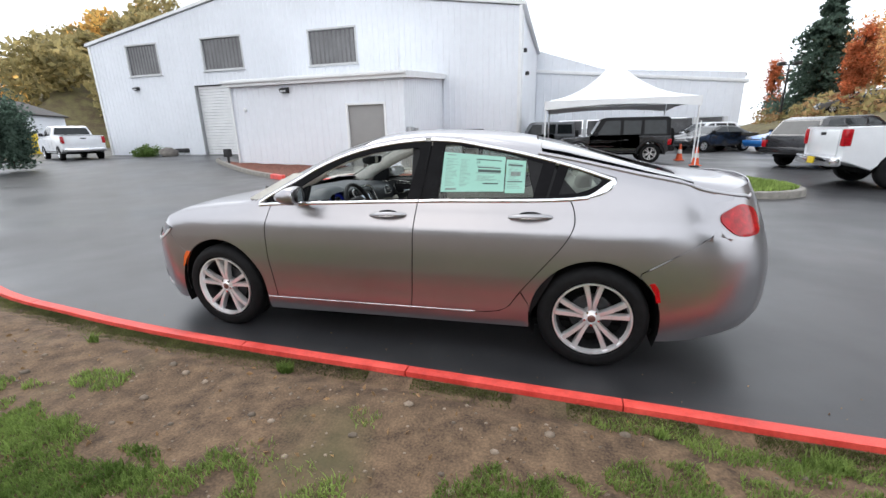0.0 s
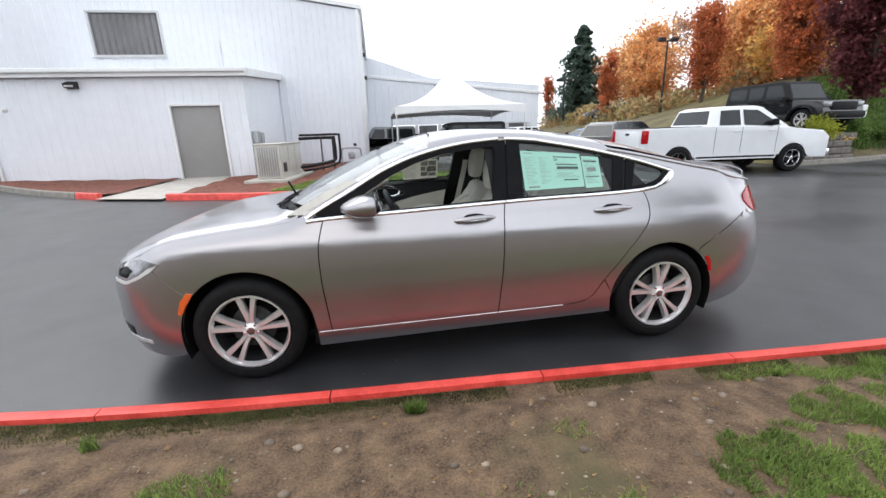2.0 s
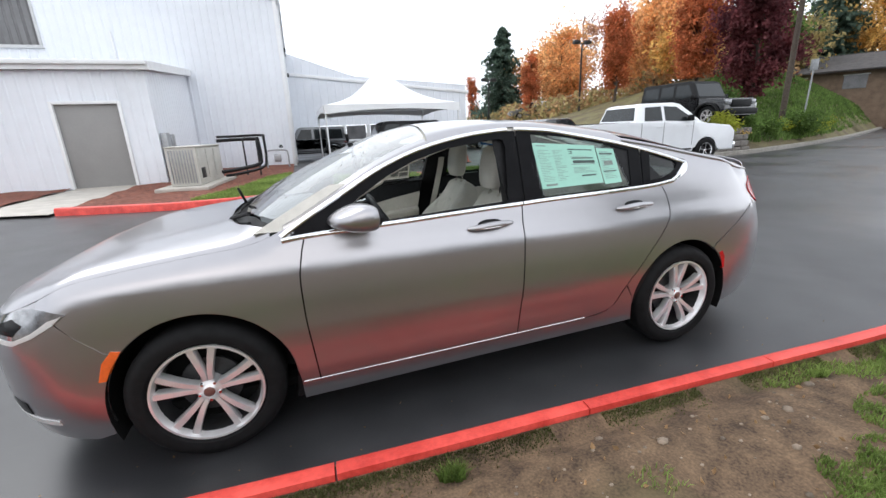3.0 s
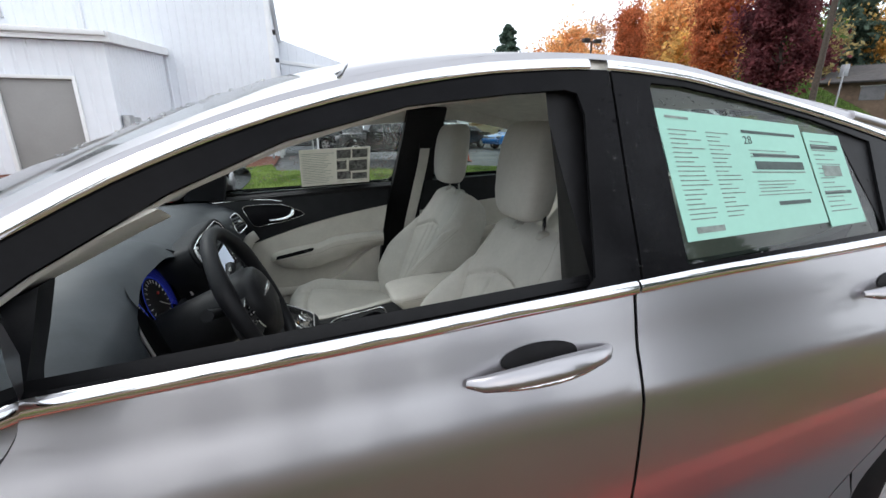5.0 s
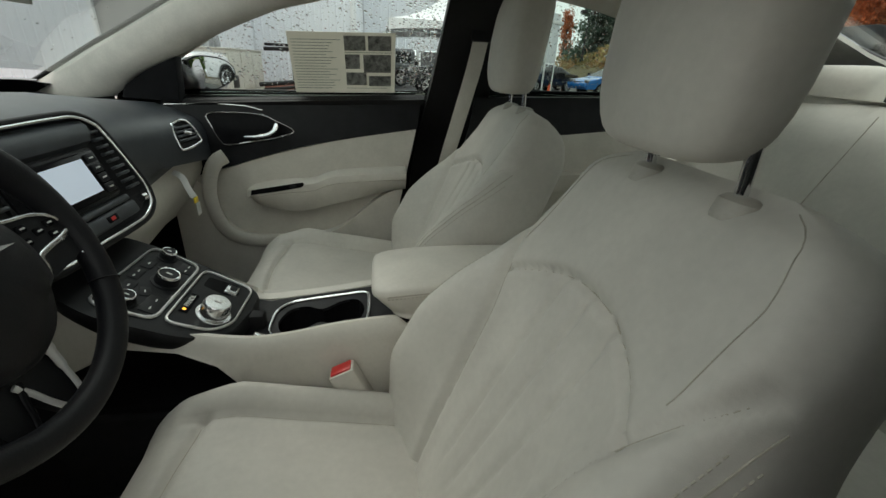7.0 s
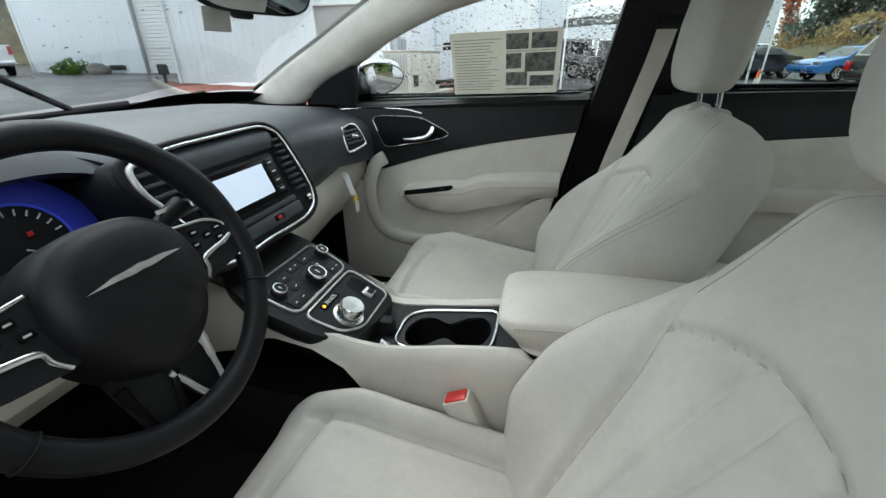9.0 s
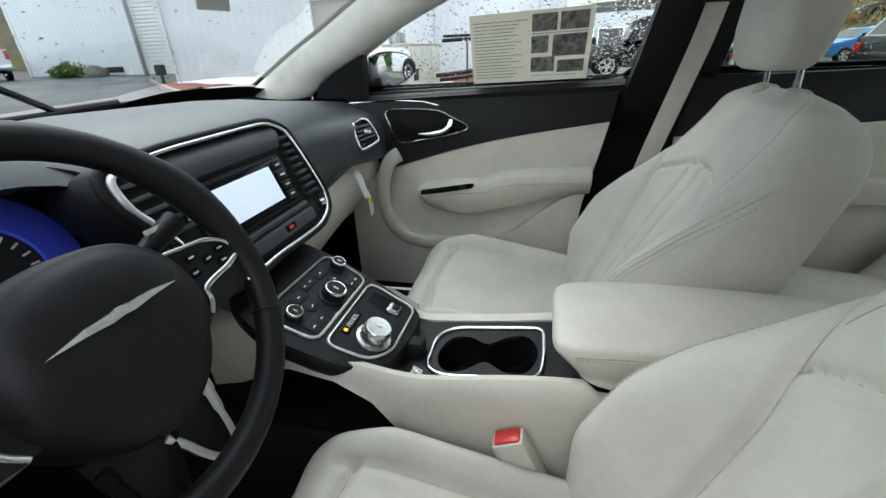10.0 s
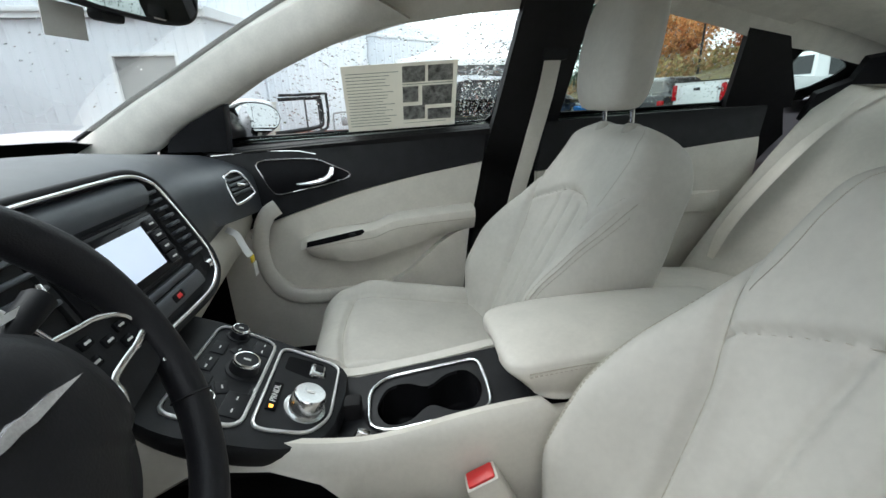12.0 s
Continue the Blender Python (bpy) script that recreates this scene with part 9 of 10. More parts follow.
ridge = curve_fn([(-0.60, 0.770), (-0.50, 0.738), (-0.42, 0.702), (-0.33, 0.679), (-0.28, 0.671), (-0.24, 0.668), (-0.18, 0.674), (-0.10, 0.690), (0.0, 0.702), (0.05, 0.704)])
far_ridge = curve_fn([(-0.60, 0.746), (-0.42, 0.678), (-0.33, 0.640), (-0.28, 0.624), (-0.17, 0.634), (0.0, 0.660), (0.05, 0.668)])
for sg in (-1, 1):
    yo, yi = CY + sg * 0.138, CY + sg * 0.100
    rows = []
    for x in np.linspace(-0.60, 0.40, 51):
        zt = float((far_ridge if sg > 0 else ridge)(min(x, 0.04))) - 0.006 - (0.020 if x > 0.03 and sg < 0 else 0)
        zc = float(np.interp(x, [-0.60, -0.54, -0.45, -0.36, -0.30, -0.26, -0.20], [0.60, 0.615, 0.660, 0.645, 0.612, 0.56, 0.30]))
        zm = max(zt - 0.10, zc + 0.008)
        rows.append([(x, yo + sg * 0.015 * (zt - 0.10 - zc) / 0.30, zc), (x, yo + sg * 0.006, zm), (x, yo, max(zt - 0.035, zm + 0.004)), (x, yo - sg * 0.006, zt - 0.010), (x, yo - sg * 0.018, zt), (x, yi + sg * 0.004, zt - 0.006), (x, yi, zt - 0.022), (x, yi, zc)])
    V, F = loft(rows)
    mesh_part("console_side", V, F, M["cream"], con, "cream console side", auto=50)
part("storage_tray", box((-0.42, CY, 0.508), (0.36, 0.24, 0.02), 0.006), M["rain_dark"], con, "black storage tray under the console")
part("tunnel_trim", box((-0.43, CY, 0.40), (0.40, 0.27, 0.20), 0.02), M["carpet"], con, "dark carpeted tunnel below the tray")
# added black panel across the open pass-through, standing in for its shade
part("tray_shade_panel", box((-0.42, CY, 0.57), (0.34, 0.03, 0.14), 0.006), M["rain_dark"], con)
# black deck
deck_z = lambda x: np.interp(x, [-0.56, -0.47, -0.30, -0.28, 0.02, 0.06], [0.765, 0.720, 0.618, 0.606, 0.646, 0.648])
cupc = [tuple(p) for p in spline([(-0.226, 0.0), (-0.208, -0.042), (-0.172, -0.044), (-0.136, -0.020), (-0.098, -0.045), (-0.062, -0.043), (-0.044, 0.004), (-0.062, 0.050), (-0.098, 0.052), (-0.136, 0.030), (-0.172, 0.050), (-0.208, 0.046)], 4, True)]
deck_o = [(-0.56, -0.102), (0.06, -0.102), (0.06, 0.102), (-0.56, 0.102)]
lifted("deck", deck_o, lambda x, y: (x, y + CY, deck_z(x)), M["black_trim"], con, "black console deck", step=0.03, holes=[cupc], thick=0.006)
pod = rounded([(-0.545, -0.100), (-0.470, -0.128), (-0.345, -0.110), (-0.292, -0.066), (-0.277, 0.03), (-0.279, 0.108), (-0.374, 0.128), (-0.470, 0.138), (-0.550, 0.13)], 0.03)
pod_hole = rounded([(-0.374, 0.096), (-0.374, 0.058), (-0.333, 0.050), (-0.310, 0.064), (-0.318, 0.099)], 0.006, 4)
pod_z = lambda x: np.interp(x, [-0.56, -0.47, -0.28, -0.25], [0.782, 0.738, 0.644, 0.630])
lifted("control_panel", pod, lambda x, y: (x, y, pod_z(x)), M["black_trim"], con, "black control panel with bright trims", step=0.02, holes=[pod_hole], thick=0.004)
pc = np.mean(np.array(pod), axis=0)
rows = [[(pc[0] + (p[0] - pc[0]) * f, pc[1] + (p[1] - pc[1]) * f, float(pod_z(p[0])) - dz) for p in pod] for f, dz in ((0.995, 0.0005), (1.012, 0.004), (1.016, 0.012), (1.0, 0.030), (0.96, 0.040))]
V, F = loft(rows, caps=False)
mesh_part("panel_skirt", V, F, M["black_trim"], con, "rounded black panel edge", auto=60)
rows = [[(p[0] * (1 - k) + k * -0.13, CY + p[1] * (1 - k), float(deck_z(p[0])) + 0.0005 - dz) for p in cupc] for k, dz in ((0, 0.0), (0.0, 0.004), (0.03, 0.07), (0.12, 0.075), (0.6, 0.075), (0.99, 0.075))]
V, F = loft(rows, caps=False)
mesh_part("cup_well", V, F, M["gloss_black"], con, "black twin cup well", auto=60)
rows = [[(p[0], p[1], plan_z(p[0]) - dz) for p in pod_hole] for dz in (0.0, 0.035)]
V, F = loft(rows)
mesh_part("slot_well", V, F, M["gloss_black"], con, "black tray slot")
tube("cup_trim", [(x, y, float(deck_z(x)) + 0.0025) for x, y in rounded([(-0.240, -0.014), (-0.206, -0.036), (-0.040, -0.036), (-0.034, 0.02), (-0.036, 0.103), (-0.208, 0.103), (-0.240, 0.075)], 0.024)], 0.0040, M["chrome"], con, "bright cup-holder trim", n=8, closed=True)
tube("shift_trim", [(x, y, plan_z(x) + 0.0022) for x, y in rounded([(-0.388, -0.086), (-0.318, -0.072), (-0.294, -0.030), (-0.292, 0.105), (-0.387, 0.113)], 0.020)], 0.0032, M["satin_pale"], con, "bright shifter trim", n=8, closed=True, flat=0.7)
tube("climate_trim", [(x, y, plan_z(x) + 0.0022) for x, y in rounded([(-0.399, -0.090), (-0.397, 0.118), (-0.486, 0.128), (-0.490, -0.098)], 0.022)], 0.0032, M["satin_pale"], con, "bright climate-panel trim", n=8, closed=True, flat=0.7)
pt = Euler((0, radians(26.3), 0)).to_matrix().to_4x4()


def knob(name, x, y, r, h, material, label, ring=True, top=None):
    k = new(name)
    k.parent = con
    k["label"] = label
    k.matrix_basis = Matrix.Translation((x, CY + y, plan_z(x))) @ pt
    part("knob_body", add_lathe(bmesh.new(), [(0.0, h), (r * 0.86, h), (r * 0.95, h - 0.002), (r, h - 0.006), (r * 1.04, 0.003), (r * 1.25, 0.002), (r * 1.28, 0.0)], 30), material, k)
    if ring:
        part("knob_ring", add_lathe(bmesh.new(), [(r * 0.80, h + 0.0012), (r * 0.90, h + 0.001), (r * 0.97, h - 0.0015), (r * 0.97, h - 0.003)], 30), M["chrome"], k, "bright knob ring")
    part("knob_mark", box((0, 0, h + 0.0008), (r * 0.5, r * 0.14, 0.001)), M["white_mark"], k)
    return k


knob("fan_knob", -0.456, 0.110 - CY, 0.0150, 0.017, M["black_trim"], "small climate knob with a bright ring")
knob("fan_knob", -0.451, -0.066 - CY, 0.0150, 0.017, M["black_trim"], "small climate knob with a bright ring")
knob("climate_dial", -0.426, 0.028 - CY, 0.0215, 0.020, M["black_trim"], "large climate dial with a bright ring")
knob("gear_knob", -0.331, -0.020 - CY, 0.0255, 0.030, M["satin"], "silver rotary gear knob", False)
for x, y, sx_, sy_, turn_ in ((-0.470, 0.066, 0.022, 0.034, 0), (-0.472, 0.022, 0.020, 0.036, 0), (-0.466, -0.020, 0.022, 0.034, 0), (-0.440, -0.022, 0.018, 0.026, 25), (-0.444, 0.072, 0.018, 0.026, -25), (-0.414, 0.092, 0.030, 0.036, 0), (-0.416, -0.050, 0.032, 0.050, 0), (-0.402, -0.012, 0.010, 0.024, 0)):
    b = part("climate_button", box((0, 0, 0.0002), (sx_, sy_, 0.0036), 0.0014), M["black_trim"], con)
    b.matrix_basis = Matrix.Translation((x, y, plan_z(x))) @ pt @ Euler((0, 0, radians(turn_))).to_matrix().to_4x4()
    for o_ in ((-0.25, 0.25) if sy_ > 0.035 else (0,)):
        b2 = part("button_mark", box((0, o_ * sy_, 0.0021), (0.0022, 0.007, 0.0004)), M["white_mark"], con)
        b2.matrix_basis = b.matrix_basis
gs = part("gear_display", box((0, 0, 0.001), (0.016, 0.062, 0.004), 0.0018), M["gloss_black"], con, "gear display strip")
gs.matrix_basis = Matrix.Translation((-0.374, -0.012, plan_z(-0.374))) @ pt
tx = bpy.data.curves.new("gear_letters", "FONT")
tx.body, tx.size, tx.align_x, tx.align_y, tx.extrude = "PRNDL", 0.0125, "CENTER", "CENTER", 0.0003
tx.materials.append(M["white_mark"])
to = new("gear_letters", tx)
to.parent = con
to.matrix_basis = Matrix.Translation((-0.374, -0.008, plan_z(-0.374))) @ pt @ Matrix.Translation((0, 0, 0.0034)) @ Euler((0, 0, radians(90))).to_matrix().to_4x4()
al = part("gear_lamp", box((0, 0, 0.0032), (0.006, 0.006, 0.001)), M["amber_glow"], con, "amber gear lamp")
al.matrix_basis = Matrix.Translation((-0.374, -0.037, plan_z(-0.374))) @ pt
sb = part("start_button", box((0, 0, 0.002), (0.026, 0.032, 0.016), 0.004), M["satin"], con, "pale switch in the tray slot")
sb.matrix_basis = Matrix.Translation((-0.328, 0.074, plan_z(-0.328) - 0.006)) @ pt
sm_ = part("start_mark", box((0, 0, 0.0106), (0.014, 0.016, 0.001), 0.0004), M["black_trim"], con)
sm_.matrix_basis = Matrix.Translation((-0.326, 0.077, plan_z(-0.328) - 0.006)) @ pt
tube("brake_switch", [(-0.262, CY - 0.072, 0.616), (-0.248, CY - 0.073, 0.636), (-0.236, CY - 0.073, 0.630)], [0.006, 0.007, 0.005], M["chrome"], con, "chrome parking-brake switch", n=8)
# armrest lid: a padded top over a slanting front, one seam along its side
lid_o = spline([(-0.066, 0.676), (-0.077, 0.690), (-0.080, 0.712), (-0.077, 0.7275), (-0.060, 0.7385), (0.030, 0.7465), (0.112, 0.7375), (0.128, 0.722), (0.128, 0.700), (0.118, 0.676)], 4, True)
rows = []
for x, k in ((-0.0270, 0.45), (-0.0262, 0.62), (-0.0235, 0.76), (-0.018, 0.86), (-0.008, 0.93), (0.006, 0.972), (0.025, 0.993), (0.045, 1.0), (0.08, 1.0), (0.15, 1.0), (0.25, 1.0), (0.34, 1.0), (0.39, 0.99), (0.41, 0.95), (0.42, 0.85)):
    up_z = float(np.interp(x, [-0.03, 0.08, 0.20, 0.42], [0, 0.010, 0.015, 0.010]))
    rows.append([(x + max(0.0, 0.722 - z) * float(np.interp(x, [0.0, 0.15], [0.85, 0.0])), 0.025 + (y - 0.025) * k, 0.712 + (z - 0.712) * k + up_z * (z > 0.70)) for y, z in lid_o])
V, F = loft(rows)
mesh_part("armrest_lid", V, F, M["cream"], con, "cream padded armrest lid", auto=50)
lid_s = [(x, -0.0785, 0.7245 + float(np.interp(x, [-0.03, 0.08, 0.20, 0.42], [0, 0.010, 0.015, 0.010]))) for x in np.linspace(0.004, 0.40, 16)]
seam("seam", lid_s, con, 0.0013)
stitches([(x, y - 0.0008, z - 0.005) for x, y, z in lid_s], con)
part("lid_base", box((0.21, 0.025, 0.655), (0.37, 0.17, 0.05), 0.012), M["black_trim"], con, "black hinge frame under the lid")
part("console_tail", box((0.20, CY, 0.46), (0.42, 0.25, 0.34), 0.03), M["cream"], con)
# belt buckles
for by, sg in ((-0.125, -1), (0.19, 1)):
    bk_ = new("belt_buckle")
    bk_.parent = sedan
    bk_["label"] = "cream belt buckle with a red button"
    bk_.matrix_basis = Matrix.Translation((-0.062, by - 0.010 * (sg < 0), 0.570 - 0.075 * (sg > 0))) @ Euler((0, radians(-25), 0)).to_matrix().to_4x4()
    part("buckle_body", box((0, 0, 0), (0.050, 0.034, 0.098), 0.006), M["cream"], bk_)
    part("release_button", box((0, 0, 0.047), (0.040, 0.025, 0.010), 0.003), M["red_plastic"], bk_, "red release button")
    part("buckle_stalk", box((0, 0, -0.09), (0.022, 0.010, 0.11), 0.004), M["black_trim"], bk_)
# tag hanging under the dash
tg = tube("dash_tag", spline([(-0.600, 0.525, 0.812), (-0.575, 0.518, 0.800), (-0.560, 0.508, 0.770), (-0.545, 0.500, 0.745)], 4), 0.0085, M["white_mark"], sedan, "white and yellow paper tag hanging from the dash", n=6, flat=0.1)
part("tag_band", box((-0.540, 0.497, 0.738), (0.004, 0.024, 0.016), 0.001), M["yellow"], tg)
part("tag_paper", box((-0.536, 0.495, 0.712), (0.003, 0.024, 0.036), 0.001), M["white_mark"], tg)


# ---------- door cards ----------
def door_cards(side):
    fd, rd = (front_door_r, rear_door_r) if side else (front_door_l, rear_door_l)
    k = dict(mirror=side)
    edge = curve_fn([(-0.62, 0.745), (-0.47, 0.796), (-0.297, 0.847), (-0.129, 0.884), (0.103, 0.922), (0.16, 0.93)])
    sill = lambda x: np.interp(x, [-0.70, -0.66, -0.3, 0.115, 0.2], [0.983, 0.986, 1.005, 1.026, 1.031]) + (0 if side else 0.014)

    def card(x, z, d=0.0):
        return x, -((0.738 if side else 0.750) + 0.028 * np.clip((z - 0.86) / 0.14, 0, 1) ** 1.5 - d), z
    up_ = [(x, float(edge(x))) for x in np.linspace(-0.70, 0.125 if side else 0.205, 16)] + [(x, float(sill(x))) for x in np.linspace(0.142 if side else 0.22, -0.70, 16)]
    lifted("upper_card", up_, lambda x, z: card(x, z), M["black_trim"], fd, "black upper door trim", step=0.04, thick=0.02, flip=True, **k)
    lo = [(-0.70, 0.34), (0.03, 0.34), (0.055, 0.60)] + [(x, float(edge(x)) - 0.003) for x in np.linspace(0.122, -0.70, 16)]
    lifted("lower_card", lo, lambda x, z: card(x, z, -0.004), M["cream"], fd, "cream lower door trim", step=0.05, thick=0.02, flip=True, **k)
    # pocket rim stands proud
    pk = [(-0.70, 0.34)] + [(0.035, 0.34), (0.055, 0.58), (0.070, 0.715)] + [tuple(p) for p in spline([(0.052, 0.715), (0.0, 0.690), (-0.07, 0.635), (-0.14, 0.575), (-0.22, 0.545), (-0.36, 0.532), (-0.47, 0.537), (-0.520, 0.560), (-0.558, 0.610), (-0.585, 0.680), (-0.615, 0.745), (-0.66, 0.790)], 4)] + [(-0.70, 0.79)]
    lifted("map_pocket", pk, lambda x, z: card(x, z, 0.030), M["cream"], fd, "cream map pocket", step=0.04, thick=0.035, flip=True, **k)
    sg = 1 if side else -1
    # armrest
    rows = []
    top = curve_fn([(-0.465, 0.700), (-0.44, 0.716), (-0.30, 0.740), (-0.24, 0.744), (-0.17, 0.770), (-0.05, 0.781), (0.09, 0.789)])
    bot = curve_fn([(-0.465, 0.690), (-0.44, 0.660), (-0.38, 0.636), (-0.30, 0.626), (-0.16, 0.655), (0.045, 0.706), (0.09, 0.712)])
    for x in list(np.linspace(-0.465, -0.40, 6)) + list(np.linspace(-0.37, 0.085, 16)):
        a, b = float(top(x)), float(bot(x))
        out = 0.066 * min(1, (x + 0.475) / 0.05) ** 0.5
        m_ = (a + b) / 2
        rows.append([(x, sg * 0.742, a + 0.004), (x, sg * (0.742 - out * 0.6), a + 0.003), (x, sg * (0.742 - out * 0.95), a - 0.006), (x, sg * (0.742 - out), a - 0.022), (x, sg * (0.742 - out * 0.93), m_), (x, sg * (0.742 - out * 0.6), b + 0.008), (x, sg * 0.742, b)])
    V, F = loft(rows)
    mesh_part("armrest", V, F, M["cream"], fd, "cream door armrest", auto=50)
    seam("seam", [(x, sg * 0.6765, float(top(x)) - 0.030) for x in np.linspace(-0.42, 0.08, 14)], fd, 0.0012)
    o = [(-0.440, 0.699), (-0.436, 0.716), (-0.35, 0.731), (-0.268, 0.745), (-0.262, 0.738), (-0.272, 0.728), (-0.36, 0.711)]
    lifted("switch_panel", o, lambda x, z: (x, -0.6750 + 0 * x, z), M["gloss_black"], fd, "black window-switch panel", step=0.05, thick=0.003, flip=True, **k)
    part("window_switch", box((-0.300, sg * 0.6715, 0.732), (0.020, 0.006, 0.010), 0.002), M["black_trim"], fd)
    rim_ = spline([(-0.515, sg * 0.712, 0.822), (-0.545, sg * 0.708, 0.803), (-0.568, sg * 0.704, 0.760), (-0.580, sg * 0.702, 0.690), (-0.566, sg * 0.702, 0.602), (-0.520, sg * 0.702, 0.541), (-0.44, sg * 0.703, 0.521), (-0.30, sg * 0.704, 0.524)], 4)
    tube("pocket_rim", rim_, 0.024, M["cream"], fd, "rounded cream rim of the map pocket", n=12, flat=0.42, up=(0, 1, 0))
    # inside handle in its bright loop
    bz = [(-0.562, 0.951), (-0.50, 0.958), (-0.395, 0.954), (-0.345, 0.934), (-0.292, 0.905), (-0.345, 0.884), (-0.44, 0.866), (-0.505, 0.856), (-0.528, 0.868), (-0.552, 0.915)]
    cv = [tuple(p) for p in spline(bz, 4, True)]
    tube("handle_bezel", [(x, sg * (abs(float(card(x, z)[1])) - 0.004), z) for x, z in cv], 0.0027, M["satin"], fd, "satin bezel round the inside handle", n=6, closed=True)
    lifted("handle_cup", [(x * 0.985 - 0.0066, z) for x, z in cv], lambda x, z: card(x, z, 0.002), M["gloss_black"], fd, "gloss black handle cup", step=0.04, flip=True, **k)
    tube("inside_handle", spline([(-0.452, sg * 0.736, 0.884), (-0.41, sg * 0.722, 0.888), (-0.37, sg * 0.715, 0.897), (-0.350, sg * 0.716, 0.912), (-0.345, sg * 0.722, 0.930)], 4), [0.005, 0.006, 0.007, 0.0075, 0.008, 0.0085, 0.009, 0.0095, 0.010, 0.011, 0.012, 0.0125, 0.013, 0.0135, 0.013, 0.012, 0.011], M["chrome"], fd, "chrome inside handle", n=8, flat=0.55)
    tube("trim_line", [(x, sg * (abs(float(card(x, z)[1])) - 0.001), z) for x, z in [(-0.69, 0.975), (-0.55, 0.984), (-0.44, 0.979), (-0.39, 0.968)]], 0.0022, M["satin"], fd, n=5)
    # soft sill strip and the mirror-corner cover
    lifted("sill_strip", [(x, float(sill(x)) - 0.006) for x in np.linspace(-0.72, 0.15 if side else 0.22, 12)] + [(x, float(sill(x)) + 0.008) for x in np.linspace(0.15 if side else 0.22, -0.72, 12)], lambda x, z: (x, -((0.768 if side else 0.778) + (z - sill(x)) * 2.0), z), M["seal"], fd, "black window seal", step=0.04, thick=0.02, flip=True, **k)
    ins = lambda d: (lambda s, z: (side_lift(s, z)[0], side_lift(s, z)[1] + d, z))
    sail = [(-0.805, 0.752, 0.990), (-0.797, 0.750, 1.012), (-0.783, 0.743, 1.030), (-0.725, 0.731, 1.066), (-0.667, 0.721, 1.094), (-0.612, 0.714, 1.118), (-0.622, 0.732, 1.060), (-0.634, 0.748, 1.005), (-0.636, 0.752, 0.985)]
    cen = np.mean(np.array(sail), axis=0)
    rows = [[tuple(cen + (np.array(p) - cen) * f + (0, o, 0)) * np.array((1, sg, 1)) for p in sail] for f, o in ((1.0, 0.045), (1.0, 0.004), (0.97, 0.0), (0.5, -0.002))]
    V, F = loft(rows)
    mesh_part("corner_cover", V, F, M["black_trim"], fd, "black mirror-corner cover", auto=50)
    # rear door card
    e2 = curve_fn([(0.32, 0.885), (0.6, 0.915), (0.80, 0.936), (1.05, 0.970)])
    c2 = lambda x, z: (x, -(0.735 - 0.06 * np.clip((x - 0.7) / 0.35, 0, 1) ** 2 + 0.028 * np.clip((z - 0.9) / 0.14, 0, 1)), z)
    lifted("upper_card", [(x, float(e2(x))) for x in np.linspace(0.30, 1.04, 9)] + [(1.06, 1.062), (0.70, 1.05), (0.33, 1.036)], c2, M["black_trim"], rd, "black upper door trim", step=0.06, thick=0.02, flip=True, **k)
    lifted("lower_card", [(0.30, 0.34), (0.98, 0.34), (1.02, 0.6)] + [(x, float(e2(x)) - 0.003) for x in np.linspace(1.04, 0.30, 9)], c2, M["cream"], rd, "cream lower door trim", step=0.06, thick=0.02, flip=True, **k)
    rows = []
    for x in np.linspace(0.36, 0.95, 14):
        t = (x - 0.36) / 0.59
        a = 0.765 + 0.026 * t
        o_ = 0.05 * math.sin(math.pi * min(1, t * 1.0 + 0.02)) ** 0.3
        yb = abs(float(c2(np.array(x), np.array(0.8))[1])) + 0.002
        rows.append([(x, sg * yb, a + 0.002), (x, sg * (yb - o_ * 0.9), a), (x, sg * (yb - o_), a - 0.02), (x, sg * (yb - o_ * 0.7), a - 0.065), (x, sg * yb, a - 0.075)])
    V, F = loft(rows)
    mesh_part("armrest", V, F, M["cream"], rd, "cream door armrest", auto=50)
    # centre pillar
    if side:
        lifted("centre_pillar", strip([(0.075, 0.36), (0.36, 0.36), (0.37, 0.80), (0.385, 1.06), (0.405, 1.395), (0.215, 1.385), (0.175, 1.08), (0.125, 0.80)]), ins(0.060), M["seal"], sedan, "black centre pillar trim", step=0.05, thick=0.03, flip=True, **k)
    else:
        # the driver's pillar casing, deep at the belt
        rows = []
        for z in np.linspace(0.36, 1.385, 16):
            xi = float(np.interp(z, [0.36, 0.85, 1.0, 1.15, 1.3, 1.385], [0.26, 0.25, 0.230, 0.216, 0.204, 0.20]))
            yi = float(np.interp(z, [0.36, 0.85, 1.0, 1.15, 1.3, 1.385], [0.675, 0.665, 0.652, 0.640, 0.630, 0.622]))
            yo = abs(float(side_lift(s_of(0.25), z)[1])) - 0.035
            yo = max(yo, yi + 0.03)
            rows.append([(xi - 0.040, -yo, z), (xi - 0.022, -(yi + (yo - yi) * 0.35), z), (xi - 0.008, -(yi + 0.012), z), (xi, -(yi + 0.003), z), (xi + 0.012, -yi, z), (xi + 0.15, -yi, z), (xi + 0.17, -(yi + 0.02), z), (xi + 0.19, -yo, z)])
        V, F = loft(rows)
        mesh_part("centre_pillar", V, F, M["seal"], sedan, "black centre pillar trim", auto=50)
    # rear pillar trim between rear door glass and quarter glass
    lifted("rear_pillar_trim", strip([(1.0, 1.03), (1.25, 1.05), (1.235, 1.095), (1.16, 1.175), (1.085, 1.262), (0.93, 1.285), (0.965, 1.16)]), ins(0.030), M["seal"], sedan, "black rear pillar trim", step=0.05, thick=0.02, flip=True, **k)
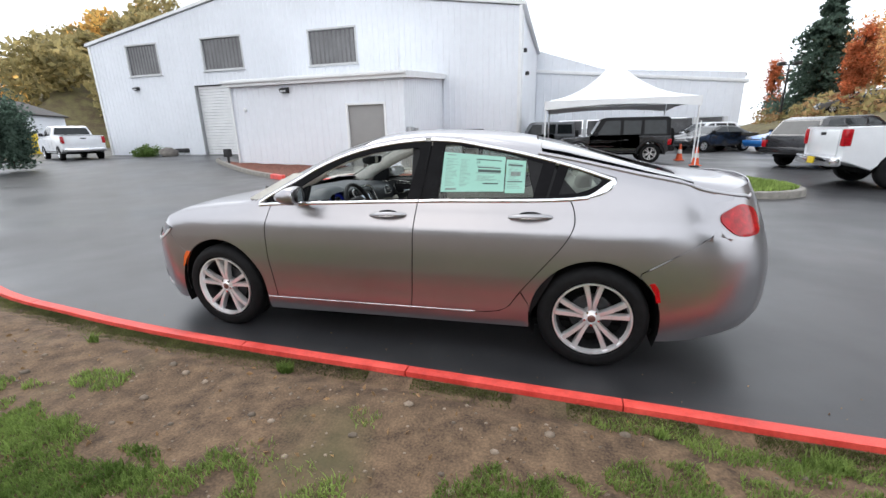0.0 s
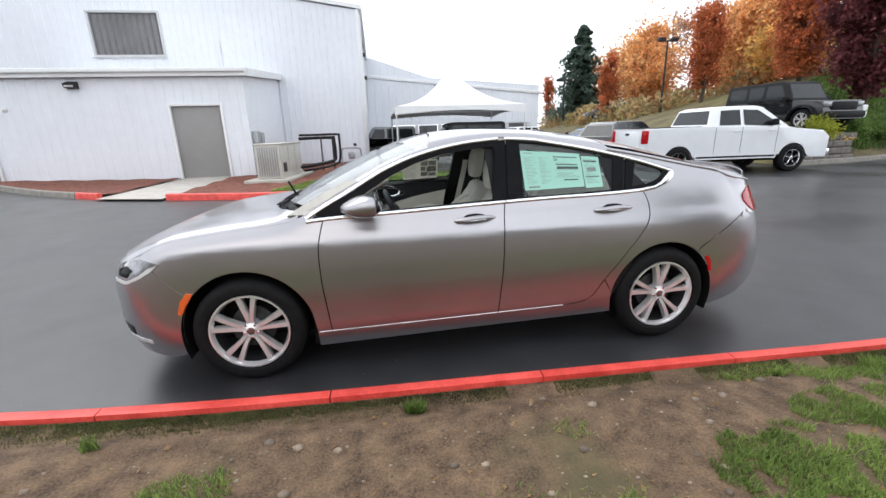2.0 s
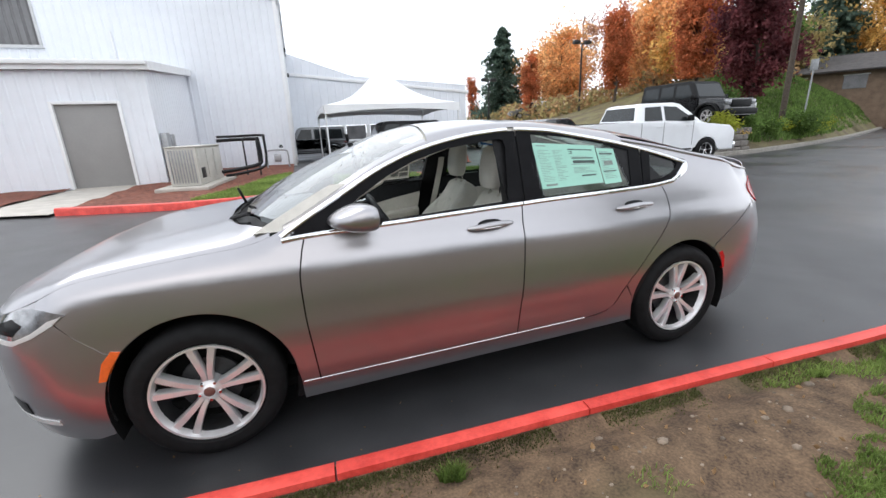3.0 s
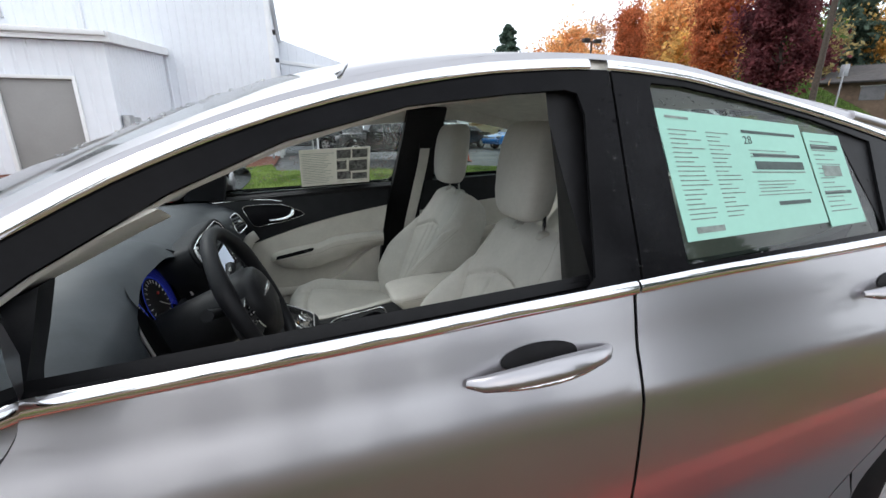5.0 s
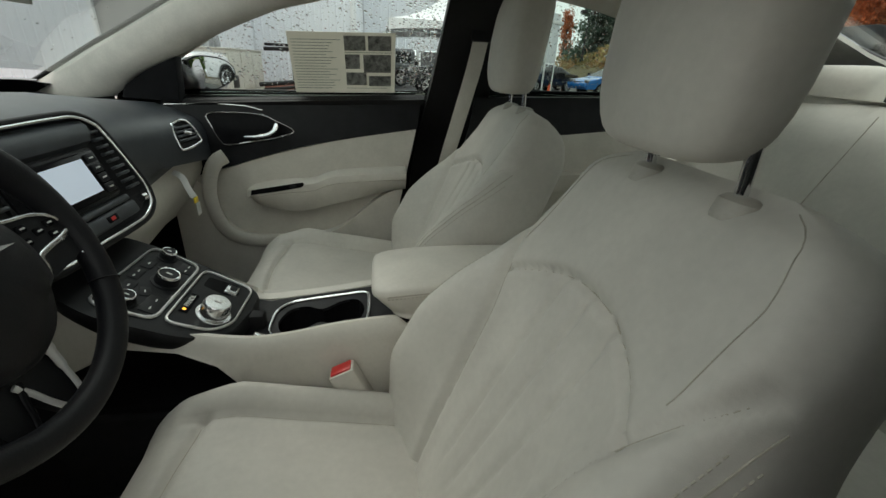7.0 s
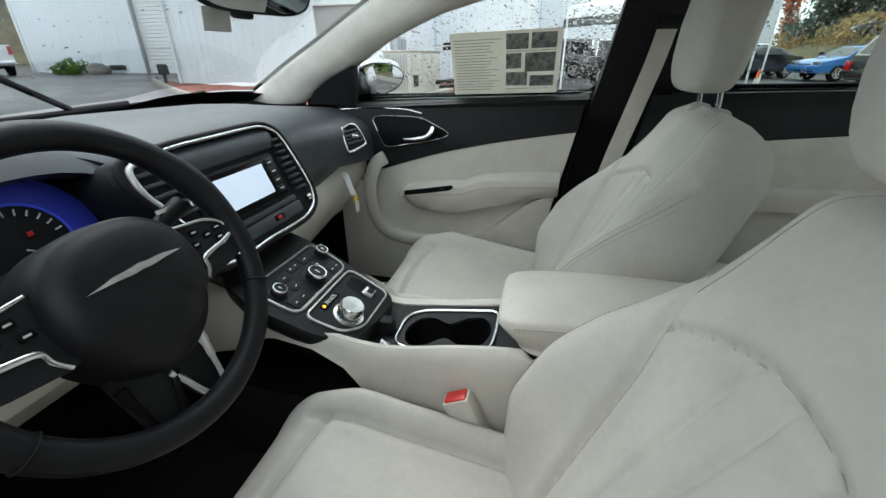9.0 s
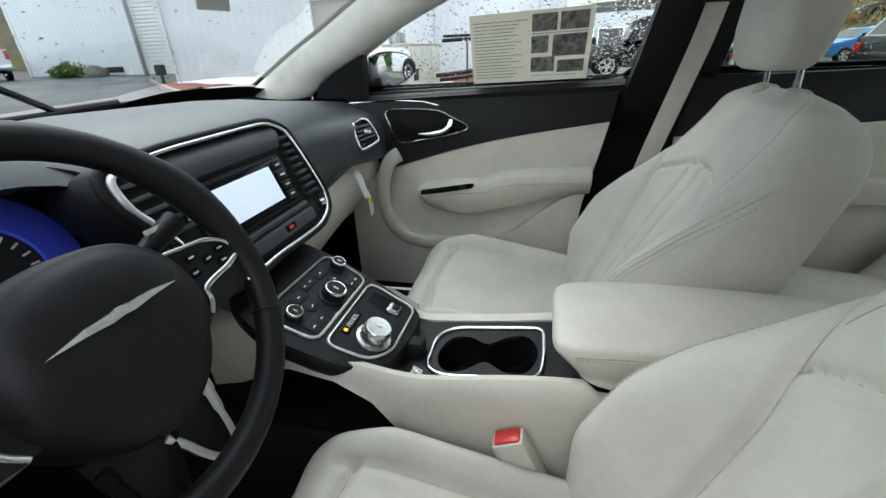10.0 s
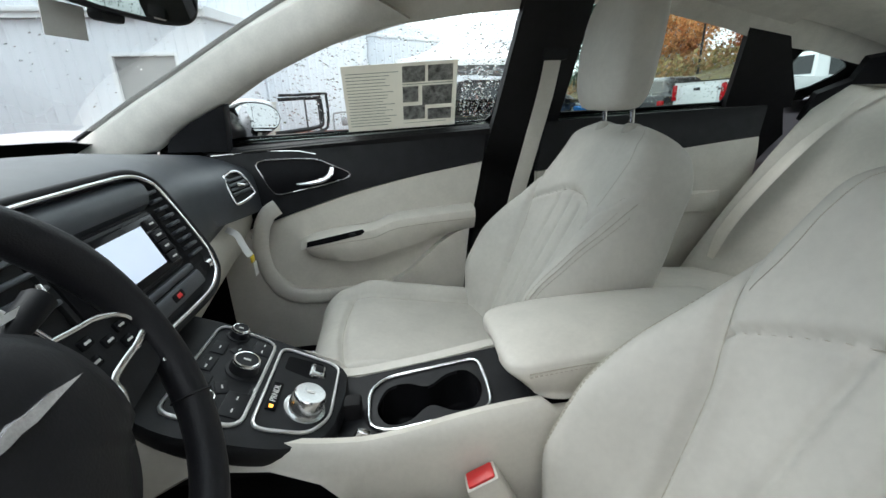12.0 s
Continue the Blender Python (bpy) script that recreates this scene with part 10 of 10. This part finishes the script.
    lifted("quarter_trim", strip([(1.30, 1.0), (1.75, 1.0), (1.80, 1.15), (1.50, 1.21), (1.40, 1.195), (1.40, 1.13), (1.30, 1.09)]), ins(0.05), M["black_trim"], sedan, "black rear quarter trim", step=0.06, thick=0.02, flip=True, **k)
    # cream roof-edge trim
    lt = [(-0.90, 1.035), (-0.80, 1.085), (-0.605, 1.122), (-0.457, 1.204), (-0.306, 1.258), (-0.115, 1.303), (0.077, 1.326), (0.19, 1.333), (0.40, 1.344), (0.48, 1.343), (0.655, 1.321), (0.85, 1.285), (1.035, 1.240), (1.19, 1.222), (1.37, 1.185), (1.50, 1.16)]
    if not side:
        lt = [(x, z + float(np.interp(x, [-0.5, -0.1, 0.2, 1.0, 1.2], [0.01, 0.033, 0.043, 0.035, 0.02]))) for x, z in lt]
    o = [(-0.985, 1.005), (-0.80, 1.020), (-0.70, 1.062)] + lt[2:] + [(1.56, 1.20)] + [(x, float(rail_z(x)) - 0.006) for x in np.linspace(1.50, -0.97, 40)]
    lifted("roof_edge_trim", strip(o), ins(0.026), M["headliner"], sedan, "cream pillar and roof-edge trim", step=0.035, thick=0.012, flip=True, **k)
    o = [(0.99, 0.42), (1.10, 0.45), (1.30, 0.475), (1.55, 0.50), (1.74, 0.49)] + [(x, edge_y(x, 0.035)) for x in np.linspace(1.74, 0.99, 12)]
    lifted("rear_roof_trim", [(x, -y) for x, y in o], lambda x, y: (x, y, top_lift(x, y)[2] - 0.036), M["headliner"], sedan, "cream rear pillar lining", step=0.04, thick=0.012, flip=True, **k)
    # windshield pillar casing, broad at the dash
    gl_edge = spline([(-1.085, 0.786, 1.004), (-1.062, 0.781, 1.019), (-0.98, 0.764, 1.062), (-0.85, 0.736, 1.130), (-0.732, 0.711, 1.187), (-0.56, 0.674, 1.274), (-0.403, 0.643, 1.349), (-0.27, 0.600, 1.395)], 4)
    dr_edge = spline([(-0.83, 0.765, 0.995), (-0.80, 0.757, 1.013), (-0.73, 0.742, 1.064), (-0.612, 0.722, 1.117), (-0.47, 0.698, 1.186), (-0.33, 0.672, 1.242), (-0.20, 0.652, 1.285), (-0.09, 0.640, 1.306)], 4)
    rows = []
    for g_, d_ in list(zip(gl_edge, dr_edge))[:None if side else 17]:
        g_, d_ = np.array(g_), np.array(d_)
        row = [g_ + (0, 0.035, 0.02)]
        for t_ in np.linspace(0, 1, 9):
            row.append(g_ + (d_ - g_) * t_ + np.array((0.10, -0.30, -0.10)) * 0.10 * (math.sin(math.pi * t_) ** 0.8))
        row.append(d_ + (0, 0.05, 0.02))
        rows.append([tuple(p * (1, sg, 1)) for p in row])
    V, F = loft(rows)
    mesh_part("pillar_trim", V, F, M["headliner"], sedan, "cream windshield pillar casing", auto=60)
    tube("glass_border", [(p[0] - 0.004, sg * (p[1] + 0.004), p[2] + 0.004) for p in gl_edge[:None if side else 17]], 0.0075, M["rain_dark"], sedan, "black border of the windshield", n=6)
    # front belt on the centre pillar
    bl = spline([(0.318, sg * 0.690, 1.215), (0.300, sg * 0.690, 1.12), (0.262, sg * 0.700, 0.96), (0.225, sg * 0.712, 0.80), (0.19, sg * 0.715, 0.60), (0.16, sg * 0.715, 0.42)], 5)
    tube("front_belt", bl, 0.025, M["cream"], sedan, "cream front seat belt", n=8, flat=0.10, up=(0, 1, 0))
    part("belt_guide", box((0.322, sg * 0.690, 1.225), (0.075, 0.02, 0.035), 0.008), M["black_trim"], sedan)


door_cards(False)
door_cards(True)
# headliner
hl_ = [(-0.16, 0.0), (-0.17, 0.3), (-0.205, 0.55)] + [(x, edge_y(x, 0.012)) for x in xs(-0.225, 1.06, 20)] + [(1.06, 0.45), (1.04, 0.2), (1.04, 0.0)]
lifted("headliner", sym(hl_), lambda x, y: (x, y, top_lift(x, y)[2] - 0.040), M["headliner"], sedan, "cream cloth headliner", step=0.06, thick=0.01, flip=True)
oc = part("overhead_console", box((-0.11, 0.0, 1.425), (0.20, 0.20, 0.035), 0.015), M["headliner"], sedan, "cream overhead console with lamps")
for s in (-1, 1):
    part("map_lamp", box((-0.10, s * 0.055, 1.406), (0.06, 0.05, 0.008), 0.003), M["window_frame"], oc)
    part("sun_visor", box((-0.175, s * 0.36, 1.385), (0.15, 0.40, 0.022), 0.010, Euler((0, radians(-18), 0)).to_matrix()), M["headliner"], sedan, "cream sun visor")
    tube("grab_handle", spline([(-0.04, s * 0.555, 1.385), (-0.03, s * 0.54, 1.365), (0.04, s * 0.535, 1.362), (0.11, s * 0.54, 1.372), (0.12, s * 0.555, 1.395)], 4), 0.009, M["headliner"], sedan, "cream grab handle", n=8)
# rear-view mirror
rm = new("rear_view_mirror")
rm.parent = sedan
rm["label"] = "black rear-view mirror"
rm.matrix_basis = Matrix.Translation((-0.472, 0.052, 1.250)) @ Euler((0, radians(8), radians(-14))).to_matrix().to_4x4()
ov = [(0.124 * math.copysign(abs(math.cos(a)) ** 0.5, math.cos(a)), 0.034 * math.copysign(abs(math.sin(a)) ** 0.6, math.sin(a)) + 0.004 * math.cos(2 * a)) for a in np.linspace(0, 2 * math.pi, 33)[:-1]]
rows = [[(x, p[0] * f, p[1] * f) for p in ov] for x, f in ((-0.035, 0.5), (-0.022, 0.9), (0.0, 1.0), (0.008, 0.99), (0.010, 0.96))]
V, F = loft(rows)
mesh_part("mirror_shell", V, F, M["black_trim"], rm)
bm = bmesh.new()
bm.faces.new([bm.verts.new((0.0112, p[0] * 0.93, p[1] * 0.88)) for p in ov])
part("mirror_face", bm, M["mirror"], rm, "mirror glass")
tube("mirror_stem", [(-0.03, 0, 0.02), (-0.06, 0, 0.07), (-0.07, 0.01, 0.115)], [0.012, 0.014, 0.02], M["black_trim"], rm, n=8)
part("mirror_tag", box((-0.035, -0.050, -0.052), (0.0012, 0.052, 0.036), 0), M["white_mark"], rm, "white paper tag on the mirror")
part("mirror_button", box((-0.010, -0.020, -0.040), (0.022, 0.034, 0.014), 0.005), M["black_trim"], rm)


# ---------- window stickers ----------
def sheet(name, lift, u0, u1, v0, v1, paper, parent, label, side, blocks):
    """A paper sheet on a window with printed bars; blocks are (u, v, width, height, ink) in fractions from the sheet's lower left."""
    s = lifted(name, [(u0, v0), (u1, v0), (u1, v1), (u0, v1)], lift(0.0), paper, parent, label, step=0.05, thick=0.0012, mirror=side)
    for u, v, w, h, ink in blocks:
        a, b = u0 + (u1 - u0) * u, v0 + (v1 - v0) * v
        lifted("print_bar", [(a, b), (a + (u1 - u0) * w, b), (a + (u1 - u0) * w, b + (v1 - v0) * h), (a, b + (v1 - v0) * h)], lift(0.0008), ink, s, "", step=0.2, mirror=side)
    return s


def out_lift(d0):
    return lambda d: (lambda x, f: (lambda z: (side_lift(sx(x), z)[0], side_lift(sx(x), z)[1] + d0 - d, z))(zl(x) + f * (zh(x) - zl(x))))


rng = random.Random(12)
zl = lambda x: 1.098 + 0.018 * (np.asarray(x) - 0.39)
zh = lambda x: 1.345 - 0.085 * (np.asarray(x) - 0.39)
text_rows = []
for c0, c1 in ((0.05, 0.27), (0.29, 0.46)):
    for i in range(20):
        text_rows.append((c0, 0.15 + i * 0.036, (c1 - c0) * rng.uniform(0.45, 1.0), 0.008, M["ink_g"]))
for i in range(8):
    text_rows.append((0.56, 0.70 - i * 0.028 if i < 3 else 0.42 - (i - 3) * 0.030, rng.uniform(0.2, 0.38), 0.008, M["ink_g"]))
blk = text_rows + [(0.07, 0.05, 0.18, 0.045, M["ink_g"]), (0.54, 0.86, 0.40, 0.028, M["ink"]), (0.58, 0.645, 0.35, 0.030, M["ink"]), (0.58, 0.53, 0.36, 0.075, M["ink"]), (0.67, 0.205, 0.24, 0.035, M["ink"]), (0.05, 0.93, 0.15, 0.02, M["ink_g"]), (0.54, 0.50, 0.40, 0.012, M["ink_g"]), (0.54, 0.30, 0.40, 0.007, M["ink_g"])]
sheet("window_sticker", out_lift(0.0035), 0.392, 0.800, 0.0, 1.0, M["sticker"], rear_door_l, "pale green price sheet inside the rear glass", False, blk)
blk = [(0.12, 0.15 + i * 0.05, rng.uniform(0.3, 0.75), 0.010, M["ink_g"]) for i in range(16)] + [(0.10, 0.82, 0.75, 0.05, M["ink"]), (0.10, 0.33, 0.75, 0.035, M["ink"]), (0.25, 0.52, 0.5, 0.12, M["ink_g"])]
sheet("window_sticker", out_lift(0.0045), 0.808, 0.930, -0.05, 0.93, M["sticker"], rear_door_l, "narrow green fuel-economy sheet inside the rear glass", False, blk)
t2 = bpy.data.curves.new("economy_figure", "FONT")
t2.body, t2.size, t2.extrude, t2.align_x = "28", 0.026, 0.0002, "CENTER"
t2.materials.append(M["ink"])
t2o = new("economy_figure", t2)
t2o.parent = rear_door_l
p0 = side_lift(sx(0.625), 1.272)
t2o.matrix_basis = Matrix.Translation((float(p0[0]), float(p0[1]) - 0.0005 + 0.0035, 1.272)) @ Euler((radians(90 - 28), 0, 0)).to_matrix().to_4x4()
zl = lambda x: 1.023 + 0.036 * (np.asarray(x) + 0.29)
zh = lambda x: 1.207 + 0.038 * (np.asarray(x) + 0.29)
zl2, zh2 = zl, zh


def in_lift(d):
    return lambda x, f: (lambda z: (side_lift(sx(x), z)[0], side_lift(sx(x), z)[1] + 0.014 + d, z))(zl2(x) + f * (zh2(x) - zl2(x)))


psh = lifted("window_sticker", [(-0.291, 0.0), (0.049, 0.0), (0.049, 1.0), (-0.291, 1.0)], in_lift(0.0), M["sticker_w"], front_door_r, "cream printed sheet inside the passenger's glass", step=0.05, thick=0.0012, flip=True, mirror=True)
pbars = [(0.03, 0.08 + i * 0.047, rng.uniform(0.30, 0.46), 0.010, M["ink_g"]) for i in range(18)]
M["photo"] = mat("grey_photo_print", (0.22, 0.22, 0.21), 0.6, 0, 0.75, 60, detail=6)
pbars += [(0.515, 0.72, 0.20, 0.23, M["photo"]), (0.74, 0.72, 0.22, 0.23, M["photo"]), (0.515, 0.42, 0.14, 0.24, M["photo"]), (0.69, 0.36, 0.27, 0.30, M["photo"]), (0.515, 0.14, 0.20, 0.22, M["photo"]), (0.74, 0.12, 0.22, 0.18, M["photo"])]
pbars += [(0.515, 0.685, 0.45, 0.010, M["ink_g"]), (0.515, 0.08, 0.40, 0.008, M["ink_g"])]
for u, v, w, h, ink in pbars:
    a, b = -0.291 + 0.34 * u, v
    lifted("print_bar", [(a, b), (a + 0.34 * w, b), (a + 0.34 * w, b + h), (a, b + h)], in_lift(0.002), ink, psh, "", step=0.2, flip=True, mirror=True)


# ---------- rain on the glass and paint ----------
def raindrops(name, pts, nrm_, parent, seed, r=(0.0010, 0.0030), material=None):
    """Small domes standing on a surface."""
    rng_ = np.random.default_rng(seed)
    V, F = [], []
    for p, n_ in zip(pts, nrm_):
        n_ = Vector(n_).normalized()
        a = n_.orthogonal().normalized()
        b = n_.cross(a)
        s = rng_.uniform(*r) * (1.0 if rng_.random() < 0.85 else 1.7)
        i0 = len(V)
        for k, h in ((1.0, 0.0), (0.72, 0.45)):
            for j in range(6):
                t = 2 * math.pi * j / 6
                V.append(Vector(p) + a * (math.cos(t) * s * k) + b * (math.sin(t) * s * k * 1.15) + n_ * (h * s))
        V.append(Vector(p) + n_ * (0.62 * s))
        for j in range(6):
            F.append((i0 + j, i0 + (j + 1) % 6, i0 + 6 + (j + 1) % 6, i0 + 6 + j))
            F.append((i0 + 6 + j, i0 + 6 + (j + 1) % 6, i0 + 12))
    ob = link_mesh(name, V, F, material or M["water"], parent, "fine raindrops", auto=0)
    return ob


M["water"] = bpy.data.materials.new("water_drop")
M["water"].use_nodes = True
pw = M["water"].node_tree.nodes["Principled BSDF"]
pw.inputs["Transmission Weight"].default_value, pw.inputs["Roughness"].default_value, pw.inputs["IOR"].default_value = 1.0, 0.02, 1.33


def side_drops(name, poly, n, seed, parent, side, d=-0.009, r=(0.0009, 0.0026)):
    q = scatter(poly, n, lambda x, y: 0 * x, seed)
    P = np.stack(side_lift(sx(q[:, 0]), q[:, 1]), 1)
    P[:, 1] -= d
    N = np.tile((0, -0.88, 0.46), (len(P), 1))
    if side:
        P, N = P * (1, -1, 1), N * (1, -1, 1)
    return raindrops(name, P, N, parent, seed, r)


side_drops("rain_spray", [(-0.64, 1.04), (0.17, 1.06), (0.22, 1.35), (0.08, 1.36), (-0.11, 1.33), (-0.30, 1.27), (-0.45, 1.20), (-0.62, 1.11)], 1500, 3, front_door_r, True)
side_drops("rain_spray", [(0.06, 1.05), (0.17, 1.06), (0.22, 1.35), (0.08, 1.36)], 700, 4, front_door_r, True)
side_drops("rain_spray", [(0.40, 1.07), (0.97, 1.09), (1.02, 1.26), (0.66, 1.35), (0.41, 1.38)], 900, 5, rear_door_r, True)
side_drops("rain_spray", [(0.40, 1.07), (0.97, 1.09), (1.02, 1.26), (0.66, 1.35), (0.41, 1.38)], 500, 6, rear_door_l, False)
side_drops("rain_spray", [(0.24, 1.06), (0.37, 1.06), (0.39, 1.39), (0.25, 1.39)], 260, 8, rear_door_l, False, 0.001)
q = scatter([(-1.10, -0.55), (-0.35, -0.50), (-0.25, 0.50), (-0.95, 0.70), (-1.10, 0.5)], 600, lambda x, y: 0 * x, 7)
P = np.stack(top_lift(q[:, 0], q[:, 1]), 1) - (0, 0, 0.003)
raindrops("rain_spray", P, np.tile((-0.40, 0, 0.92), (len(P), 1)), wg, 9, (0.0010, 0.0028))
